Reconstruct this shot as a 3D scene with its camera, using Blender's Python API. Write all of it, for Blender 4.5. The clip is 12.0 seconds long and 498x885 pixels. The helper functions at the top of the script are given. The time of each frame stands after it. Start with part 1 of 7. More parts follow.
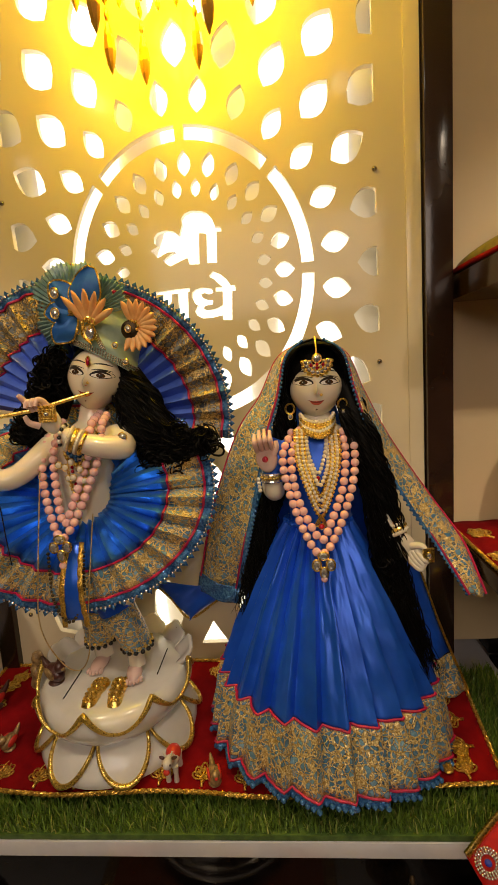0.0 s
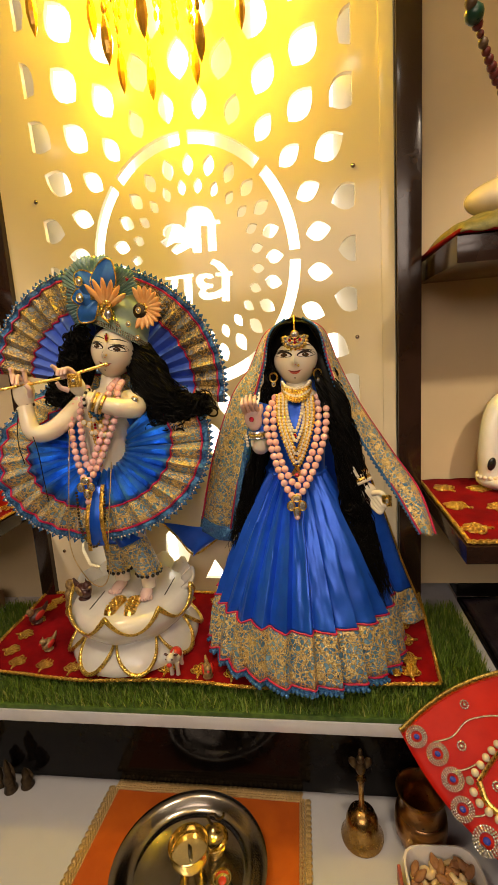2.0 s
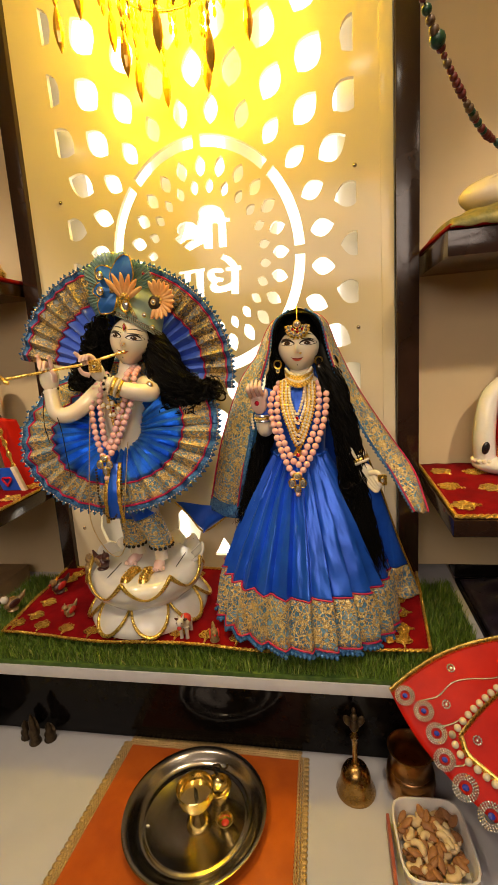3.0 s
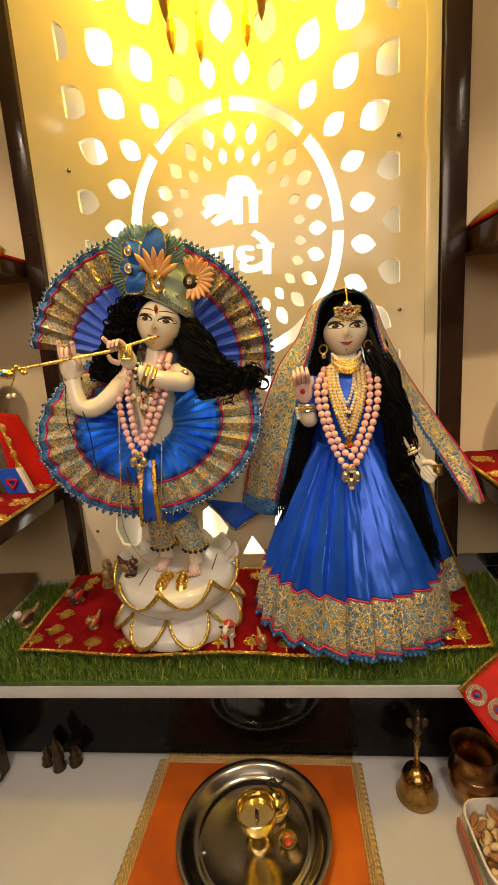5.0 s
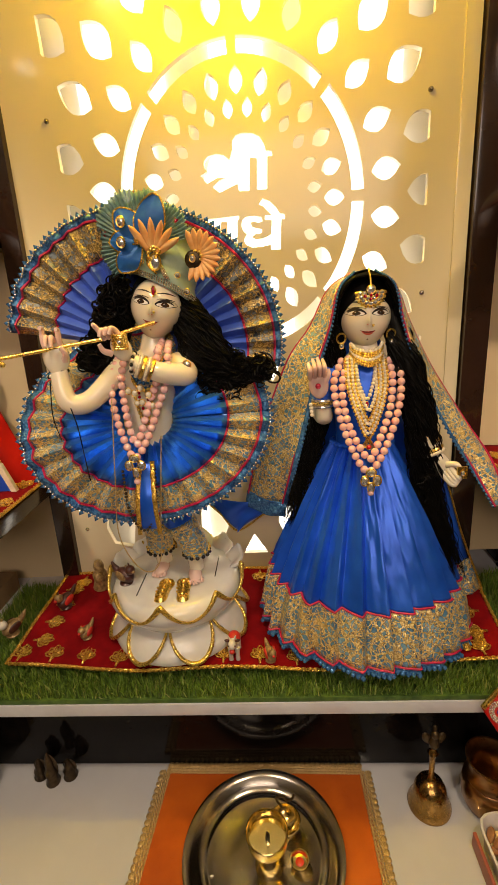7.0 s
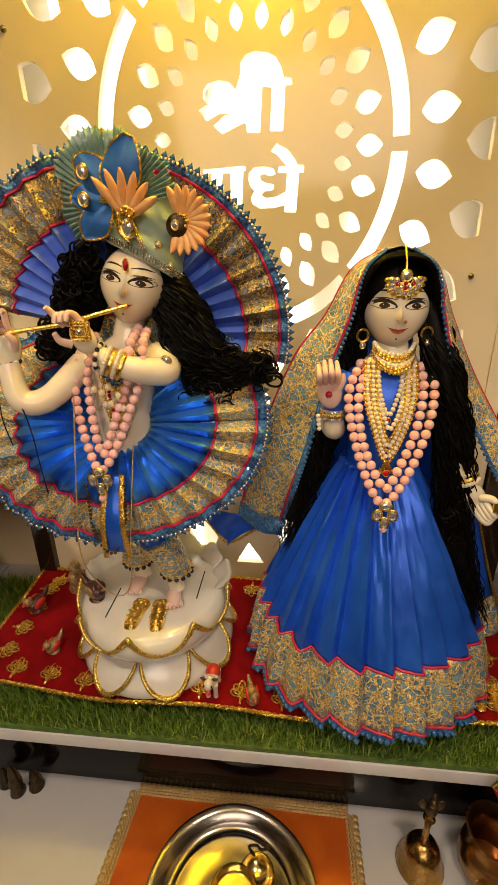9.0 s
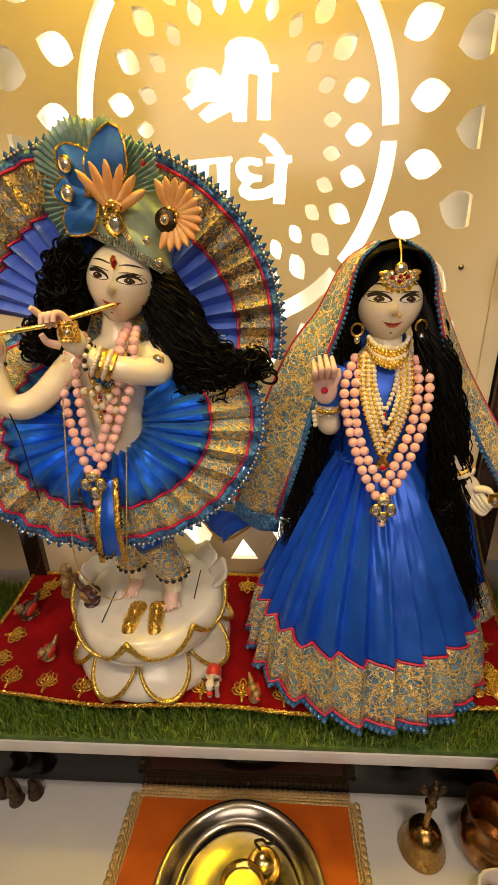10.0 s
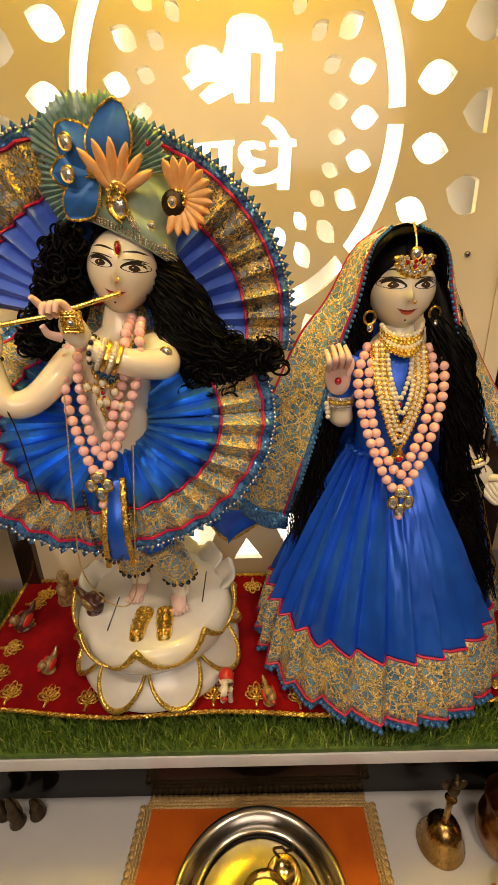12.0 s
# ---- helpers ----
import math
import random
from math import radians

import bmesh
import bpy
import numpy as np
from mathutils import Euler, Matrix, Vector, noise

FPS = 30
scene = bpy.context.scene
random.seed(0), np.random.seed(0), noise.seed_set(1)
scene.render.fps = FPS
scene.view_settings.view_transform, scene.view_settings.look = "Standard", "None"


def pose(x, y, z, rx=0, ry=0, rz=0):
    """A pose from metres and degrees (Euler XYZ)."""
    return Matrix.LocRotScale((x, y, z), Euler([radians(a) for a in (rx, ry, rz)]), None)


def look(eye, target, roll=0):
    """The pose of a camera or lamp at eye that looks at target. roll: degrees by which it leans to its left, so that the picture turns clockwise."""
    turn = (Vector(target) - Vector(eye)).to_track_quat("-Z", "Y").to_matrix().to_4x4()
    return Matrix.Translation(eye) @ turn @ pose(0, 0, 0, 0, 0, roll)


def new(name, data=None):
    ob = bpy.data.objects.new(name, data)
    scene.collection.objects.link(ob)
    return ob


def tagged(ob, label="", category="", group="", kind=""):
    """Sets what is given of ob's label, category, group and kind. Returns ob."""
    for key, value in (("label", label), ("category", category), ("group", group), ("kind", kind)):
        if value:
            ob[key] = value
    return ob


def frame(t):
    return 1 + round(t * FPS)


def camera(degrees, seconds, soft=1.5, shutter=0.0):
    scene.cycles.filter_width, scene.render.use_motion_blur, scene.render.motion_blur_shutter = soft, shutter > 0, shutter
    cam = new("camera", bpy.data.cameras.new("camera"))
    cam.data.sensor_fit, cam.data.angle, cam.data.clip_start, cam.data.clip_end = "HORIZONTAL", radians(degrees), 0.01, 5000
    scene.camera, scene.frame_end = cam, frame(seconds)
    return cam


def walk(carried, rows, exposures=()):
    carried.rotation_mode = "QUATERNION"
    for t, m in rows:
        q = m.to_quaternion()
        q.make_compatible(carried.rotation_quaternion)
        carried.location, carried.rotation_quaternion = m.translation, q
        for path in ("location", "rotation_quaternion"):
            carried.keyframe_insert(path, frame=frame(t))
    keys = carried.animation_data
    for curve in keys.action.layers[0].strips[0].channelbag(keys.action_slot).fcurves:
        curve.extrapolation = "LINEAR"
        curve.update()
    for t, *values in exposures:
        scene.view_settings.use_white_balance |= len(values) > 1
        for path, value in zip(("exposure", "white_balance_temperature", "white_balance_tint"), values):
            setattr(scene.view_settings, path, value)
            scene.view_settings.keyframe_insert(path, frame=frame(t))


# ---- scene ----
cam = camera(57.8, 12.0, 0.7)
PATH = [
    (0, (0.0556, 0.0660, 1.6752), (-0.0991, 2.0347, 1.3586), -4.32),
    (0.5, (0.0434, 0.0030, 1.6732), (-0.0854, 1.9692, 1.3304), -4.54),
    (1, (0.0515, -0.0100, 1.6746), (-0.1008, 1.9488, 1.3006), -4.65),
    (1.5, (0.0922, -0.0280, 1.6693), (-0.1251, 1.9201, 1.2723), -4.55),
    (2, (0.1372, -0.0720, 1.6677), (-0.1473, 1.8648, 1.2581), -4.43),
    (2.5, (0.1633, -0.1090, 1.6546), (-0.1711, 1.8183, 1.2379), -4.42),
    (3, (0.1690, -0.1380, 1.6511), (-0.1915, 1.7844, 1.2334), -4.41),
    (3.2, (0.1627, -0.1410, 1.6476), (-0.1993, 1.7824, 1.2361), -4.31),
    (4.8, (0.0244, -0.0940, 1.6486), (-0.2112, 1.8375, 1.1861), -4.78),
    (5, (0.0064, -0.0910, 1.6501), (-0.1985, 1.8426, 1.1820), -4.79),
    (5.5, (-0.0342, -0.0830, 1.6443), (-0.1630, 1.8569, 1.1751), -4.70),
    (6, (-0.0581, -0.0780, 1.6342), (-0.1393, 1.8628, 1.1582), -4.71),
    (6.5, (-0.0563, -0.0550, 1.6441), (-0.1463, 1.8766, 1.1334), -4.83),
    (7, (-0.0440, -0.0010, 1.6842), (-0.1778, 1.9002, 1.0779), -4.10),
    (7.2, (-0.0400, 0.0270, 1.6969), (-0.1951, 1.9176, 1.0631), -3.82),
    (8.8, (0.0020, 0.1540, 1.7207), (-0.2123, 1.9808, 0.9353), -1.56),
    (9, (-0.0130, 0.1600, 1.7209), (-0.2349, 1.9831, 0.9290), -1.76),
    (9.5, (-0.0339, 0.1690, 1.7235), (-0.2290, 1.9822, 0.9024), -2.20),
    (10, (-0.0335, 0.1710, 1.7275), (-0.1734, 1.9841, 0.8950), -2.43),
    (10.5, (-0.0437, 0.1730, 1.7253), (-0.1525, 1.9880, 0.8923), -2.53),
    (11, (-0.0540, 0.1730, 1.7221), (-0.1340, 1.9880, 0.8858), -2.34),
    (11.5, (-0.0635, 0.1800, 1.7169), (-0.1196, 1.9946, 0.8778), -2.34),
    (12, (-0.0788, 0.1880, 1.7131), (-0.1237, 2.0039, 0.8761), -2.74),
]
walk(cam, [(t, look(eye, target, roll)) for t, eye, target, roll in PATH],
     [(0, -0.45), (0.4, -0.15), (1.2, 0.0), (4.8, 0.06), (7.0, 0.06), (9.0, 0.04), (12, 0.04)])

# ---- light ----
world = bpy.data.worlds.new("room_world")
scene.world = world
world.use_nodes = True
world.node_tree.nodes["Background"].inputs[0].default_value = (1.0, 0.80, 0.55, 1)
world.node_tree.nodes["Background"].inputs[1].default_value = 0.015


def downlight(x, y, target, watts, cone=66, colour=(1.0, 0.79, 0.56)):
    """A narrow ceiling spot."""
    lamp = bpy.data.lights.new("ceiling_downlight_lamp", "SPOT")
    lamp.energy, lamp.color, lamp.shadow_soft_size, lamp.spot_size, lamp.spot_blend = watts, colour, 0.05, radians(cone), 0.8
    new("ceiling_downlight_lamp", lamp).matrix_world = look((x, y, 2.57), target)


DOWNLIGHTS = [(0.32, 0.05, (0.08, 0.60, 1.00), 24, 66), (-0.50, 0.10, (-0.32, 0.62, 1.00), 22.5, 66), (0.85, -0.25, (0.70, 0.975, 1.55), 62, 44), (-0.95, -0.25, (-0.80, 0.975, 1.52), 62, 44)]
for x, y, aim, watts, cone in DOWNLIGHTS:
    downlight(x, y, aim, watts, cone)
room = bpy.data.lights.new("room_ceiling_lamp", "AREA")
room.shape, room.size, room.size_y, room.energy, room.color = "RECTANGLE", 1.5, 0.9, 20.5, (1.0, 0.80, 0.66)
new("room_ceiling_lamp", room).matrix_world = look((0.0, -1.35, 2.45), (-0.05, 0.8, 1.15))
bulb = bpy.data.lights.new("chandelier_bulb_lamp", "POINT")
bulb.energy, bulb.color, bulb.shadow_soft_size = 18.5, (1.0, 0.67, 0.006), 0.06
new("chandelier_bulb_lamp", bulb).location = (-0.09, 0.76, 2.31)


# ---- materials ----
def shader(name):
    m = bpy.data.materials.new(name)
    m.use_nodes = True
    t = m.node_tree
    return m, t, t.nodes["Principled BSDF"]


def ramp(t, stops):
    r = t.nodes.new("ShaderNodeValToRGB")
    els = r.color_ramp.elements
    while len(els) < len(stops):
        els.new(0.5)
    for e, (p, c) in zip(els, stops):
        e.position, e.color = p, (*c, 1) if len(c) == 3 else c
    return r


def noise_tex(t, scale, detail=4, rough=0.6, coords="Object"):
    c = t.nodes.new("ShaderNodeTexCoord")
    n = t.nodes.new("ShaderNodeTexNoise")
    n.inputs["Scale"].default_value, n.inputs["Detail"].default_value, n.inputs["Roughness"].default_value = scale, detail, rough
    t.links.new(c.outputs[coords], n.inputs["Vector"])
    return n


def bumped(t, p, height, strength, distance=0.001):
    b = t.nodes.new("ShaderNodeBump")
    b.inputs["Strength"].default_value, b.inputs["Distance"].default_value = strength, distance
    t.links.new(height, b.inputs["Height"])
    t.links.new(b.outputs["Normal"], p.inputs["Normal"])


def mk(name, dark, light, rough=0.5, metal=0.0, scale=30.0, fine=300.0, bump=0.15, coat=0.0, sheen=0.0, emit=0.0, trans=0.0, sss=0.0):
    """A surface whose colour drifts between two tones at one scale, with a fine relief at another."""
    m, t, p = shader(name)
    n = noise_tex(t, scale)
    r = ramp(t, [(0.3, dark), (0.7, light)])
    t.links.new(n.outputs["Fac"], r.inputs["Fac"])
    t.links.new(r.outputs["Color"], p.inputs["Base Color"])
    p.inputs["Metallic"].default_value = metal
    f = noise_tex(t, fine, 3)
    rr = t.nodes.new("ShaderNodeMapRange")
    rr.inputs["To Min"].default_value, rr.inputs["To Max"].default_value = max(0.02, rough - 0.08), min(1, rough + 0.08)
    t.links.new(f.outputs["Fac"], rr.inputs["Value"])
    t.links.new(rr.outputs["Result"], p.inputs["Roughness"])
    if bump:
        bumped(t, p, f.outputs["Fac"], bump)
    p.inputs["Coat Weight"].default_value = coat
    p.inputs["Coat Roughness"].default_value = 0.06
    p.inputs["Sheen Weight"].default_value = sheen
    p.inputs["Transmission Weight"].default_value = trans
    if sss:
        p.inputs["Subsurface Weight"].default_value = sss
        p.inputs["Subsurface Radius"].default_value = (0.012, 0.008, 0.005)
        p.inputs["Subsurface Scale"].default_value = 1.0
    if emit:
        p.inputs["Emission Strength"].default_value = emit
        p.inputs["Emission Color"].default_value = (*light, 1)
    return m


def glitter(t, p, scale, amount):
    """Tiny facets turned at random, as on metal thread and sequins."""
    co = t.nodes.new("ShaderNodeTexCoord")
    v = t.nodes.new("ShaderNodeTexVoronoi")
    v.feature, v.inputs["Scale"].default_value = "F1", scale
    t.links.new(co.outputs["Object"], v.inputs["Vector"])
    g = t.nodes.new("ShaderNodeNewGeometry")
    off = t.nodes.new("ShaderNodeVectorMath")
    off.operation = "SUBTRACT"
    off.inputs[1].default_value = (0.5, 0.5, 0.5)
    t.links.new(v.outputs["Color"], off.inputs[0])
    add = t.nodes.new("ShaderNodeVectorMath")
    add.operation = "MULTIPLY_ADD"
    add.inputs[1].default_value = (amount, amount, amount)
    t.links.new(off.outputs[0], add.inputs[0])
    t.links.new(g.outputs["Normal"], add.inputs[2])
    nz = t.nodes.new("ShaderNodeVectorMath")
    nz.operation = "NORMALIZE"
    t.links.new(add.outputs[0], nz.inputs[0])
    return v, nz.outputs[0]


def lace_mat(name, cloth_a, cloth_b, gold_a, gold_b, scale=42.0, cover=0.24, sparkle=560.0):
    """Gold thread lace over cloth: bold scrolls, open cells with a dark rim between them, glittering thread."""
    m, t, p = shader(name)
    co = t.nodes.new("ShaderNodeTexCoord")
    w = t.nodes.new("ShaderNodeTexNoise")
    w.inputs["Scale"].default_value, w.inputs["Detail"].default_value = 60, 2
    t.links.new(co.outputs["Object"], w.inputs["Vector"])
    mixv = t.nodes.new("ShaderNodeMixRGB")
    mixv.blend_type, mixv.inputs["Fac"].default_value = "ADD", 0.014
    t.links.new(co.outputs["Object"], mixv.inputs[1])
    t.links.new(w.outputs["Color"], mixv.inputs[2])

    def cells(feature, k):
        v = t.nodes.new("ShaderNodeTexVoronoi")
        v.feature, v.inputs["Scale"].default_value = feature, k
        t.links.new(mixv.outputs[0], v.inputs["Vector"])
        return v.outputs["Distance"]

    def gate(src, lo, hi):
        g = t.nodes.new("ShaderNodeMapRange")
        g.inputs["From Min"].default_value, g.inputs["From Max"].default_value = lo, hi
        t.links.new(src, g.inputs["Value"])
        return g.outputs["Result"]

    def math_node(op, a, b):
        k = t.nodes.new("ShaderNodeMath")
        k.operation = op
        for i, x in enumerate((a, b)):
            if isinstance(x, float):
                k.inputs[i].default_value = x
            else:
                t.links.new(x, k.inputs[i])
        return k.outputs[0]
    small = cells("DISTANCE_TO_EDGE", scale * 2.3)
    bold = cells("DISTANCE_TO_EDGE", scale)
    flower = cells("F1", scale)
    big = noise_tex(t, scale * 0.9, 2)
    # open cells: between threads, off the bold scrolls and the flower hearts
    opening = math_node("MULTIPLY", gate(small, 0.060, 0.085), math_node("MULTIPLY", gate(bold, 0.045, 0.065), gate(flower, cover, cover + 0.04)))
    opening = math_node("MULTIPLY", opening, gate(big.outputs["Fac"], 0.36, 0.40))
    inner = math_node("MULTIPLY", gate(small, 0.10, 0.14), opening)
    cl = ramp(t, [(0.38, cloth_a), (0.62, cloth_b)])
    t.links.new(noise_tex(t, 34, 3).outputs["Fac"], cl.inputs["Fac"])
    rim = t.nodes.new("ShaderNodeMixRGB")
    rim.inputs[1].default_value = (cloth_a[0] * 0.35, cloth_a[1] * 0.35, cloth_a[2] * 0.35, 1)
    t.links.new(inner, rim.inputs["Fac"])
    t.links.new(cl.outputs["Color"], rim.inputs[2])
    v, nrm = glitter(t, p, sparkle, 0.62)
    gl = ramp(t, [(0.0, gold_a), (0.55, tuple(0.5 * (a + b) for a, b in zip(gold_a, gold_b))), (0.9, gold_b)])
    sep = t.nodes.new("ShaderNodeSeparateColor")
    t.links.new(v.outputs["Color"], sep.inputs[0])
    t.links.new(sep.outputs[1], gl.inputs["Fac"])
    mix = t.nodes.new("ShaderNodeMixRGB")
    t.links.new(opening, mix.inputs["Fac"])
    t.links.new(gl.outputs["Color"], mix.inputs[1])
    t.links.new(rim.outputs[0], mix.inputs[2])
    t.links.new(mix.outputs[0], p.inputs["Base Color"])
    thread = math_node("SUBTRACT", 1.0, opening)
    t.links.new(math_node("MULTIPLY", thread, 0.35), p.inputs["Metallic"])
    p.inputs["Roughness"].default_value = 0.30
    b = t.nodes.new("ShaderNodeBump")
    b.inputs["Strength"].default_value, b.inputs["Distance"].default_value = 0.6, 0.0012
    t.links.new(thread, b.inputs["Height"])
    t.links.new(nrm, b.inputs["Normal"])
    t.links.new(b.outputs["Normal"], p.inputs["Normal"])
    return m


def sequin(m, scale, amount):
    """Gives a surface glittering facets."""
    t = m.node_tree
    p = t.nodes["Principled BSDF"]
    v, nrm = glitter(t, p, scale, amount)
    t.links.new(nrm, p.inputs["Normal"])
    return m


PANEL = mk("cream_gloss_laminate", (0.66, 0.57, 0.39), (0.70, 0.61, 0.43), 0.11, 0, 3, 60, 0.004, 0.0)
BACK = mk("white_backing", (0.78, 0.76, 0.72), (0.82, 0.80, 0.76), 0.6, 0, 5, 80, 0.05)
LED = mk("lit_led_sheet", (1.0, 0.94, 0.84), (1.0, 0.95, 0.87), 0.5, 0, 5, 80, 0, emit=2.4)
BROWN = mk("dark_brown_gloss_laminate", (0.018, 0.009, 0.006), (0.032, 0.016, 0.011), 0.14, 0, 8, 90, 0.02, 0.15)
BLACK = mk("black_gloss_granite", (0.004, 0.003, 0.003), (0.010, 0.008, 0.007), 0.10, 0, 40, 400, 0.005, 0)
# the room's dimness is put into this dark wall colour
ROOM_DIM = mk("room_wall_dimmed", (0.20, 0.15, 0.10), (0.25, 0.19, 0.13), 0.7, 0, 4, 150, 0.06)
WALL = mk("warm_wall_paint", (0.66, 0.52, 0.30), (0.72, 0.57, 0.34), 0.55, 0, 4, 150, 0.06)
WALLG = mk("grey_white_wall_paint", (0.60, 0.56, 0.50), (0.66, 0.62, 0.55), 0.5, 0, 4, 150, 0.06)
WHITE = mk("white_gloss_counter", (0.53, 0.535, 0.57), (0.60, 0.605, 0.64), 0.12, 0, 5, 60, 0.01, 0.5)
SLAB = mk("white_marble_slab", (0.60, 0.60, 0.64), (0.72, 0.72, 0.76), 0.15, 0, 14, 90, 0.02, 0.4)
FLOORM = mk("brown_floor_tile", (0.14, 0.10, 0.07), (0.20, 0.15, 0.11), 0.25, 0, 6, 120, 0.03)
REDV = mk("red_velvet", (0.15, 0.002, 0.004), (0.25, 0.004, 0.006), 0.9, 0, 26, 900, 0.4, 0, 0.0)
REDS = mk("red_satin", (0.40, 0.006, 0.004), (0.56, 0.015, 0.006), 0.48, 0, 12, 500, 0.12, 0, 0.0)
GOLD = sequin(mk("gold_thread", (0.40, 0.20, 0.02), (0.98, 0.66, 0.14), 0.28, 0.8, 420, 900, 0.0), 700.0, 0.8)
GOLDP = mk("polished_gold", (0.86, 0.56, 0.11), (0.98, 0.72, 0.20), 0.28, 1.0, 60, 300, 0.1)
GILT = mk("gold_paint", (0.52, 0.34, 0.05), (0.78, 0.55, 0.14), 0.28, 0.75, 70, 300, 0.3)
MARBLE = mk("white_marble", (0.70, 0.68, 0.63), (0.80, 0.78, 0.73), 0.20, 0, 18, 120, 0.03, 0.4, sss=0.15)
BLUE = mk("blue_satin", (0.006, 0.072, 0.56), (0.024, 0.150, 0.86), 0.31, 0.36, 9, 700, 0.05, 0.0, 0.0)
FANB = mk("periwinkle_satin", (0.045, 0.11, 0.56), (0.10, 0.19, 0.72), 0.42, 0.0, 14, 500, 0.08)
SKY = mk("light_blue_satin", (0.02, 0.15, 0.66), (0.12, 0.42, 0.94), 0.30, 0.72, 14, 700, 0.04, 0.0, 0.0)
BLUE.node_tree.nodes["Principled BSDF"].inputs["IOR"].default_value = 1.55
LACE = lace_mat("gold_lace_on_blue", (0.07, 0.20, 0.36), (0.24, 0.44, 0.58), (0.46, 0.28, 0.06), (1.0, 0.82, 0.40), 50.0, 0.22)
LACED = lace_mat("gold_lace_on_grey_net", (0.03, 0.045, 0.06), (0.36, 0.40, 0.42), (0.16, 0.10, 0.03), (0.95, 0.70, 0.26), 46.0, 0.13, 480.0)
MAROON = mk("crimson_piping", (0.36, 0.006, 0.05), (0.55, 0.012, 0.09), 0.5, 0, 90, 700, 0.3)
TEALB = sequin(mk("blue_glass_beads", (0.012, 0.075, 0.30), (0.13, 0.36, 0.66), 0.15, 0.35, 260, 500, 0.0, 0.3), 420.0, 0.9)
HAIR = mk("black_hair", (0.001, 0.001, 0.001), (0.004, 0.003, 0.0022), 0.45, 0, 90, 600, 0.3)
HAIR.node_tree.nodes["Principled BSDF"].inputs["Specular IOR Level"].default_value = 0.10
BLACK.node_tree.nodes["Principled BSDF"].inputs["Specular IOR Level"].default_value = 0.13
REDS.node_tree.nodes["Principled BSDF"].inputs["Specular IOR Level"].default_value = 0.2
REDV.node_tree.nodes["Principled BSDF"].inputs["Specular IOR Level"].default_value = 0.1
PINK = mk("pink_quartz_beads", (0.86, 0.45, 0.42), (0.93, 0.58, 0.54), 0.10, 0, 80, 200, 0.0, 0.6, sss=0.3)
STEEL = mk("brushed_steel", (0.38, 0.35, 0.30), (0.50, 0.465, 0.41), 0.20, 1.0, 30, 500, 0.04)
BRASS = mk("aged_brass", (0.30, 0.17, 0.05), (0.50, 0.31, 0.10), 0.26, 1.0, 40, 200, 0.15)
BRASSP = mk("polished_brass", (0.84, 0.66, 0.26), (0.94, 0.77, 0.36), 0.17, 1.0, 30, 200, 0.03)
COPPER = mk("aged_copper", (0.28, 0.15, 0.06), (0.46, 0.26, 0.11), 0.30, 1.0, 30, 200, 0.1)
BRONZE = mk("dark_bronze", (0.035, 0.024, 0.014), (0.11, 0.075, 0.04), 0.4, 0.8, 120, 300, 0.4)
ORANGE = mk("orange_satin", (0.36, 0.060, 0.003), (0.58, 0.125, 0.007), 0.30, 0, 9, 500, 0.08, 0, 0.2)
ZARI = mk("silver_gold_trim", (0.34, 0.23, 0.10), (0.85, 0.62, 0.28), 0.34, 0.6, 420, 900, 0.9)
TURF = mk("artificial_turf", (0.035, 0.085, 0.012), (0.11, 0.20, 0.03), 0.55, 0, 60, 300, 0)
CRYSTAL = mk("amber_crystal", (0.85, 0.42, 0.03), (0.95, 0.55, 0.06), 0.06, 0.35, 60, 200, 0.02, 0.6)
PEARL = mk("pearl", (0.70, 0.60, 0.42), (0.88, 0.80, 0.64), 0.2, 0.1, 90, 200, 0.02, 0.6)
DIAMOND = mk("clear_rhinestone", (0.60, 0.58, 0.54), (0.98, 0.96, 0.92), 0.12, 0.75, 500, 300, 0.1, 0.6)
RUBY = mk("red_stone", (0.35, 0.004, 0.02), (0.60, 0.01, 0.04), 0.08, 0.1, 90, 200, 0, 0.8)
BLACKB = mk("black_beads", (0.006, 0.006, 0.008), (0.02, 0.02, 0.024), 0.2, 0, 90, 200, 0, 0.4)


# ---- mesh helpers ----
def thing(name, base, label, category, group="", kind=""):
    ob = new(name)
    ob.location = base
    ob.empty_display_size = 0.02
    return tagged(ob, label, category, group, kind)


def root(ob):
    while ob.parent:
        ob = ob.parent
    return ob


def part(name, bm, material, parent=None, label="", smooth=True, thick=0.0):
    base = root(parent).location if parent else Vector((0, 0, 0))
    bmesh.ops.translate(bm, verts=bm.verts, vec=-base)
    me = bpy.data.meshes.new(name)
    bm.to_mesh(me)
    bm.free()
    for m in material if isinstance(material, (list, tuple)) else [material]:
        me.materials.append(m)
    if smooth:
        me.polygons.foreach_set("use_smooth", [True] * len(me.polygons))
        me.set_sharp_from_angle(angle=radians(50))
    ob = new(name, me)
    if parent:
        ob.parent = parent
    if thick:
        so = ob.modifiers.new("thickness", "SOLIDIFY")
        so.thickness, so.offset = thick, 0
    return tagged(ob, label)


def plain_mesh(name, bm, material, smooth=True):
    me = bpy.data.meshes.new(name)
    bm.to_mesh(me)
    bm.free()
    for m in material if isinstance(material, (list, tuple)) else [material]:
        me.materials.append(m)
    if smooth:
        me.polygons.foreach_set("use_smooth", [True] * len(me.polygons))
    return me


def piece(name, me, m, parent, label=""):
    ob = new(name, me)
    ob.parent = parent
    ob.matrix_basis = Matrix.Translation(-root(parent).location) @ m
    return tagged(ob, label)


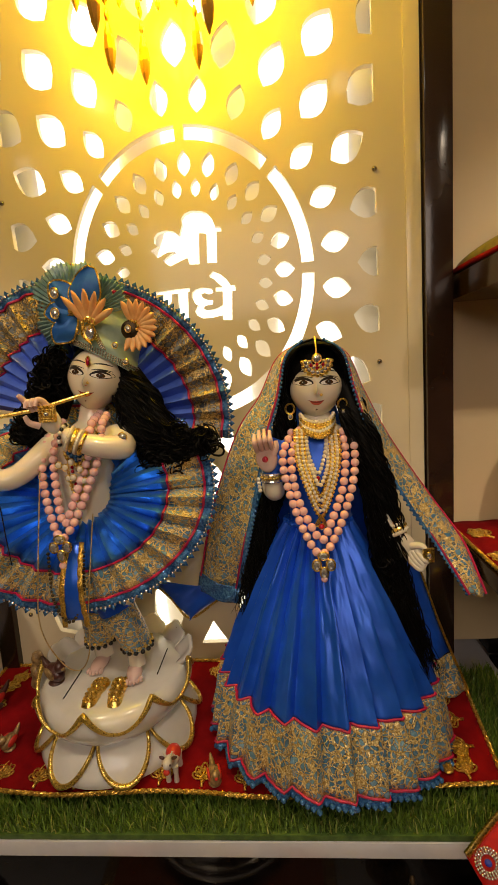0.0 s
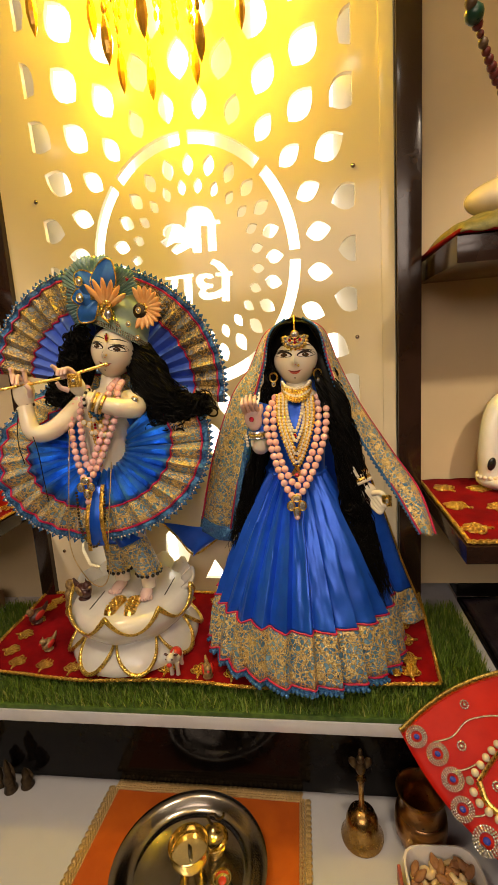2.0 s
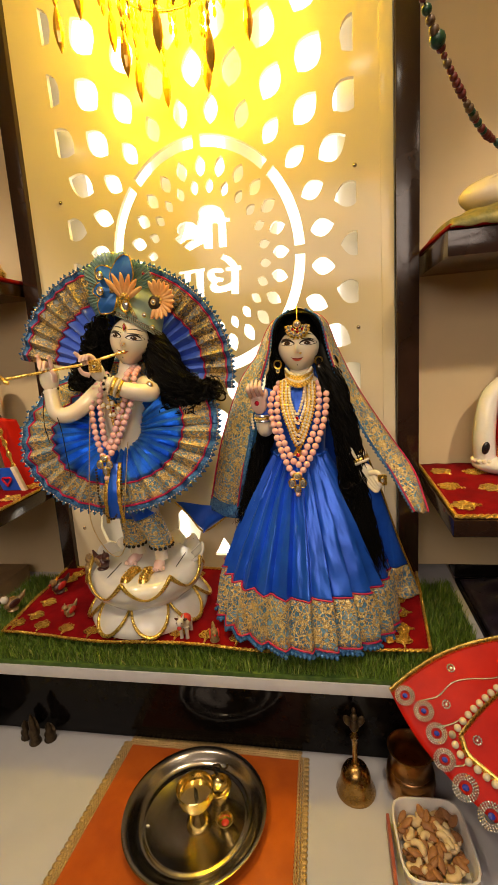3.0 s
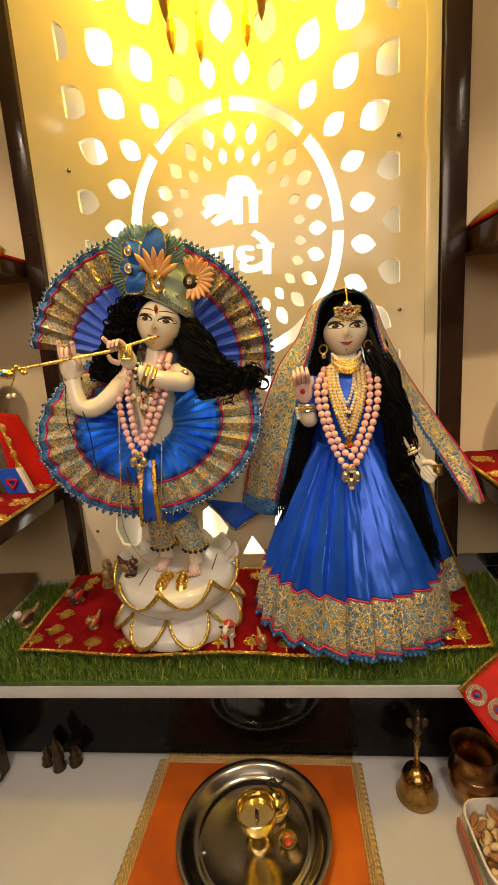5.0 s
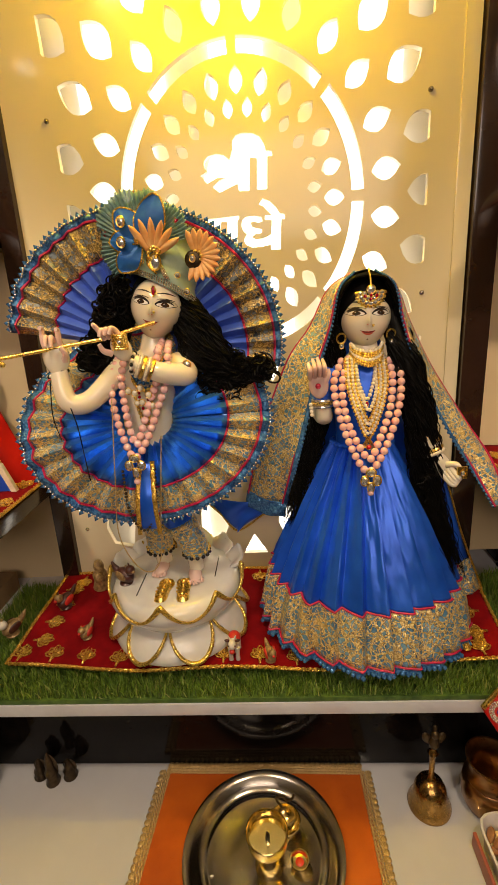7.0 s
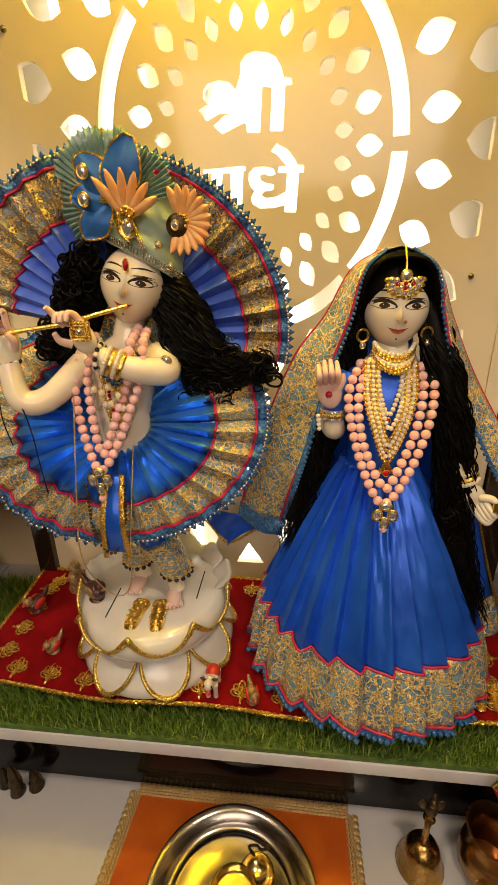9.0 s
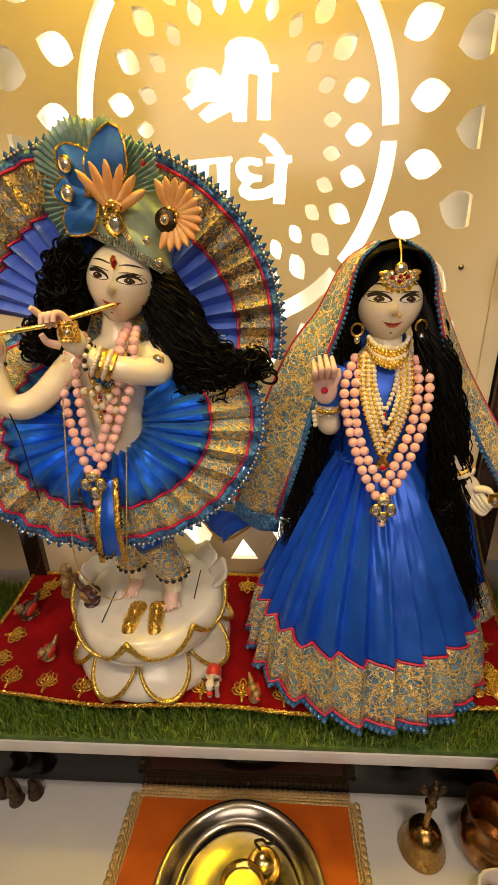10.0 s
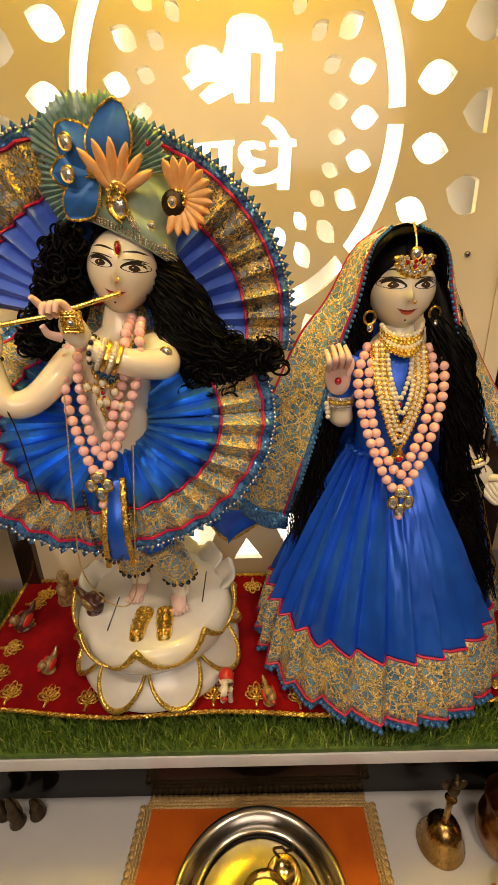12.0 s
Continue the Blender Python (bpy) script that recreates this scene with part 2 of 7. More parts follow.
def grid(bm, f, nu, nv, wrap=False, mi=0):
    """A sheet of quads from f(u, v), u and v from 0 to 1."""
    rows = []
    for j in range(nv + 1):
        rows.append([bm.verts.new(f(i / nu, j / nv)) for i in range(nu if wrap else nu + 1)])
    for j in range(nv):
        for i in range(nu):
            k = (i + 1) % nu if wrap else i + 1
            fc = bm.faces.new((rows[j][i], rows[j][k], rows[j + 1][k], rows[j + 1][i]))
            fc.material_index = mi
    return rows


def ball(bm, c, size, rot=(0, 0, 0), n=14, mi=0):
    c, e = Vector(c), Euler([radians(a) for a in rot]).to_matrix()
    a, b, h = size if isinstance(size, (tuple, list)) else (size, size, size)

    def f(u, v):
        th, ph = 2 * math.pi * u, math.pi * min(max(v, 0.004), 0.996)
        return c + e @ Vector((a * math.sin(ph) * math.cos(th), b * math.sin(ph) * math.sin(th), -h * math.cos(ph)))
    rows = grid(bm, f, n, max(6, n * 2 // 3), True, mi)
    for r, flip in ((rows[0], True), (rows[-1], False)):
        fc = bm.faces.new(r[::-1] if flip else r)
        fc.material_index = mi


def tube(bm, pts, radii, n=10, mi=0, flat=1.0):
    """A round bar along points, with caps."""
    pts = [Vector(p) for p in pts]
    if isinstance(radii, (int, float)):
        radii = [radii] * len(pts)
    rows, side = [], None
    for i, p in enumerate(pts):
        d = (pts[min(i + 1, len(pts) - 1)] - pts[max(i - 1, 0)]).normalized()
        if side is None:
            side = d.cross(Vector((0.13, 0.95, 0.27))).normalized()
        side = (side - d * side.dot(d)).normalized()
        up = d.cross(side)
        rows.append([bm.verts.new(p + radii[i] * (math.cos(a) * side + flat * math.sin(a) * up)) for a in [2 * math.pi * k / n for k in range(n)]])
    for a, b in zip(rows, rows[1:]):
        for k in range(n):
            fc = bm.faces.new((a[k], a[(k + 1) % n], b[(k + 1) % n], b[k]))
            fc.material_index = mi
    for r in (rows[0][::-1], rows[-1]):
        fc = bm.faces.new(r)
        fc.material_index = mi


def turned(bm, profile, c, n=40, rot=(0, 0, 0), mi=0):
    """A shape turned on the lathe from (radius, height) pairs."""
    c, e = Vector(c), Euler([radians(a) for a in rot]).to_matrix()
    rows = [[bm.verts.new(c + e @ Vector((r * math.cos(2 * math.pi * k / n), r * math.sin(2 * math.pi * k / n), z))) for k in range(n)] for r, z in profile]
    for a, b in zip(rows, rows[1:]):
        for k in range(n):
            fc = bm.faces.new((a[k], a[(k + 1) % n], b[(k + 1) % n], b[k]))
            fc.material_index = mi
    for r in (rows[0][::-1], rows[-1]):
        fc = bm.faces.new(r)
        fc.material_index = mi


def slab(bm, lo, hi, bevel=0.002, mi=0):
    made = bmesh.ops.create_cube(bm, size=1.0, matrix=Matrix.Translation([(a + b) / 2 for a, b in zip(lo, hi)]) @ Matrix.Diagonal((*[b - a for a, b in zip(lo, hi)], 1)))
    if bevel:
        edges = {e for v in made["verts"] for e in v.link_edges}
        bmesh.ops.bevel(bm, geom=list(edges), offset=bevel, segments=2, affect="EDGES", profile=0.7)


def curve_pts(keys, n):
    """Points along a smooth line through the keys."""
    keys = [Vector(k) for k in keys]
    ks = [2 * keys[0] - keys[1], *keys, 2 * keys[-1] - keys[-2]]
    out = []
    for i in range(n):
        s = i / (n - 1) * (len(keys) - 1)
        k = min(int(s), len(keys) - 2)
        f, (a, b, c, d) = s - k, ks[k:k + 4]
        out.append(0.5 * (2 * b + (c - a) * f + (2 * a - 5 * b + 4 * c - d) * f * f + (3 * b - a - 3 * c + d) * f ** 3))
    return out


def structure(name, lo, hi, material, label, category, bevel=0.002):
    bm = bmesh.new()
    slab(bm, lo, hi, bevel)
    return tagged(part(name, bm, material), label, category, kind="structure")


# ---- the niche: counter, step, shelf slab, walls, strips ----
PY = 0.905
structure("floor", (-2.2, -2.2, -0.05), (2.2, 1.3, 0.0), FLOORM, "brown tiled floor of the room", "floor", 0)
structure("ceiling", (-2.2, -2.2, 2.6), (2.2, 1.3, 2.65), WALLG, "off-white ceiling over the shrine", "ceiling", 0)
structure("wall_back", (-2.2, 1.06, 0.0), (2.2, 1.16, 2.6), WALLG, "plain wall behind the shrine", "wall", 0)
# unseen room walls, coloured dark so that glossy surfaces reflect a dim room
structure("wall_west", (-2.3, -2.2, 0.0), (-2.2, 1.3, 2.6), ROOM_DIM, "plain side wall of the room, coloured dark to stand for dimness", "wall", 0)
structure("wall_east", (2.2, -2.2, 0.0), (2.3, 1.3, 2.6), ROOM_DIM, "plain side wall of the room, coloured dark to stand for dimness", "wall", 0)
structure("wall_south", (-2.2, -2.3, 0.0), (2.2, -2.2, 2.6), ROOM_DIM, "plain wall behind the viewer, coloured dark to stand for dimness", "wall", 0)
structure("wall_niche_east", (0.362, 0.975, 1.075), (1.05, 1.055, 2.598), WALL, "cream painted wall behind the side shelves", "wall")
structure("wall_niche_west", (-1.25, 0.975, 1.00), (-0.545, 1.055, 2.598), WALL, "cream painted wall behind the side shelves", "wall")
structure("wall_cheek_east", (1.05, 0.35, 0.0), (1.10, 1.055, 2.598), WALL, "cream side cheek of the shrine niche", "wall")
structure("wall_cheek_west", (-1.30, 0.35, 0.0), (-1.25, 1.055, 2.598), WALL, "cream side cheek of the shrine niche", "wall")
structure("counter", (-1.25, 0.06, 0.765), (1.05, 0.70, 0.805), WHITE, "glossy white counter top below the shrine shelf", "counter", 0.004)
structure("counter_base", (-1.25, 0.10, 0.0), (1.05, 0.70, 0.763), BROWN, "dark brown cabinet front under the counter", "cabinet")
structure("riser", (-1.25, 0.656, 0.806), (1.05, 0.70, 1.010), BLACK, "glossy black riser between counter and shelf", "riser")
structure("shelf_slab", (-0.70, 0.585, 1.012), (0.46, 1.055, 1.037), SLAB, "white stone shelf slab with a polished edge", "shelf", 0.003)
structure("shelf_side_east", (0.462, 0.60, 1.012), (1.05, 0.973, 1.040), BLACK, "glossy black stone shelf beside the grass mat", "shelf")
structure("shelf_side_west", (-1.25, 0.60, 1.012), (-0.702, 0.973, 1.038), SLAB, "white stone shelf beside the grass mat", "shelf")

structure("trim_niche_east", (0.462, 0.975, 1.041), (1.05, 1.050, 1.073), BLACK, "dark stone strip under the niche wall", "trim")

# dark strips on both sides of the panel; the west one stands a little out of plumb
bm = bmesh.new()
slab(bm, (0.3145, 0.890, 1.043), (0.360, 1.05, 2.598), 0.003)
tagged(part("trim_east", bm, BROWN), "dark brown glossy strip beside the cut-out panel", "trim", kind="structure")
bm = bmesh.new()
slab(bm, (-0.535, 0.890, 1.043), (-0.497, 1.05, 2.598), 0.003)
for v in bm.verts:
    v.co.x -= 0.030 * (2.10 - v.co.z)
tagged(part("trim_west", bm, BROWN), "dark brown glossy strip beside the cut-out panel", "trim", kind="structure")


# ---- the cut-out panel with its light box ----
MX, MZ, STR = -0.087, 1.846, 1.165


def leaf(r, ang, length, width, n=7):
    """A pointed leaf on the ring of radius r, along the spoke at ang degrees."""
    a = radians(ang)
    pts = []
    for side in (1, -1):
        for k in range(n):
            s = k / n if side > 0 else 1 - k / n
            w = side * width / 2 * math.sin(math.pi * s ** 0.92) ** 0.85 if 0 < s < 1 else 0
            pts.append((r + (s - 0.5) * length, w))
    return [(math.cos(a) * x - math.sin(a) * y, math.sin(a) * x + math.cos(a) * y) for x, y in pts]


def clipped(pts, lim):
    for sgn in (1, -1):
        out = []
        for p, q in zip(pts, pts[1:] + pts[:1]):
            pi, qi = p[0] * sgn <= lim, q[0] * sgn <= lim
            if pi:
                out.append(p)
            if pi != qi:
                f = (sgn * lim - p[0]) / (q[0] - p[0])
                out.append((sgn * lim, p[1] + f * (q[1] - p[1])))
        pts = out
        if len(pts) < 3:
            return []
    return pts


holes = []
for r, off, ln, wd in ((0.129, 7.5, 0.026, 0.017), (0.163, 0, 0.036, 0.023), (0.255, 7.5, 0.050, 0.031), (0.322, 0, 0.064, 0.043), (0.392, 7.5, 0.070, 0.052), (0.466, 0, 0.074, 0.056), (0.545, 7.5, 0.078, 0.062)):
    for k in range(24):
        an = off + 15 * k
        if r > 0.35 and math.sin(radians(an)) < -0.62:
            continue
        pts = clipped([(x, y * STR) for x, y in leaf(r, an, ln, wd)], 0.325)
        if len(pts) > 2 and max(y for x, y in pts) < 0.70:
            holes.append(pts)
for k in range(8):
    a0, a1 = 90 + k * 45 + 2.2, 90 + (k + 1) * 45 - 2.2
    arc = [radians(a0 + (a1 - a0) * i / 12) for i in range(13)]
    holes.append([(0.2190 * math.cos(a) - 0.004, 0.2155 * STR * math.sin(a)) for a in arc] + [(0.1975 * math.cos(a) - 0.004, 0.1940 * STR * math.sin(a)) for a in arc[::-1]])
# the two words cut through the board, in millimetres from the middle
SHRI = [(-13, 90), (-13, 101), (-6, 109), (6, 112), (23, 110), (35, 104), (42, 93), (45, 82), (55, 81), (56, 73), (47, 74), (44, 22), (26, 23), (29, 72), (16, 74), (12, 22), (-6, 23), (-8, 35), (-41, 23), (-53, 33), (-39, 43), (-29, 46), (-43, 47), (-62, 39), (-73, 52), (-60, 58), (-66, 64), (-65, 74), (-58, 81), (-43, 84), (-29, 81), (-20, 73)]
DHE = [(35, 8), (49, 1), (58, -8), (65, -19), (73, -20), (73, -29), (67, -28), (63, -79), (46, -78), (47, -69), (30, -72), (11, -72), (0, -66), (-3, -58), (3, -49), (-3, -43), (-6, -35), (-5, -26), (2, -20), (16, -19), (30, -22), (33, -29), (25, -31), (17, -28), (10, -30), (13, -37), (20, -40), (31, -42), (30, -49), (17, -50), (12, -55), (19, -59), (33, -58), (48, -52), (50, -28), (37, -27), (38, -20), (50, -20), (43, -13), (36, -5), (27, -1)]
RA = [(-71, -19), (-10, -17), (-10, -23), (-13, -24), (-17, -78), (-33, -77), (-32, -25), (-43, -25), (-45, -39), (-54, -48), (-45, -64), (-55, -69), (-71, -47), (-62, -39), (-59, -24), (-72, -25)]
for word in (SHRI, DHE, RA):
    holes.append([(x / 1000, y / 1000) for x, y in word])
# the lower ornament: a triangle between petals, alike on both sides
holes.append([(-0.050, -0.716), (0.006, -0.716), (-0.023, -0.668)])
for s in (1, -1):
    holes.append([(s * x - 0.022, y) for x, y in [(0.075, -0.69), (0.055, -0.640), (0.062, -0.600), (0.085, -0.575), (0.115, -0.60), (0.120, -0.65), (0.105, -0.685)]])
    holes.append([(s * x - 0.022, y) for x, y in [(0.28, -0.69), (0.265, -0.60), (0.300, -0.575), (0.330, -0.60), (0.338, -0.64), (0.325, -0.68)]])
cu = bpy.data.curves.new("panel_outline", "CURVE")
cu.dimensions, cu.fill_mode, cu.extrude = "2D", "BOTH", 0.006
for pts in [[(-0.443, -0.80), (0.3985, -0.80), (0.3985, 0.75), (-0.4015, 0.75)]] + holes:
    sp = cu.splines.new("POLY")
    sp.points.add(len(pts) - 1)
    for p, (x, y) in zip(sp.points, pts):
        p.co = (x, y, 0, 1)
    sp.use_cyclic_u = True
tmp = new("panel_outline", cu)
me = bpy.data.meshes.new_from_object(tmp)
bpy.data.objects.remove(tmp)
me.transform(Matrix.Translation((MX, PY + 0.006, MZ)) @ Matrix.Rotation(radians(90), 4, "X"))
me.materials.clear()
me.materials.append(PANEL)
panel = tagged(new("cutout_panel", me), "glossy cream backlit panel with leaf and letter cut-outs", "panel", kind="structure")
bm = bmesh.new()
slab(bm, (0.286, PY - 0.003, 1.05), (0.3115, PY - 0.0005, 2.595), 0.001)
part("border_strip", bm, PANEL, panel)
structure("light_box_back", (-0.56, 0.962, 1.045), (0.313, 0.974, 2.598), BACK, "white back of the light box behind the panel", "panel", 0)


def led(name, pts):
    bm = bmesh.new()
    a = [bm.verts.new((MX + x, 0.955, MZ + y)) for x, y in pts]
    b = [bm.verts.new((MX + x, 0.960, MZ + y)) for x, y in pts]
    n = len(pts)
    bm.faces.new(a), bm.faces.new(b[::-1])
    for i in range(n):
        bm.faces.new((a[i], b[i], b[(i + 1) % n], a[(i + 1) % n]))
    return tagged(part(name, bm, LED, smooth=False), "lit white LED sheet inside the light box", "light", "light box sheets")


led("led_sheet", [(-0.085, -0.75), (0.085, -0.75), (0.085, 0.03), (0.045, 0.118), (-0.045, 0.118), (-0.085, 0.03)])
led("led_sheet", [(-0.045, 0.125), (0.045, 0.125), (0.050, 0.70), (-0.050, 0.70)])
for sg in (1, -1):
    led("led_sheet", [(sg * x, y) for x, y in [(0.130, -0.75), (0.285, -0.75), (0.285, 0.03), (0.30, 0.70), (0.155, 0.70), (0.130, 0.20), (0.165, 0.12), (0.150, 0.03)][::sg]])


# ---- turf mat and carpet on the shelf ----
def cz(y):
    """Height of the carpet, which rises a little towards the panel."""
    return 1.072 + 0.022 * (y - 0.63) / 0.27


CL, CR = (-0.568, 0.645), (0.336, 0.638)


def carpet_edge_front(u):
    x = CL[0] + (CR[0] - CL[0]) * u
    return Vector((x, 0.645 - 0.024 * math.sin(math.pi * u) ** 0.7 + 0.004 * math.sin(17 * u), 0))


def carpet_point(u, v):
    p = carpet_edge_front(u)
    back = Vector((-0.556 + 0.911 * u, 0.899, 0))
    q = p.lerp(back, v)
    q.z = cz(q.y) + 0.0025 * math.sin(9 * q.x + 5 * q.y) + 0.003 * noise.noise(q * 14)
    return q


turf = thing("grass_mat", (-0.12, 0.75, 1.042), "green artificial grass mat covering the shelf", "grass mat")
bm = bmesh.new()
slab(bm, (-0.675, 0.587, 1.0375), (0.437, 0.899, 1.047), 0.002)
part("mat_backing", bm, TURF, turf)
rnd = random.Random(4)
vs, fs = [], []
for i in range(42000):
    x, y = rnd.uniform(-0.672, 0.434), rnd.uniform(0.587, 0.897)
    if -0.53 < x < 0.30 and 0.675 < y:
        continue
    h, a, w = rnd.uniform(0.012, 0.024), rnd.uniform(0, 6.283), rnd.uniform(0.0007, 0.0013)
    lean, b = rnd.uniform(0.002, 0.013), rnd.uniform(0, 6.283)
    if -0.55 < x < 0.33 and y > 0.640:
        h *= 0.6
    h += 0.01 * max(0, (y - 0.63) / 0.27) if not (-0.58 < x < 0.34) else 0
    dx, dy = w * math.cos(a), w * math.sin(a)
    ex, ey = lean * math.cos(b), lean * math.sin(b)
    k = len(vs)
    vs += [(x - dx, y - dy, 1.049), (x + dx, y + dy, 1.049), (x + dx * 0.7 + ex * 0.4, y + dy * 0.7 + ey * 0.4, 1.049 + h * 0.6), (x - dx * 0.7 + ex * 0.4, y - dy * 0.7 + ey * 0.4, 1.049 + h * 0.6), (x + ex, y + ey, 1.049 + h)]
    fs += [(k, k + 1, k + 2, k + 3), (k + 3, k + 2, k + 4)]
me = bpy.data.meshes.new("grass_blades")
me.from_pydata([(x + 0.12, y - 0.75, z - 1.042) for x, y, z in vs], [], fs)
BLADE, bt, bp = shader("turf_blades")
gi = bt.nodes.new("ShaderNodeNewGeometry")
gr = ramp(bt, [(0.0, (0.04, 0.085, 0.010)), (0.5, (0.12, 0.22, 0.022)), (0.85, (0.22, 0.34, 0.05)), (1.0, (0.42, 0.42, 0.12))])
bt.links.new(gi.outputs["Random Per Island"], gr.inputs["Fac"])
bt.links.new(gr.outputs["Color"], bp.inputs["Base Color"])
bp.inputs["Roughness"].default_value = 0.45
me.materials.append(BLADE)
bl = new("grass_pile", me)
bl.parent = turf
tagged(bl, "fine green plastic grass blades", kind="stuff")

carpet = thing("shrine_carpet", (-0.12, 0.76, 1.075), "red velvet carpet with gold embroidery on the grass mat", "carpet")
bm = bmesh.new()
grid(bm, carpet_point, 90, 30)
part("velvet", bm, REDV, carpet, thick=0.003)


def braid(bm, pts, r, twist=0.0055):
    """Two cords wound round one another along the points."""
    for ph in (0, math.pi):
        out, s = [], 0.0
        for i, p in enumerate(pts):
            q = pts[min(i + 1, len(pts) - 1)] - pts[max(i - 1, 0)]
            d = q.normalized()
            side = d.cross(Vector((0, 0, 1)))
            side = side.normalized() if side.length > 0.1 else Vector((1, 0, 0))
            up = side.cross(d)
            a = s / twist * 1.6 + ph
            out.append(p + r * 0.7 * (math.cos(a) * side + math.sin(a) * up))
            if i + 1 < len(pts):
                s += (pts[i + 1] - p).length
        tube(bm, out, r, 6)


bm = bmesh.new()
lift = Vector((0, 0, 0.003))
braid(bm, [carpet_point(i / 300, 0) + lift for i in range(301)], 0.0022)
part("front_braid", bm, GOLD, carpet, "twisted gold cord edging")
for u in (0, 1):
    bm = bmesh.new()
    braid(bm, [carpet_point(u, i / 120) + lift for i in range(121)], 0.0022)
    part("side_braid", bm, GOLD, carpet, "twisted gold cord edging")
bm = bmesh.new()
braid(bm, [carpet_point(i / 300, 1) + lift + Vector((0, -0.004, 0)) for i in range(301)], 0.0022)
part("back_braid", bm, GOLD, carpet, "twisted gold cord edging")
bm = bmesh.new()
for k, (an, ln) in enumerate(((-62, 0.013), (-30, 0.016), (0, 0.019), (30, 0.016), (62, 0.013))):
    a = radians(90 + an)
    d, q = Vector((math.cos(a), math.sin(a), 0)), Vector((-math.sin(a), math.cos(a), 0))
    tube(bm, [Vector((0, 0.004, 0.001)) + d * (ln * 0.62 - ln * 0.48 * math.cos(6.2832 * i / 14)) + q * 0.0040 * math.sin(6.2832 * i / 14) for i in range(15)], 0.0011, 5)
    ball(bm, Vector((0, 0.004, 0.0012)) + d * ln * 0.62, (ln * 0.26, 0.0016, 0.0012), (0, 0, 90 + an), 8)
tube(bm, [(0, -0.006, 0.001), (0, 0.006, 0.001)], 0.0016, 6)
ball(bm, (0, 0.002, 0.001), 0.0030, n=8)
SPRIG = plain_mesh("gold_sprig", bm, GOLD)
sprigs = [(i / 14 + 0.02, 0.055, 0) for i in range(14)]
sprigs += [(0.965, v, 90) for v in (0.22, 0.40, 0.58, 0.76)] + [(0.035, v, -90) for v in (0.22, 0.40, 0.58, 0.76)] + [(0.06, 0.9, 180), (0.42, 0.92, 180), (0.50, 0.92, 180), (0.20, 0.92, 180), (0.30, 0.92, 180)]
for u, v, rz in sprigs:
    q = carpet_point(u, v)
    piece("gold_sprig", SPRIG, Matrix.Translation(q + Vector((0, 0, 0.003))) @ Matrix.Rotation(radians(rz), 4, "Z") @ Matrix.Scale(1.3, 4), carpet, "embroidered gold sprig")


def footprint(bm, c, rz, s, mi=0):
    e = Matrix.Rotation(radians(rz), 3, "Z")
    c = Vector(c)

    def f(u, v):
        a = 2 * math.pi * u
        y = math.copysign(abs(math.sin(a)) ** 0.7, math.sin(a)) * 0.5
        w = 0.20 + 0.07 * y - 0.035 * math.cos(2 * math.pi * y)
        k = 1 - 0.12 * v
        return c + e @ Vector((math.copysign(abs(math.cos(a)) ** 0.6, math.cos(a)) * w * s * k, y * s * k, v * s * 0.10))
    rows = grid(bm, f, 28, 2, True, mi)
    bm.faces.new(rows[-1])
    bm.faces.new(rows[0][::-1])
    for k in range(4):
        ball(bm, c + e @ Vector((0, (k - 1.5) * 0.2 * s, s * 0.1)), s * (0.06 if k % 2 else 0.085), n=8)
    for k in range(16):
        a = 2 * math.pi * k / 16
        ball(bm, c + e @ Vector((math.cos(a) * 0.17 * s, math.sin(a) * 0.40 * s, s * 0.1)), s * 0.035, n=6)


for dx, rz in ((0.262, 8), (0.293, -8)):
    bm = bmesh.new()
    q = Vector((dx, 0.672, cz(0.672) + 0.003))
    footprint(bm, q, rz, 0.045)
    part("gold_footprint_patch", bm, GOLD, carpet, "raised gold footprint embroidery")


# ---- lotus pedestal ----
LC = Vector((-0.257, 0.752, 1.078))
lotus = thing("lotus_pedestal", LC, "white marble lotus pedestal with gold-painted petal edges", "pedestal")
bm = bmesh.new()
turned(bm, [(0.121, 0.0), (0.129, 0.003), (0.131, 0.012), (0.127, 0.022), (0.107, 0.040), (0.094, 0.052), (0.104, 0.058), (0.119, 0.070), (0.124, 0.084), (0.121, 0.099), (0.113, 0.109), (0.106, 0.111), (0.05, 0.110)], LC, 72)
body = part("marble_block", bm, MARBLE, lotus)


def cusp(s):
    """Height of an upper petal's rim across its width: a pointed tip between low valleys."""
    return 0.42 + 0.58 * (1 - abs(s)) ** 1.7


def upper_petal(bm, w, edge):
    def wall(s, v):
        r = 0.101 + 0.020 * v + 0.014 * math.sin(math.pi * v) + 0.004 * (1 - s * s) + (0.006 * (v - 0.75) if v > 0.75 else 0)
        return Vector((r * math.cos(s * w), r * math.sin(s * w), 0.054 + 0.070 * v))
    if edge:
        tube(bm, [wall(-1 + k / 20, cusp(-1 + k / 20)) + Vector((0.001, 0, 0)) for k in range(41)], [0.0028 + 0.0030 * (1 - abs(-1 + k / 20)) ** 2 for k in range(41)], 7, flat=0.8)
    else:
        grid(bm, lambda u, v: wall(2 * u - 1, v * cusp(2 * u - 1)), 20, 10)


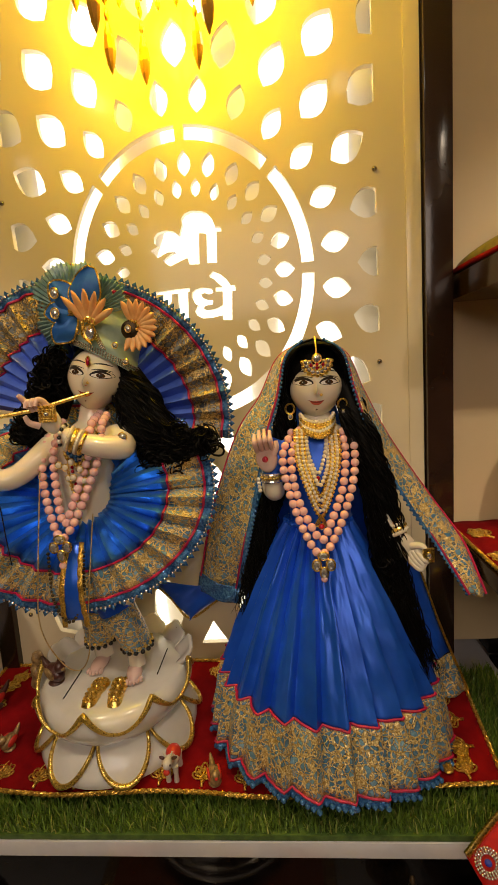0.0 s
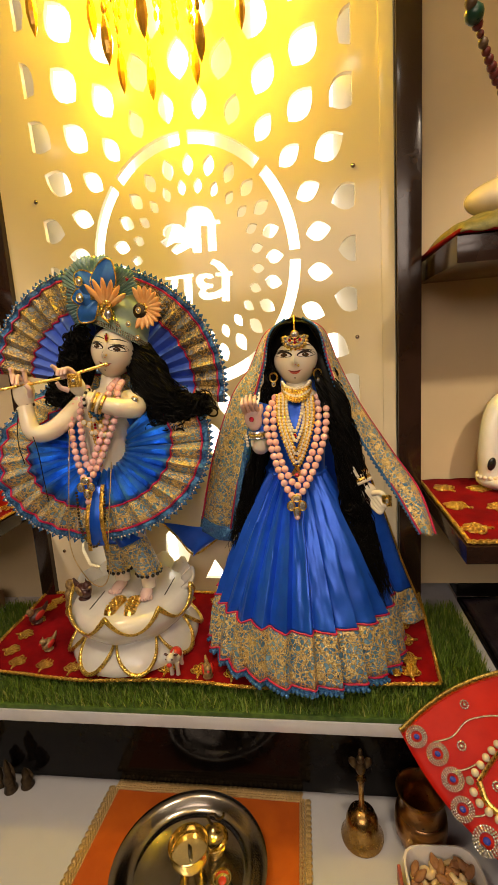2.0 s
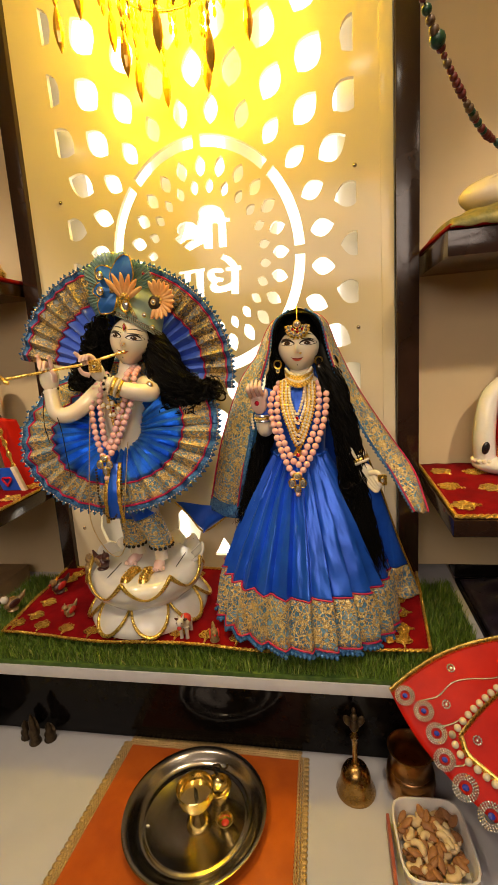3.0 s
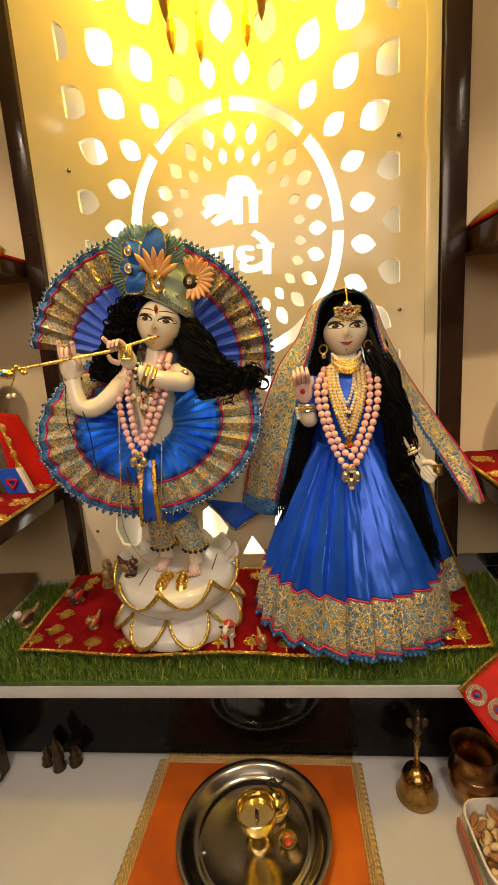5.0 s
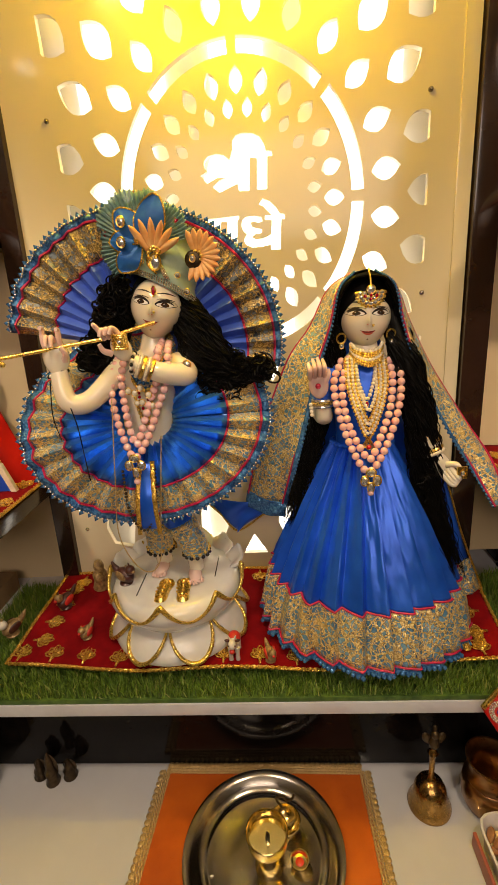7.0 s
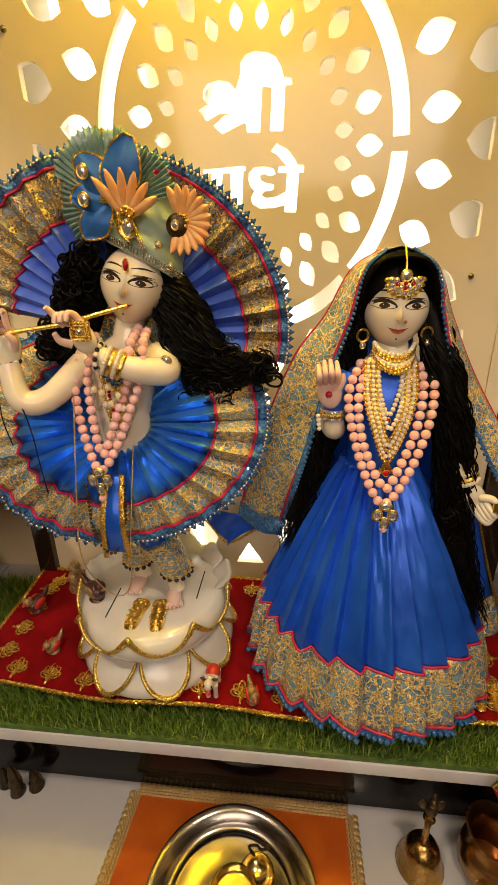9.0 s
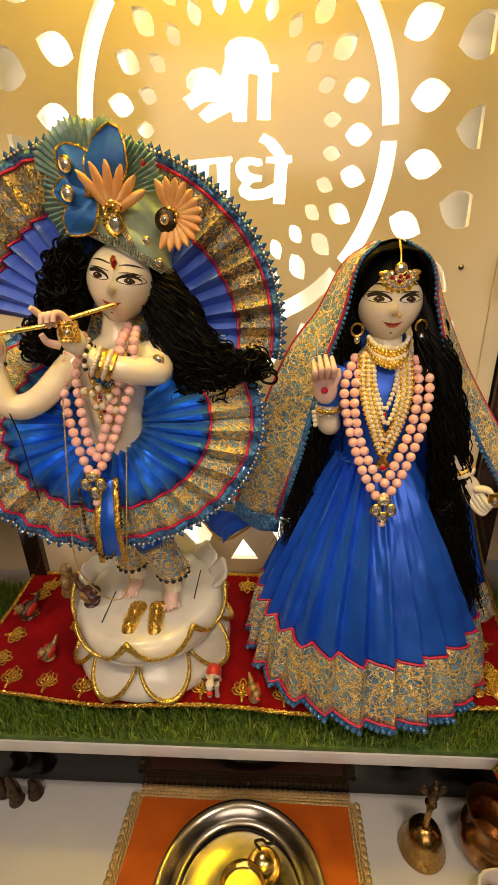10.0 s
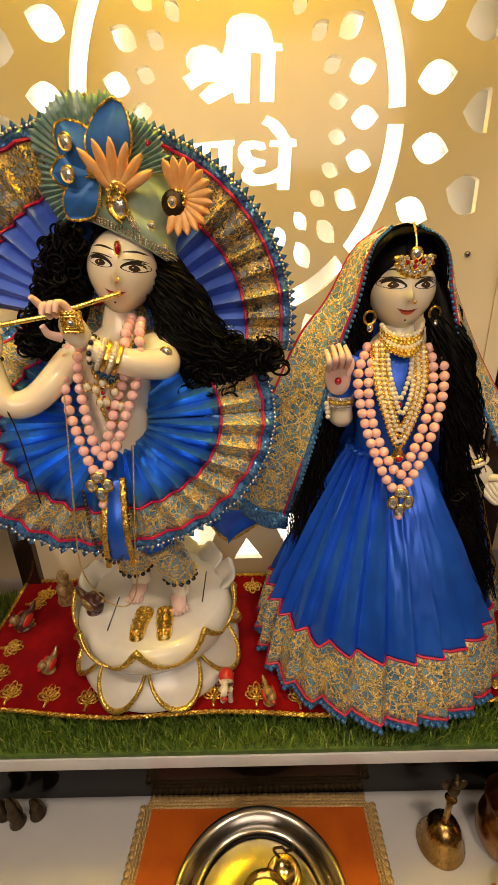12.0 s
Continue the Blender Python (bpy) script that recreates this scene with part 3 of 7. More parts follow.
def lower_petal(bm, w, edge):
    def wall(s, v):
        r = 0.134 - 0.034 * v + 0.004 * math.sin(math.pi * v) + 0.003 * (1 - s * s)
        return Vector((r * math.cos(s * w), r * math.sin(s * w), 0.008 + 0.048 * v))

    def low(s):
        return 1 - math.cos(min(abs(s), 1) * math.pi / 2) ** 0.7
    if edge:
        tube(bm, [wall(math.sin(math.pi * (k / 40 - 0.5)), low(math.sin(math.pi * (k / 40 - 0.5)))) + Vector((0.001, 0, 0)) for k in range(41)], [0.0026 + 0.0026 * math.sin(math.pi * k / 40) for k in range(41)], 7, flat=0.8)
    else:
        grid(bm, lambda u, v: wall(2 * u - 1, 1 - (1 - v) * (1 - low(2 * u - 1))), 16, 8)


for make, w, off in ((upper_petal, 0.42, 0.0), (lower_petal, 0.37, 22.5)):
    bm = bmesh.new()
    make(bm, w, False)
    pm = plain_mesh("petal", bm, MARBLE)
    bm = bmesh.new()
    make(bm, w, True)
    pe = plain_mesh("gilt_edge", bm, GILT)
    for k in range(8):
        pp = piece("petal", pm, Matrix.Translation(LC) @ Matrix.Rotation(radians(-90 + 45 * k + off), 4, "Z"), lotus)
        e = new("gilt_edge", pe)
        e.parent = pp
        tagged(e, "gold-painted petal rim")
# petals that curl up behind the feet
for k, a in enumerate((20, 48, 76, 104, 132, 160)):
    bm = bmesh.new()

    def f(u, v, a=a):
        s = (u - 0.5) * 2
        w = 0.042 * (math.cos(s * 1.2)) * v ** 0.4
        r = 0.106 + 0.038 * v - 0.012 * v * v
        an = radians(a) + s * 0.30 * (1 - 0.35 * v * v)
        return LC + Vector((r * math.cos(an), r * math.sin(an), 0.106 + 0.028 * v * (1 - 0.5 * s * s) + 0.003 * math.sin(5 * s + k)))
    grid(bm, f, 12, 6)
    part("curled_petal", bm, MARBLE, lotus, thick=0.006)
# two dark slots in the top
for x, y0, y1 in ((-0.314, 0.677, 0.745), (-0.178, 0.730, 0.80)):
    bm = bmesh.new()
    slab(bm, (x - 0.0008, y0, LC.z + 0.1105), (x + 0.0008, y1, LC.z + 0.1118), 0)
    part("joint_line", bm, BLACKB, lotus)
TOPZ = LC.z + 0.111
pads = thing("gold_paduka", (-0.262, 0.700, TOPZ), "pair of small gold sandals with stones on the pedestal", "sandals")
for dx, rz in ((-0.018, -4), (0.018, 7)):
    bm = bmesh.new()
    footprint(bm, (-0.248 + dx, 0.688, TOPZ + 0.0005), rz, 0.066)
    part("sandal", bm, GOLDP, pads)


# ---- pleated cloth ----
def saw(x):
    x = x % 1.0
    return 1 - abs(2 * x - 1) if x else 0.0


class Disc:
    """A pleated disc of cloth: centre, two half axes, a pleat count and depth."""

    def __init__(self, c, ax, ay, a0, a1, pleats, depth, bow=0.0, hollow=0.0, lean=0.0):
        self.c, self.ax, self.ay, self.a0, self.a1, self.n, self.d, self.bow, self.hollow, self.lean = Vector(c), Vector(ax), Vector(ay), radians(a0), radians(a1), pleats, depth, bow, hollow, lean
        self.nrm = self.ax.cross(self.ay).normalized()

    def at(self, r, s, lift=0.0):
        a = self.a0 + (self.a1 - self.a0) * s
        f = saw(s * self.n) - 0.5
        wob = 0.55 * noise.noise(Vector((s * 30, r * 2, self.n)))
        p = self.c + r * (math.cos(a) * self.ax + math.sin(a) * self.ay)
        return p + self.nrm * (self.d * r * (1 - 0.62 * r ** 5) * (f + wob) - self.bow * r * r - self.hollow * math.exp(-(r / 0.36) ** 2) - self.lean * r * max(0.0, math.sin(a)) + lift)

    def rim(self, r, s):
        """A radius given as one number, or as two for the two ends of the sweep."""
        return r[0] + (r[1] - r[0]) * s if isinstance(r, tuple) else r

    def band(self, name, r0, r1, mat, parent, label="", lift=0.0, rings=6, per=8, thick=0.0008):
        bm = bmesh.new()
        nu = self.n * per
        grid(bm, lambda u, v: self.at(self.rim(r0, u) * (1 - v) + self.rim(r1, u) * v, u, lift), nu, rings)
        return part(name, bm, mat, parent, label, smooth=True, thick=thick)

    def cord(self, name, r, rad, mat, parent, label="", lift=0.0015):
        bm = bmesh.new()
        tube(bm, [self.at(self.rim(r, i / (self.n * 8)), i / (self.n * 8), lift) for i in range(self.n * 8 + 1)], rad, 6)
        return part(name, bm, mat, parent, label)


bm = bmesh.new()
ball(bm, (0, 0, 0), 0.0042, n=8)
BEADT = plain_mesh("trim_bead", bm, TEALB)
bm = bmesh.new()
lo = [bm.verts.new(p) for p in ((-0.0053, -0.0012, 0), (0.0053, -0.0012, 0), (0, -0.0006, 0.0080))]
hi = [bm.verts.new(p) for p in ((-0.0053, 0.0012, 0), (0.0053, 0.0012, 0), (0, 0.0006, 0.0080))]
bm.faces.new(lo), bm.faces.new(hi[::-1])
for k in range(3):
    bm.faces.new((lo[k], hi[k], hi[(k + 1) % 3], lo[(k + 1) % 3]))
TOOTH = plain_mesh("trim_tooth", bm, TEALB)
bm = bmesh.new()
ball(bm, (0, 0, 0), 0.0021, n=6)
BEADW = plain_mesh("trim_pearl", bm, DIAMOND)


def disc_trim(disc, parent, count, r):
    for k in range(count):
        s = (k + 0.5) / count
        p = disc.at(r, s, 0.001)
        d = (disc.at(r, s) - disc.at(r * 0.5, s)).normalized()
        tn = disc.nrm.cross(d).normalized()
        piece("trim_tooth", TOOTH, Matrix.Translation(p) @ Matrix((tn, d.cross(tn), d)).transposed().to_4x4(), parent)
    for k in range(count * 2):
        piece("trim_pearl", BEADW, Matrix.Translation(disc.at(r - 0.004, (k + 0.5) / (count * 2), 0.0035)), parent)


KC = (-0.262, 0.700, 1.508)
fan = thing("pleated_backdrop_fan", (-0.262, 0.80, 1.40), "pleated blue fan with gold lace border behind the flute statue", "fan")
FD = Disc((-0.270, 0.798, 1.612), (0.240, 0.006, 0), (0.0, -0.006, 0.229), -12, 169, 22, 0.026)
FIN = (0.755, 0.66)
FD.band("fan_cloth", 0.22, FIN, FANB, fan, rings=8)
FD.band("fan_lace", FIN, 0.945, LACED, fan, "gold lace on blue net", rings=5)
FD.cord("inner_piping", FIN, 0.0018, MAROON, fan, "crimson piping")
FD.cord("outer_piping", 0.945, 0.0020, MAROON, fan, "crimson piping")
FD.band("fan_hem", 0.945, 1.0, TEALB, fan, "blue beaded braid", rings=2)
disc_trim(FD, fan, 68, 1.0)
bm = bmesh.new()
tube(bm, [(-0.271, 0.822, 1.20), (-0.271, 0.822, 1.62)], 0.004, 8)
part("fan_rod", bm, BRASS, fan)

kskirt = thing("pleated_flared_skirt", (-0.255, 0.74, 1.35), "flared pleated blue satin skirt with wide gold lace", "skirt")
KD = Disc(KC, (0.208, 0.023, 0.0), (0.0, 0.048, 0.164), 0, 360, 30, 0.028, bow=0.022, hollow=0.055, lean=0.060)
KD.band("skirt_cloth", 0.20, 0.66, SKY, kskirt, rings=8)
KD.band("skirt_lace", 0.66, 0.925, LACE, kskirt, "gold lace on blue cloth", rings=5)
KD.cord("inner_piping", 0.66, 0.0018, MAROON, kskirt, "crimson piping")
KD.cord("outer_piping", 0.925, 0.0020, MAROON, kskirt, "crimson piping")
KD.band("skirt_hem", 0.925, 1.0, TEALB, kskirt, "blue beaded braid", rings=2)
disc_trim(KD, kskirt, 92, 1.0)
bm = bmesh.new()


def flap(u, v):
    return KD.at(0.40 + 0.66 * v, 0.748, 0.010) + Vector(((u - 0.5) * (0.020 + 0.014 * v), 0.004 * abs(u - 0.5), 0))


grid(bm, flap, 8, 24)
panel_cloth = part("front_panel", bm, BLUE, kskirt, "blue satin strip down the skirt's front", thick=0.001)
for u in (0.0, 1.0):
    bm = bmesh.new()
    grid(bm, lambda a, v: flap(u, v) + Vector(((a - 0.5) * 0.0075, -0.002 - 0.001 * math.sin(40 * v), -0.010 * v * v)), 3, 30)
    part("gold_band", bm, GOLD, panel_cloth, "narrow gold ribbon", thick=0.0012)


# ---- statues ----
def lathe_body(bm, rings, n=28, mi=0):
    """Rings of (centre, half width, half depth) joined into a limb or trunk."""
    rows = [[bm.verts.new(Vector(c) + Vector((a * math.cos(2 * math.pi * k / n), b * math.sin(2 * math.pi * k / n), 0))) for k in range(n)] for c, a, b in rings]
    for p, q in zip(rows, rows[1:]):
        for k in range(n):
            fc = bm.faces.new((p[k], p[(k + 1) % n], q[(k + 1) % n], q[k]))
            fc.material_index = mi
    bm.faces.new(rows[0][::-1]), bm.faces.new(rows[-1])


def head(bm, c, rot, s):
    """A smooth doll's head with nose, brows, eyes and lips; s: half its height."""
    c, e = Vector(c), Euler([radians(a) for a in rot]).to_matrix()
    a, b, h = 0.74 * s, 0.82 * s, s

    def surf(x, z, lift=0.0):
        """The face's surface at x across and z up, both in half heights."""
        w = 0.85 * (1 - 0.30 * max(0, -z) ** 1.4)
        k = max(0.0, 1 - (x / w) ** 2 - z * z)
        y = -0.90 * math.sqrt(k)
        d = math.hypot(x * 3.6, (z + 0.10) * 2.1)
        y -= 0.24 * math.exp(-(x / 0.075) ** 2) * math.exp(-((z + 0.17) / 0.15) ** 2) + 0.05 * math.exp(-(x / 0.06) ** 2) * math.exp(-((z - 0.05) / 0.2) ** 2)
        y += 0.035 * sum(math.exp(-((x - q) / 0.15) ** 2) for q in (-0.27, 0.27)) * math.exp(-((z - 0.11) / 0.10) ** 2)
        y -= 0.035 * math.exp(-(x / 0.17) ** 2) * math.exp(-((z + 0.49) / 0.09) ** 2)
        y -= 0.05 * math.exp(-(x / 0.16) ** 2) * math.exp(-((z + 0.80) / 0.16) ** 2)
        return c + e @ (Vector((x, y - lift, z)) * s)

    def f(u, v):
        th, ph = 2 * math.pi * u, math.pi * min(max(v, 0.004), 0.996)
        z = -math.cos(ph)
        w = 0.85 * (1 - 0.30 * max(0, -z) ** 1.4)
        x, y = w * math.sin(ph) * math.cos(th), 0.90 * math.sin(ph) * math.sin(th)
        if y < 0:
            return surf(x, z)
        return c + e @ (Vector((x, y, z)) * s)
    rows = grid(bm, f, 72, 52, True, 0)
    bm.faces.new(rows[0][::-1]), bm.faces.new(rows[-1])

    def patch(outline, lift, mi):
        """A painted patch on the face, from a list of (x, z)."""
        mx = sum(p[0] for p in outline) / len(outline)
        mz = sum(p[1] for p in outline) / len(outline)
        ringv = []
        for k in (1.0, 0.66, 0.33):
            ringv.append([bm.verts.new(surf(1.15 * (mx + (x - mx) * k), mz + (z - mz) * k, lift)) for x, z in outline])
        mid = bm.verts.new(surf(1.15 * mx, mz, lift))
        n = len(outline)
        for p, q in zip(ringv, ringv[1:]):
            for i in range(n):
                fc = bm.faces.new((p[i], p[(i + 1) % n], q[(i + 1) % n], q[i]))
                fc.material_index = mi
        for i in range(n):
            fc = bm.faces.new((ringv[-1][i], ringv[-1][(i + 1) % n], mid))
            fc.material_index = mi

    def almond(cx, cz_, w, up, dn, tilt):
        pts = []
        for k in range(20):
            q = 2 * math.pi * k / 20
            x = math.cos(q)
            z = (up if math.sin(q) > 0 else dn) * math.sin(q) * (1 - 0.25 * x * x)
            pts.append((cx + w * x, cz_ + z + tilt * x * w))
        return pts
    for sgn in (-1, 1):
        cx = 0.335 * sgn
        # lid line with a wing, eyeball, large iris under the lid
        patch(almond(cx + 0.02 * sgn, 0.110, 0.285, 0.170, 0.092, 0.12 * sgn), 0.004, 2)
        patch(almond(cx, 0.096, 0.225, 0.088, 0.064, 0.10 * sgn), 0.010, 3)
        patch(almond(cx, 0.100, 0.112, 0.084, 0.064, 0), 0.016, 4)
        patch(almond(cx, 0.104, 0.062, 0.058, 0.048, 0), 0.021, 2)
        # a glint, painted as a small white dot over the pupil
        patch(almond(cx - 0.025, 0.125, 0.013, 0.013, 0.013, 0), 0.026, 3)
        brow = []
        for k in range(13):
            q = k / 12
            brow.append((sgn * (0.085 + 0.47 * q), 0.375 + 0.115 * math.sin(math.pi * (0.12 + 0.66 * q))))
        patch(brow + [(x, z - 0.046 * math.sin(math.pi * (0.12 + 0.8 * k / 12))) for k, (x, z) in reversed(list(enumerate(brow)))], 0.005, 2)
        lid = [(cx + 0.24 * q * sgn, 0.262 + 0.042 * math.cos(q * 1.5) + 0.02 * q) for q in (-1, -0.6, -0.2, 0.2, 0.6, 1)]
        patch(lid + [(x, z - 0.010) for x, z in reversed(lid)], 0.005, 2)
        patch(almond(0.045 * sgn, -0.255, 0.018, 0.010, 0.010, 0), 0.004, 5)
    lips = [(-0.205, -0.425), (-0.11, -0.440), (-0.045, -0.428), (0, -0.442), (0.045, -0.428), (0.11, -0.440), (0.205, -0.425), (0.12, -0.515), (0.05, -0.548), (-0.05, -0.548), (-0.12, -0.515)]
    lips = [(x * 0.92, z - 0.03) for x, z in lips]
    patch(lips, 0.008, 5)
    patch([(-0.235, -0.420), (-0.11, -0.490), (0, -0.508), (0.11, -0.490), (0.235, -0.420), (0.11, -0.502), (0, -0.520), (-0.11, -0.502)], 0.014, 6)
    patch(almond(0.0, -0.71, 0.024, 0.024, 0.024, 0), 0.006, 4)
    return surf


PAINTK = mk("black_eye_paint", (0.008, 0.005, 0.004), (0.02, 0.012, 0.010), 0.3, 0, 90, 300, 0)
PAINTW = mk("white_eye_paint", (0.80, 0.76, 0.70), (0.86, 0.82, 0.77), 0.2, 0, 90, 300, 0)
PAINTB = mk("brown_eye_paint", (0.06, 0.022, 0.008), (0.12, 0.05, 0.018), 0.15, 0, 300, 300, 0)
PAINTR = mk("coral_lip_paint", (0.66, 0.10, 0.055), (0.74, 0.16, 0.09), 0.3, 0, 90, 300, 0)
PAINTD = mk("dark_lip_line", (0.25, 0.03, 0.02), (0.30, 0.04, 0.03), 0.4, 0, 90, 300, 0)
SKINP = mk("pink_tinted_marble", (0.80, 0.52, 0.44), (0.86, 0.62, 0.54), 0.24, 0, 30, 200, 0.02, 0.3, sss=0.15)
SKIN = mk("cream_painted_marble", (0.80, 0.70, 0.53), (0.86, 0.77, 0.61), 0.18, 0, 14, 120, 0.0, 0.5, sss=0.25)
STATUE = [SKIN, SKINP, PAINTK, PAINTW, PAINTB, PAINTR, PAINTD]


def limb(bm, keys, radii, n=16, mi=0):
    pts = curve_pts(keys, 22)
    rr = [radii[min(int(i / 21 * (len(radii) - 1)), len(radii) - 2)] * (1 - (i / 21 * (len(radii) - 1)) % 1) + radii[min(int(i / 21 * (len(radii) - 1)) + 1, len(radii) - 1)] * ((i / 21 * (len(radii) - 1)) % 1) if i < 21 else radii[-1] for i in range(22)]
    tube(bm, pts, rr, n, mi)


def fingers(bm, base, along, across, ln, r, curl, mi=0):
    """Four fingers and a thumb from a palm."""
    b, al, ac = Vector(base), Vector(along).normalized(), Vector(across).normalized()
    nr = al.cross(ac).normalized()
    for k in range(4):
        o = b + ac * (k - 1.5) * r * 2.0
        l = ln * (0.86, 1.0, 0.97, 0.76)[k]
        limb(bm, [o - al * r * 2, o + al * l * 0.45 + nr * curl * 0.1, o + al * l * (1 - abs(curl) * 0.12) + nr * curl * l * 0.5], [r * 1.1, r, r * 0.7], 8, mi)
    limb(bm, [b - al * ln * 0.75 - ac * r * 3, b - al * ln * 0.25 - ac * r * 4.6, b + al * ln * 0.15 - ac * r * 4.8], [r * 1.3, r * 1.2, r * 0.8], 8, mi)


# the flute statue
bm = bmesh.new()
kface = head(bm, (-0.2360, 0.7740, 1.6785), (-6, 13, 3), 0.0500)
lathe_body(bm, [((-0.2710, 0.7550, 1.4400), 0.040, 0.032), ((-0.2690, 0.7550, 1.4900), 0.040, 0.032), ((-0.2660, 0.7600, 1.5400), 0.048, 0.034), ((-0.2610, 0.7670, 1.5800), 0.052, 0.032), ((-0.2570, 0.7720, 1.6000), 0.040, 0.026), ((-0.2520, 0.7750, 1.6150), 0.022, 0.022), ((-0.2470, 0.7760, 1.6400), 0.019, 0.020)])
limb(bm, [(-0.305, 0.757, 1.588), (-0.343, 0.702, 1.546), (-0.374, 0.686, 1.548), (-0.383, 0.690, 1.595)], [0.019, 0.017, 0.0165, 0.0135])
ball(bm, (-0.3840, 0.6940, 1.6180), (0.021, 0.013, 0.029), (0, 4, 0), 16)
for k, (up, fy) in enumerate(((1.661, 0.676), (1.650, 0.666), (1.649, 0.666), (1.658, 0.674))):
    fx = -0.397 + 0.0085 * k
    limb(bm, [(fx, 0.693, 1.630), (fx, 0.688, 1.643), (fx + 0.001, fy + 0.012, up), (fx + 0.002, fy + 0.005, up - 0.006 + (0.008 if k in (0, 3) else -0.008))], [0.0046, 0.0044, 0.0040, 0.0030], 8, 1)
limb(bm, [(-0.3700, 0.6900, 1.6120), (-0.3630, 0.6820, 1.6240), (-0.3670, 0.6770, 1.6340)], [0.0056, 0.0048, 0.0034], 8, 1)
limb(bm, [(-0.2130, 0.7620, 1.5880), (-0.1920, 0.7340, 1.5740), (-0.2270, 0.7100, 1.5820), (-0.2670, 0.7000, 1.6020)], [0.021, 0.020, 0.017, 0.013])
ball(bm, (-0.2790, 0.6940, 1.6250), (0.016, 0.009, 0.021), (0, -24, 0), 14)
for k in range(4):
    fx, fz = -0.302 + 0.0075 * k, 1.640 + 0.001 * k
    limb(bm, [(fx, 0.696, fz), (fx - 0.004, 0.690, fz + 0.010), (fx - 0.008, 0.682, fz + (0.020 if k == 0 else 0.013)), (fx - 0.010, 0.678, fz + (0.024 if k == 0 else 0.004))], [0.0048, 0.0045, 0.0040, 0.0030], 8, 1)
limb(bm, [(-0.2930, 0.6900, 1.6180), (-0.3030, 0.6820, 1.6240), (-0.3060, 0.6770, 1.6340)], [0.0054, 0.0046, 0.0034], 8, 1)
limb(bm, [(-0.2710, 0.7550, 1.4200), (-0.2770, 0.7600, 1.3300), (-0.2870, 0.7750, 1.2500), (-0.281, 0.770, TOPZ + 0.012)], [0.024, 0.020, 0.016, 0.016])
limb(bm, [(-0.2540, 0.7500, 1.4200), (-0.2240, 0.7250, 1.3400), (-0.2170, 0.7450, 1.2600), (-0.212, 0.738, TOPZ + 0.014)], [0.024, 0.020, 0.016, 0.014])
for fx, fy, rz in ((-0.283, 0.752, -8), (-0.214, 0.726, 14)):
    e = Matrix.Rotation(radians(rz), 3, "Z")
    ball(bm, Vector((fx, fy, TOPZ + 0.009)), (0.013, 0.026, 0.010), (0, 0, rz), 14, 1)
    for k in range(5):
        o = Vector((fx, fy, TOPZ + 0.006)) + e @ Vector(((k - 2) * 0.0055, -0.022 + abs(k - 1.5) * 0.002, 0))
        ball(bm, o, (0.0032, 0.007, 0.0045), (0, 0, rz), 8, 1)
kstatue = tagged(part("flute_player_statue", bm, STATUE), "white marble statue playing a flute, standing on the lotus pedestal", "statue")

# the standing statue with raised palm
bm = bmesh.new()
rface = head(bm, (0.1110, 0.8020, 1.6390), (-7, 2, -2), 0.0505)
lathe_body(bm, [((0.105, 0.765, 1.08), 0.075, 0.060), ((0.105, 0.765, 1.30), 0.058, 0.050), ((0.1070, 0.7770, 1.4200), 0.043, 0.036), ((0.1080, 0.7800, 1.4900), 0.047, 0.036), ((0.1100, 0.7870, 1.5450), 0.056, 0.034), ((0.1110, 0.7950, 1.5720), 0.040, 0.026), ((0.1110, 0.7980, 1.5880), 0.022, 0.022), ((0.1100, 0.8000, 1.6200), 0.019, 0.019)])
limb(bm, [(0.0600, 0.7920, 1.5500), (0.0340, 0.7840, 1.4960), (0.0360, 0.7680, 1.4810), (0.0330, 0.7640, 1.5060)], [0.020, 0.018, 0.016, 0.013])
ball(bm, (0.0270, 0.7580, 1.5380), (0.017, 0.009, 0.024), (0, -6, 0), 14, 1)
fingers(bm, (0.0240, 0.7560, 1.5590), (-0.1, 0.05, 1), (-1, 0, -0.1), 0.024, 0.0040, 0.25, 1)
limb(bm, [(0.1600, 0.7920, 1.5500), (0.1880, 0.7770, 1.4800), (0.2080, 0.7570, 1.4300), (0.2240, 0.7550, 1.4100)], [0.020, 0.018, 0.016, 0.012])
ball(bm, (0.2340, 0.7480, 1.3880), (0.016, 0.010, 0.023), (0, -28, 0), 14)
for k in range(4):
    limb(bm, [(0.233 + 0.0045 * k, 0.745 - 0.002 * k, 1.376 + 0.003 * k), (0.242 + 0.0045 * k, 0.736 - 0.002 * k, 1.363 + 0.003 * k), (0.251 + 0.003 * k, 0.730, 1.356 + 0.004 * k), (0.258 + 0.001 * k, 0.729, 1.364 + 0.005 * k)], [0.0056, 0.0052, 0.0045, 0.0032], 8, 0)
limb(bm, [(0.2400, 0.7420, 1.3900), (0.2540, 0.7330, 1.3920), (0.2630, 0.7290, 1.3800)], [0.0062, 0.0052, 0.0036], 8, 0)
rstatue = tagged(part("standing_statue", bm, STATUE), "white marble statue with one palm raised, dressed in blue", "statue")


# ---- hair ----
def lock(bm, keys, r, waves, amp, rnd, n=40):
    pts = curve_pts(keys, n)
    ph, q = rnd.uniform(0, 6.28), rnd.uniform(0.8, 1.2)
    out = []
    for i, p in enumerate(pts):
        a = ph + 6.283 * waves * q * i / n
        k = min(1.0, i / 6)
        out.append(p + Vector((math.cos(a), 0.7 * math.sin(a), 0.2 * math.sin(a * 1.3))) * amp * k)
    tube(bm, out, [r * (1 - 0.75 * (i / n) ** 2) for i in range(n)], 6)


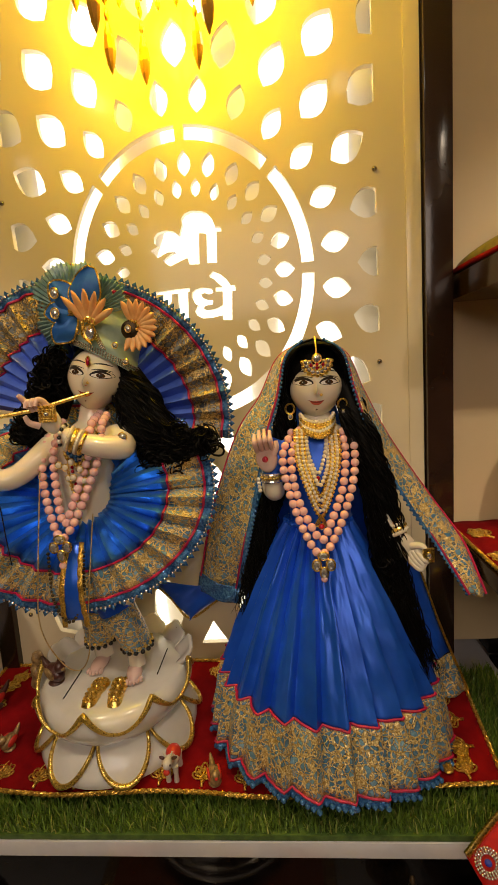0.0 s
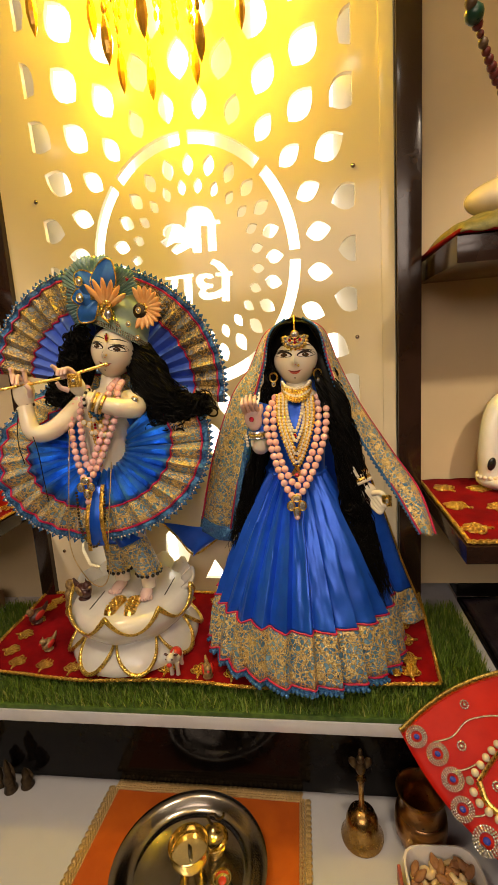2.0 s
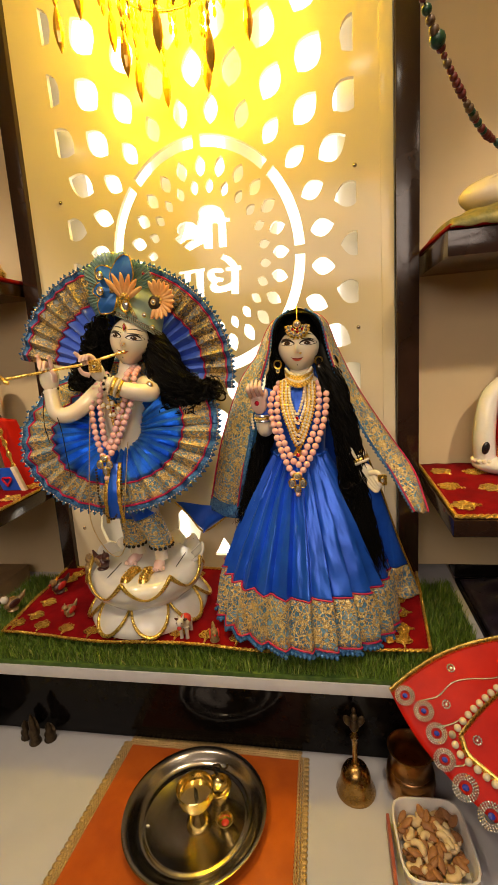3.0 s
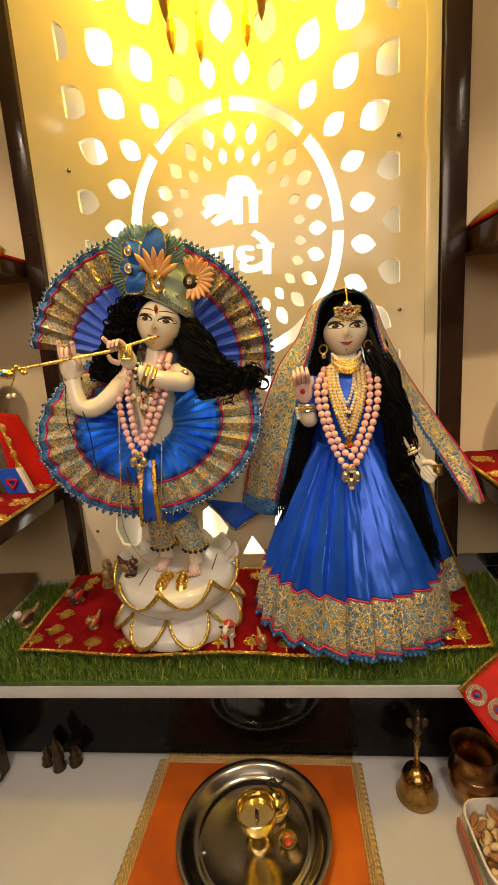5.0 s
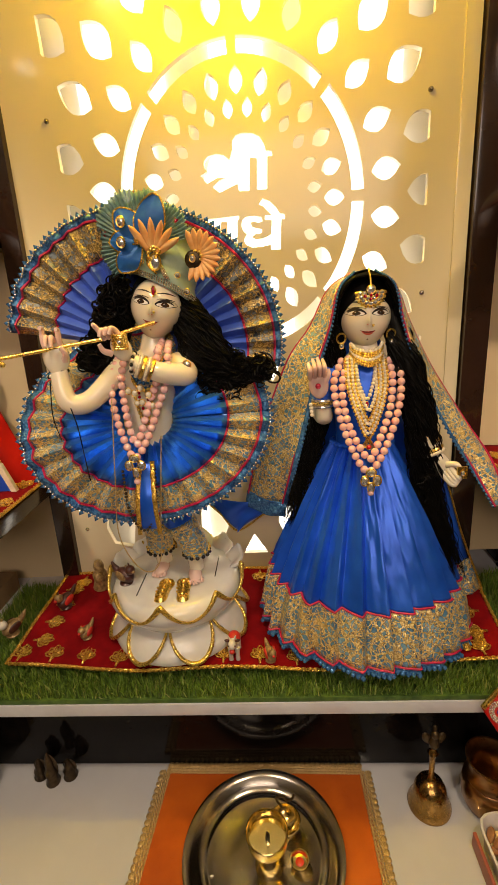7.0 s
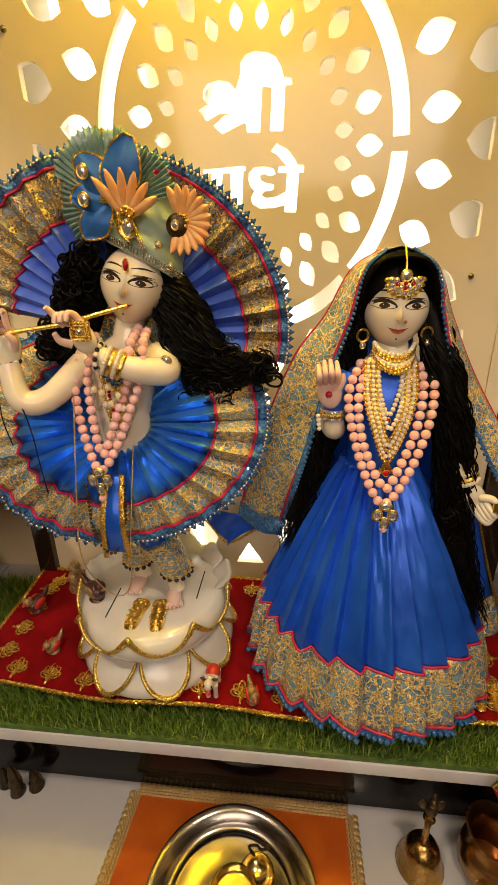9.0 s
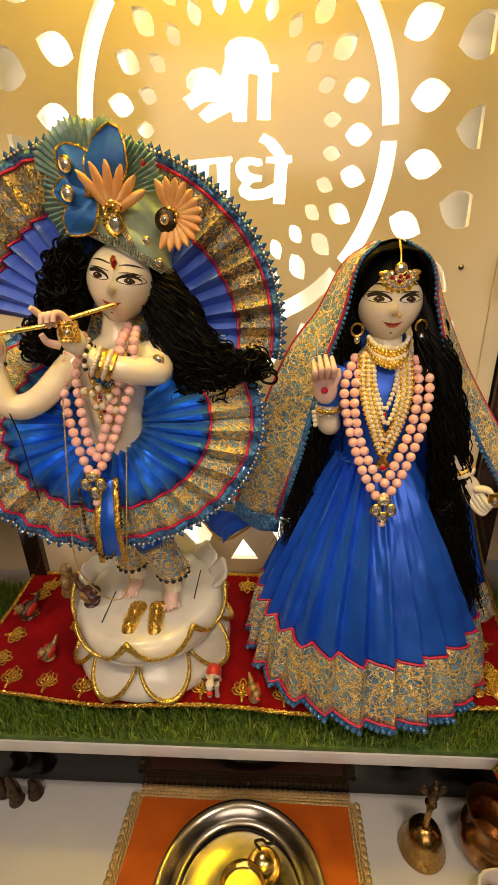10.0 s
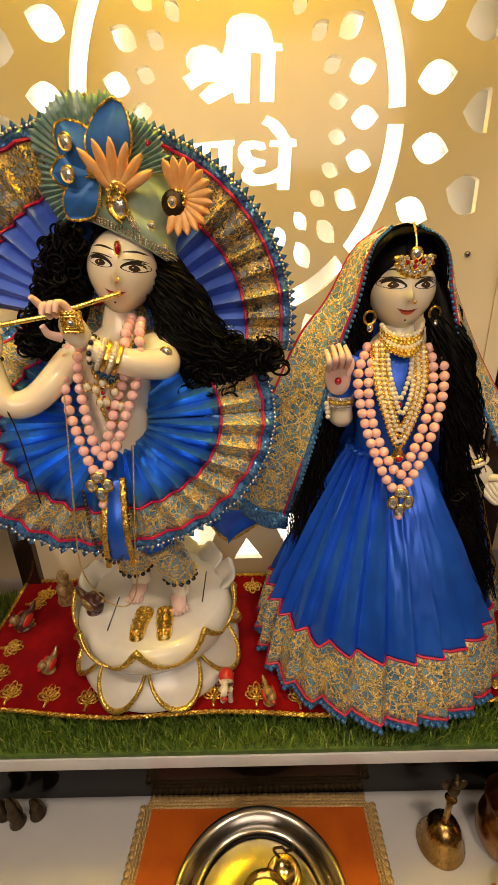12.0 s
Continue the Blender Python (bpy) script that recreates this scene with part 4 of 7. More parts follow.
rnd = random.Random(11)
rhair = thing("long_black_wig", (0.1100, 0.8120, 1.6000), "long wavy black hair on the standing statue", "wig")
bm = bmesh.new()
ball(bm, (0.110, 0.820, 1.655), (0.0535, 0.052, 0.0555), n=28)
for v in bm.verts:
    v.co += Vector((0, 0, 0.0015 * math.sin(260 * v.co.x)))
part("hair_cap", bm, HAIR, rhair)
for nm, top, keys in (("right_tress", (0.1500, 0.8070, 1.6600), [(0.1740, 0.7740, 1.5700), (0.1990, 0.7560, 1.4600), (0.2120, 0.7480, 1.3400), (0.238, 0.705, 1.19)]), ("left_tress", (0.0700, 0.8120, 1.6600), [(0.0580, 0.8070, 1.5800), (0.0320, 0.8040, 1.4700), (0.0040, 0.7896, 1.3800), (-0.022, 0.765, 1.27)])):
    bm = bmesh.new()
    tube(bm, curve_pts([top, *keys], 30), [(0.014 if nm[0] == "r" else 0.010) * (1 - 0.6 * (i / 29) ** 2) for i in range(30)], 12)
    for i in range(330 if nm[0] == "r" else 170):
        sp = rnd.uniform(-1, 1)
        wd = 0.021 if nm[0] == "r" else 0.015
        o = Vector((sp * wd, rnd.uniform(-0.012, 0.014), 0))
        end = rnd.uniform(0.72, 1.0)
        kk = [Vector(top) + o * 0.5] + [Vector(k) + o * (1 + 0.1 * j) for j, k in enumerate(keys)]
        kk[-1] = kk[-2].lerp(kk[-1], end) + Vector((rnd.uniform(-0.01, 0.012), 0, 0))
        lock(bm, kk, rnd.uniform(0.0009, 0.0018), rnd.uniform(6, 10), rnd.uniform(0.002, 0.006), rnd, 60)
    tagged(part(nm, bm, HAIR, rhair), kind="stuff")
bm = bmesh.new()
for sgn in (-1, 1):
    for i in range(46):
        q = i / 45
        w = rnd.uniform(0.9, 1.03)
        lock(bm, [(0.1105, 0.776 + 0.045 * q, 1.707 + 0.004 * math.sin(3 * q)), (0.1105 + sgn * 0.028 * w, 0.769 + 0.045 * q, 1.701), (0.1105 + sgn * 0.046 * w, 0.775 + 0.040 * q, 1.672), (0.1105 + sgn * 0.054 * w, 0.788 + 0.030 * q, 1.625)], rnd.uniform(0.0016, 0.0028), 2.5, 0.0012, rnd, 24)
tagged(part("parted_hair", bm, HAIR, rhair), kind="stuff")
khair = thing("curly_black_wig", (-0.235, 0.79, 1.62), "curly black hair on the flute statue", "wig")
bm = bmesh.new()
ball(bm, (-0.233, 0.798, 1.690), (0.051, 0.049, 0.052), n=24)
tube(bm, curve_pts([(-0.205, 0.800, 1.695), (-0.182, 0.794, 1.645), (-0.165, 0.788, 1.600), (-0.150, 0.780, 1.562)], 14), [0.020 + 0.018 * math.sin(math.pi * (0.15 + 0.75 * i / 13)) for i in range(14)], 14, flat=0.5)
tube(bm, curve_pts([(-0.282, 0.800, 1.700), (-0.305, 0.792, 1.665), (-0.318, 0.784, 1.632), (-0.326, 0.778, 1.605)], 12), [0.018, 0.021, 0.023, 0.024, 0.025, 0.025, 0.025, 0.025, 0.024, 0.022, 0.019, 0.012], 14, flat=0.5)
part("hair_cap", bm, HAIR, khair)


def curls(bm, centres, count, r0):
    """Loose coils of thin strands, each turned its own way."""
    for c in centres:
        for k in range(count):
            m = Euler((rnd.uniform(-0.9, 0.9), rnd.uniform(-0.5, 0.5), rnd.uniform(-0.9, 0.9))).to_matrix()
            o = Vector(c) + Vector((rnd.gauss(0, 0.008), rnd.gauss(0, 0.004), rnd.gauss(0, 0.008)))
            r, ph, tw, n = r0 * rnd.uniform(0.45, 1.1), rnd.uniform(0, 6.28), rnd.choice((-1, 1)), 26
            tube(bm, [o + m @ Vector((r * math.cos(ph + tw * a * 0.34), rnd.uniform(-0.0004, 0.0004) + 0.010 * (a / n - 0.5), r * 0.9 * math.sin(ph + tw * a * 0.34))) for a in range(n)], rnd.uniform(0.0009, 0.0019), 5)


bm = bmesh.new()
for i in range(330):
    o = Vector((rnd.uniform(-0.028, 0.034), rnd.uniform(-0.018, 0.010), rnd.uniform(-0.012, 0.012)))
    e = rnd.uniform(0.0, 1) ** 1.8
    lock(bm, [Vector((-0.202, 0.785, 1.694)) + o * 0.4, Vector((-0.178, 0.776, 1.645)) + o, Vector((-0.160, 0.768, 1.596)) + o * 1.2, Vector((-0.152 + 0.045 * e, 0.764, 1.562 + 0.006 * e)) + o], rnd.uniform(0.0011, 0.0021), rnd.uniform(3, 5), rnd.uniform(0.003, 0.007), rnd, 44)
tagged(part("right_hair", bm, HAIR, khair), kind="stuff")
bm = bmesh.new()
curls(bm, [(-0.068, 0.752, 1.572), (-0.086, 0.754, 1.568), (-0.105, 0.754, 1.562), (-0.120, 0.756, 1.548), (-0.140, 0.756, 1.540), (-0.160, 0.756, 1.548), (-0.135, 0.760, 1.570), (-0.110, 0.762, 1.580)], 44, 0.011)
tagged(part("right_curl", bm, HAIR, khair, "loose black curls"), kind="stuff")
bm = bmesh.new()
curls(bm, [(-0.352, 0.752, 1.600), (-0.344, 0.752, 1.625), (-0.330, 0.754, 1.650), (-0.320, 0.754, 1.675), (-0.303, 0.756, 1.700), (-0.332, 0.752, 1.592), (-0.288, 0.756, 1.712)], 44, 0.011)
tagged(part("left_curl", bm, HAIR, khair, "loose black curls"), kind="stuff")
bm = bmesh.new()
for i in range(230):
    o = Vector((rnd.uniform(-0.026, 0.022), rnd.uniform(-0.012, 0.012), rnd.uniform(-0.006, 0.006)))
    lock(bm, [Vector((-0.282, 0.785, 1.705)) + o * 0.4, Vector((-0.304, 0.775, 1.672)) + o, Vector((-0.318, 0.767, 1.632)) + o, Vector((-0.332 + rnd.uniform(-0.02, 0.02), 0.760, 1.596)) + o], rnd.uniform(0.0011, 0.0021), rnd.uniform(3, 5), rnd.uniform(0.004, 0.008), rnd, 44)
tagged(part("left_hair", bm, HAIR, khair), kind="stuff")


bm = bmesh.new()
curls(bm, [(0.206, 0.742, 1.36), (0.211, 0.738, 1.31), (0.220, 0.732, 1.26), (0.230, 0.724, 1.215), (0.238, 0.716, 1.175)], 34, 0.009)
tagged(part("tress_curl", bm, HAIR, rhair, "loose black curls"), kind="stuff")


# ---- dress of the standing statue ----
RC = Vector((0.102, 0.752, 1.08))
SKIRT = [(1.430, 0.040), (1.405, 0.052), (1.36, 0.074), (1.30, 0.100), (1.24, 0.124), (1.185, 0.144), (1.14, 0.155), (1.105, 0.161), (1.086, 0.163)]


def skirt_point(s, z, lift=0.0, n=26):
    """A point of the pleated skirt at turn s and height z."""
    for (z1, r1), (z0, r0) in zip(SKIRT, SKIRT[1:]):
        if z0 <= z <= z1:
            r = r0 + (r1 - r0) * (z - z0) / (z1 - z0)
            break
    else:
        r = SKIRT[-1][1] if z < SKIRT[-1][0] else SKIRT[0][1]
    a = 2 * math.pi * s
    k = (1.43 - z) / 0.345
    q = (s * n + 0.16 * noise.noise(Vector((s * 9, 0, 0)))) % 1.0
    f = (q / 0.88 if q < 0.88 else (1 - q) / 0.12) - 0.5
    d = (0.009 + 0.013 * k) * (1 - 0.30 * k ** 5)
    r += d * (f + 0.35 * noise.noise(Vector((math.cos(a) * 5, math.sin(a) * 5, z * 3)))) + lift
    r += 0.0024 * noise.noise(Vector((math.cos(a) * 12, math.sin(a) * 12, z * 26))) + 0.0004 * noise.noise(Vector((math.cos(a) * 30, math.sin(a) * 30, z * 60)))
    return Vector((RC.x + r * 1.17 * math.cos(a), RC.y + 0.030 * (1 - k) + r * 0.98 * math.sin(a), z - 0.010 * k * math.cos(a) ))


dress = thing("pleated_long_skirt", (0.102, 0.752, 1.08), "long pleated blue satin skirt with gold lace hem", "skirt")
bm = bmesh.new()
grid(bm, lambda u, v: skirt_point(u, 1.43 - 0.245 * v), 26 * 20, 64, True)
part("skirt_cloth", bm, BLUE, dress, thick=0.001)
bm = bmesh.new()
grid(bm, lambda u, v: skirt_point(u, 1.185 - 0.088 * v, 0.0012), 26 * 16, 8, True)
part("skirt_lace", bm, LACE, dress, "wide gold lace on blue cloth", thick=0.001)
for z in (1.185, 1.098):
    bm = bmesh.new()
    tube(bm, [skirt_point(i / 416, z, 0.0025) for i in range(417)], 0.0019, 6)
    part("skirt_piping", bm, MAROON, dress, "crimson piping")
bm = bmesh.new()
grid(bm, lambda u, v: skirt_point(u, 1.097 - 0.011 * v, 0.001), 416, 2, True)
part("skirt_hem", bm, TEALB, dress, "blue beaded braid", thick=0.001)
for k in range(150):
    p = skirt_point(k / 150, 1.087, 0.002)
    piece("trim_bead", BEADT, Matrix.Translation(p), dress)
bm = bmesh.new()
tube(bm, [skirt_point(i / 100, 1.428, 0.002) for i in range(101)], 0.0035, 8)
part("waistband", bm, BLUE, dress)

blouse = thing("blue_blouse", (0.1080, 0.7820, 1.4200), "fitted blue satin blouse on the standing statue", "blouse")
bm = bmesh.new()
BL = [((0.1070, 0.7790, 1.4150), 0.048, 0.040), ((0.1070, 0.7790, 1.4500), 0.049, 0.041), ((0.1080, 0.7820, 1.4900), 0.052, 0.042), ((0.1100, 0.7880, 1.5300), 0.058, 0.040), ((0.1100, 0.7920, 1.5560), 0.059, 0.036), ((0.1110, 0.7950, 1.5660), 0.050, 0.030)]
lathe_body(bm, BL, 40)
part("bodice", bm, BLUE, blouse)
for k in ([(0.0560, 0.7940, 1.5550), (0.0400, 0.7860, 1.5200), (0.0340, 0.7820, 1.4980)], [(0.1630, 0.7940, 1.5550), (0.1790, 0.7840, 1.5200), (0.1870, 0.7780, 1.5000)]):
    bm = bmesh.new()
    limb(bm, k, [0.022, 0.022, 0.021])
    part("sleeve", bm, BLUE, blouse)


# ---- veil ----
veil = thing("bordered_veil", (0.1100, 0.8120, 1.7000), "blue veil with wide gold lace border over the statue's head", "veil")


def sheet(name, inner, outer, mat, parent, label="", n=60, m=14, wave=0.003, u0=0.0, u1=1.0, lift=0.0):
    a, b = curve_pts(inner, n + 1), curve_pts(outer, n + 1)

    def f(u, v):
        i = min(int(v * n + 0.5), n)
        k = u0 + (u1 - u0) * u
        p = a[i].lerp(b[i], k)
        p.y += wave * math.sin(k * 9 + v * 6) - 0.010 * math.sin(math.pi * k) - lift
        return p
    bm = bmesh.new()
    grid(bm, f, m, n)
    return part(name, bm, mat, parent, label, thick=0.0012)


def edge_cord(name, keys, rad, mat, parent, label="", n=80, off=(0, 0, 0)):
    bm = bmesh.new()
    tube(bm, [p + Vector(off) for p in curve_pts(keys, n)], rad, 6)
    return part(name, bm, mat, parent, label)


def edge_beads(keys, parent, count, off=(0, 0, 0)):
    for p in curve_pts(keys, count):
        piece("trim_bead", BEADT, Matrix.Translation(p + Vector(off)) @ Matrix.Scale(0.62, 4), parent)


VLI = [(0.0930, 0.8020, 1.7140), (0.0660, 0.7800, 1.6900), (0.0520, 0.7760, 1.6300), (0.0300, 0.7760, 1.5600), (0.0030, 0.7760, 1.4500), (-0.0160, 0.7796, 1.3800), (-0.036, 0.800, 1.300)]
VLO = [(0.0930, 0.8420, 1.7140), (0.0520, 0.8270, 1.6900), (0.0180, 0.8270, 1.6300), (-0.0240, 0.8270, 1.5750), (-0.0700, 0.8340, 1.4700), (-0.0960, 0.8408, 1.3900), (-0.115, 0.836, 1.312)]
VRI = [(0.1280, 0.8020, 1.7140), (0.1550, 0.7820, 1.6900), (0.1680, 0.7760, 1.6300), (0.1920, 0.7670, 1.5500), (0.2380, 0.7540, 1.4550), (0.2830, 0.7500, 1.3800), (0.318, 0.728, 1.315)]
VRO = [(0.1300, 0.8420, 1.7140), (0.1660, 0.8240, 1.6900), (0.1900, 0.8170, 1.6300), (0.2280, 0.8040, 1.5500), (0.2860, 0.7870, 1.4550), (0.3300, 0.7700, 1.3850), (0.350, 0.732, 1.312)]
for inner, outer in ((VLI, VLO), (VRI, VRO)):
    sheet("veil_lace", inner, outer, LACE, veil, "gold lace on blue net", u0=0.10, u1=0.93)
    edge_cord("veil_piping", [Vector(a).lerp(Vector(b), 0.10) + Vector((0, -0.004, 0)) for a, b in zip(inner, outer)], 0.0019, MAROON, veil, "crimson piping")
    edge_cord("veil_piping", [Vector(a).lerp(Vector(b), 0.95) + Vector((0, -0.002, 0)) for a, b in zip(inner, outer)], 0.0019, MAROON, veil, "crimson piping")
    sheet("veil_border", inner, outer, TEALB, veil, "blue beaded braid", u0=0.0, u1=0.10, m=2)
    edge_beads(inner, veil, 62, (0, -0.002, 0))
# the crown of the veil over the head, and its blue fall behind
bm = bmesh.new()


def crown(u, v):
    a = math.pi * (0.02 + 0.96 * u)
    b = v * 1.5
    r = 0.052
    return Vector((0.110 + r * math.cos(a) * 1.02, 0.807 + 0.055 * math.sin(b), 1.664 + (0.053 * math.sin(a)) * math.cos(b * 0.9) + 0.001 * math.sin(30 * u)))


grid(bm, crown, 30, 14)
part("veil_crown", bm, LACE, veil, thick=0.0012)
sheet("veil_fall", [(0.0750, 0.8670, 1.6400), (0.0000, 0.8620, 1.5000), (-0.0850, 0.8492, 1.3600), (-0.115, 0.838, 1.300)], [(0.1400, 0.8670, 1.6400), (0.1800, 0.8620, 1.5000), (0.2500, 0.8580, 1.3400), (0.290, 0.825, 1.20)], BLUE, veil, "plain blue satin", wave=0.006)
sheet("veil_tail", [(-0.205, 0.842, 1.300), (-0.175, 0.842, 1.265), (-0.140, 0.842, 1.226)], [(-0.040, 0.838, 1.290), (-0.085, 0.838, 1.262), (-0.138, 0.840, 1.225)], BLUE, veil, "plain blue satin tail")
edge_cord("tail_braid", [(-0.205, 0.839, 1.300), (-0.172, 0.839, 1.264), (-0.140, 0.838, 1.226), (-0.085, 0.836, 1.260), (-0.042, 0.834, 1.288)], 0.0022, GOLD, veil, "narrow gold braid")
sheet("veil_lower_lace", [(-0.113, 0.834, 1.317), (-0.116, 0.834, 1.300), (-0.118, 0.834, 1.283)], [(-0.036, 0.797, 1.302), (-0.038, 0.797, 1.288), (-0.040, 0.797, 1.272)], TEALB, veil, "blue sequin hem", n=10)
sheet("veil_side_fall", [(0.2000, 0.8020, 1.4200), (0.222, 0.80, 1.32), (0.245, 0.80, 1.21), (0.262, 0.80, 1.160)], [(0.2350, 0.8020, 1.4200), (0.270, 0.81, 1.32), (0.305, 0.81, 1.21), (0.322, 0.81, 1.160)], BLUE, veil, "plain blue satin")
sheet("veil_side_lace", [(0.262, 0.797, 1.160), (0.272, 0.795, 1.120), (0.280, 0.79, 1.092)], [(0.322, 0.807, 1.160), (0.338, 0.805, 1.120), (0.350, 0.80, 1.094)], LACE, veil, "gold lace hem", n=16)
edge_cord("side_braid", [(0.2370, 0.8000, 1.4200), (0.272, 0.808, 1.32), (0.307, 0.808, 1.21), (0.350, 0.80, 1.094)], 0.0022, GOLD, veil, "narrow gold braid")


# ---- beads and jewels ----
def bead_mesh(name, r, mat, n=12):
    bm = bmesh.new()
    ball(bm, (0, 0, 0), r, n=n)
    return plain_mesh(name, bm, mat)


PB = bead_mesh("garland_bead", 0.0066, PINK, 16)
PE = bead_mesh("pearl_bead", 0.0034, PEARL, 10)
GB = bead_mesh("gold_bead", 0.0033, GOLDP, 10)
BB = bead_mesh("black_bead", 0.0032, BLACKB, 8)
RB = bead_mesh("red_bead", 0.0028, RUBY, 8)


def strand(keys, me, step, parent, name, label=""):
    pts = curve_pts(keys, 400)
    s = 0.0
    piece(name, me, Matrix.Translation(pts[0]), parent, label)
    for a, b in zip(pts, pts[1:]):
        s += (b - a).length
        if s >= step:
            piece(name, me, Matrix.Translation(b), parent, label)
            s = 0.0


def oval_gem(c, a, b, parent, mat, name="gem", rim=GOLDP, rz=0.0):
    """A faceted stone in a gold rim, facing the room."""
    c = Vector(c)
    e = Matrix.Rotation(radians(rz), 3, "Y")
    bm = bmesh.new()
    n = 14
    rows = []
    for k, d in ((0.80, 0.0), (0.80, -0.0020), (0.55, -0.0040), (0.20, -0.0046)):
        rows.append([bm.verts.new(c + e @ Vector((a * k * math.cos(6.2832 * i / n), d, b * k * math.sin(6.2832 * i / n)))) for i in range(n)])
    for p, q in zip(rows, rows[1:]):
        for i in range(n):
            bm.faces.new((p[i], p[(i + 1) % n], q[(i + 1) % n], q[i]))
    bm.faces.new(rows[-1])
    stone = part(name, bm, mat, parent, smooth=False)
    bm = bmesh.new()
    tube(bm, [c + e @ Vector((a * 0.86 * math.cos(6.2832 * i / 24), -0.0012, b * 0.86 * math.sin(6.2832 * i / 24))) for i in range(25)], max(a, b) * 0.15, 6)
    part("gem_rim", bm, rim, stone)
    return stone


rgar = thing("pink_bead_garland", (0.1050, 0.7120, 1.4000), "double string of round pink beads on the standing statue", "garland")
strand([(0.0680, 0.7800, 1.5720), (0.0520, 0.7530, 1.5400), (0.0580, 0.7360, 1.4900), (0.0780, 0.7120, 1.4300), (0.1000, 0.7000, 1.4000), (0.1260, 0.7080, 1.4300), (0.1530, 0.7320, 1.4900), (0.1620, 0.7520, 1.5400), (0.1580, 0.7800, 1.5750)], PB, 0.0127, rgar, "garland_bead")
strand([(0.0800, 0.7770, 1.5750), (0.0650, 0.7500, 1.5350), (0.0710, 0.7320, 1.4800), (0.0900, 0.7120, 1.4350), (0.1040, 0.7060, 1.4200), (0.1160, 0.7120, 1.4400), (0.1395, 0.7340, 1.4900), (0.1480, 0.7520, 1.5400), (0.1460, 0.7770, 1.5780)], PB, 0.0127, rgar, "garland_bead")
for dx, dz, a, b in ((0, 0.008, 0.009, 0.007), (-0.010, -0.006, 0.007, 0.010), (0.010, -0.006, 0.007, 0.010), (0, -0.018, 0.006, 0.010)):
    oval_gem((0.102 + dx, 0.690, 1.394 + dz), a, b, rgar, DIAMOND, "clear_stone")
piece("garland_drop", PB, Matrix.Translation((0.1020, 0.6909, 1.3660)) @ Matrix.Scale(0.8, 4), rgar)

rneck = thing("pearl_gold_necklace", (0.1050, 0.7320, 1.5000), "layered pearl and gold necklace with red stone pendant", "necklace")
for k in range(6):
    w, d = 0.033 - 0.0036 * k, 0.008 * k if k < 4 else 0.016 * (k - 2)
    mesh = (GB, PE, GB, PE, GB, PE)[k]
    strand([(0.106 - w, 0.769, 1.576), (0.106 - w * 1.0, 0.749, 1.535), (0.106 - w * 0.62, 0.735, 1.49 + d * 0.5), (0.105, 0.729, 1.448 + d), (0.106 + w * 0.62, 0.735, 1.49 + d * 0.5), (0.106 + w * 1.0, 0.749, 1.535), (0.106 + w, 0.769, 1.576)], mesh, 0.0060, rneck, "necklace_bead")
strand([(0.0900, 0.7600, 1.5650), (0.0920, 0.7470, 1.5400), (0.1040, 0.7400, 1.5120), (0.1160, 0.7470, 1.5400), (0.1210, 0.7600, 1.5650)], PE, 0.0062, rneck, "necklace_bead")
for k in range(6):
    strand([(0.084, 0.777, 1.600 - k * 0.0034), (0.092, 0.766 - k * 0.0016, 1.592 - k * 0.0038), (0.110, 0.761 - k * 0.0022, 1.588 - k * 0.0044), (0.128, 0.766 - k * 0.0016, 1.592 - k * 0.0038), (0.136, 0.777, 1.600 - k * 0.0034)], GB if k % 3 else PE, 0.0052, rneck, "choker_bead")
bm = bmesh.new()
for k in range(3):
    r = 0.004 + 0.004 * k
    tube(bm, [(0.104 + r * math.sin(6.2832 * i / 3 + 0.0) * 1.1, 0.724, 1.440 + r * math.cos(6.2832 * i / 3)) for i in range(4)], 0.0016, 6)
part("pendant_plate", bm, GOLDP, rneck, "triangular gold pendant")
oval_gem((0.1040, 0.7200, 1.4360), 0.005, 0.005, rneck, RUBY, "red_stone")
oval_gem((0.1035, 0.7385, 1.5050), 0.0035, 0.005, rneck, RUBY, "red_stone")

tikka = thing("forehead_jewel", (0.1130, 0.7620, 1.6800), "gold and white stone forehead ornament on the statue", "jewel")
TC = Vector((0.1120, 0.7585, 1.6800))
bm = bmesh.new()
for k in range(11):
    a = radians(180 + 18 * k)
    ball(bm, TC + Vector((0.0205 * math.cos(a), 0.001, 0.0195 * math.sin(a))), (0.0032, 0.002, 0.0048), (0, -math.degrees(a) - 90, 0), 8)
tube(bm, curve_pts([TC + Vector((0, -0.001, 0.004)), TC + Vector((0, 0.004, 0.022)), TC + Vector((0, 0.018, 0.038))], 12), 0.0014, 6)
tube(bm, [TC + Vector((0.0145 * math.cos(radians(180 + 7.5 * i)), 0, 0.0140 * math.sin(radians(180 + 7.5 * i)))) for i in range(25)], 0.0016, 6)
part("gold_crescent", bm, GOLDP, tikka)
for k in range(9):
    a = radians(180 + 22.5 * k)
    oval_gem(TC + Vector((0.0168 * math.cos(a), -0.001, 0.0160 * math.sin(a))), 0.0040, 0.0040, tikka, DIAMOND, "clear_stone")
oval_gem(TC + Vector((0, -0.002, 0.005)), 0.0075, 0.0075, tikka, DIAMOND, "clear_stone")
for k in range(7):
    a = radians(180 + 30 * k)
    oval_gem(TC + Vector((0.0105 * math.cos(a), -0.001, 0.0095 * math.sin(a))), 0.0034, 0.0034, tikka, (DIAMOND, RUBY)[k % 2], "inner_stone")
oval_gem(TC + Vector((0, -0.003, -0.004)), 0.003, 0.003, tikka, RUBY, "red_stone")
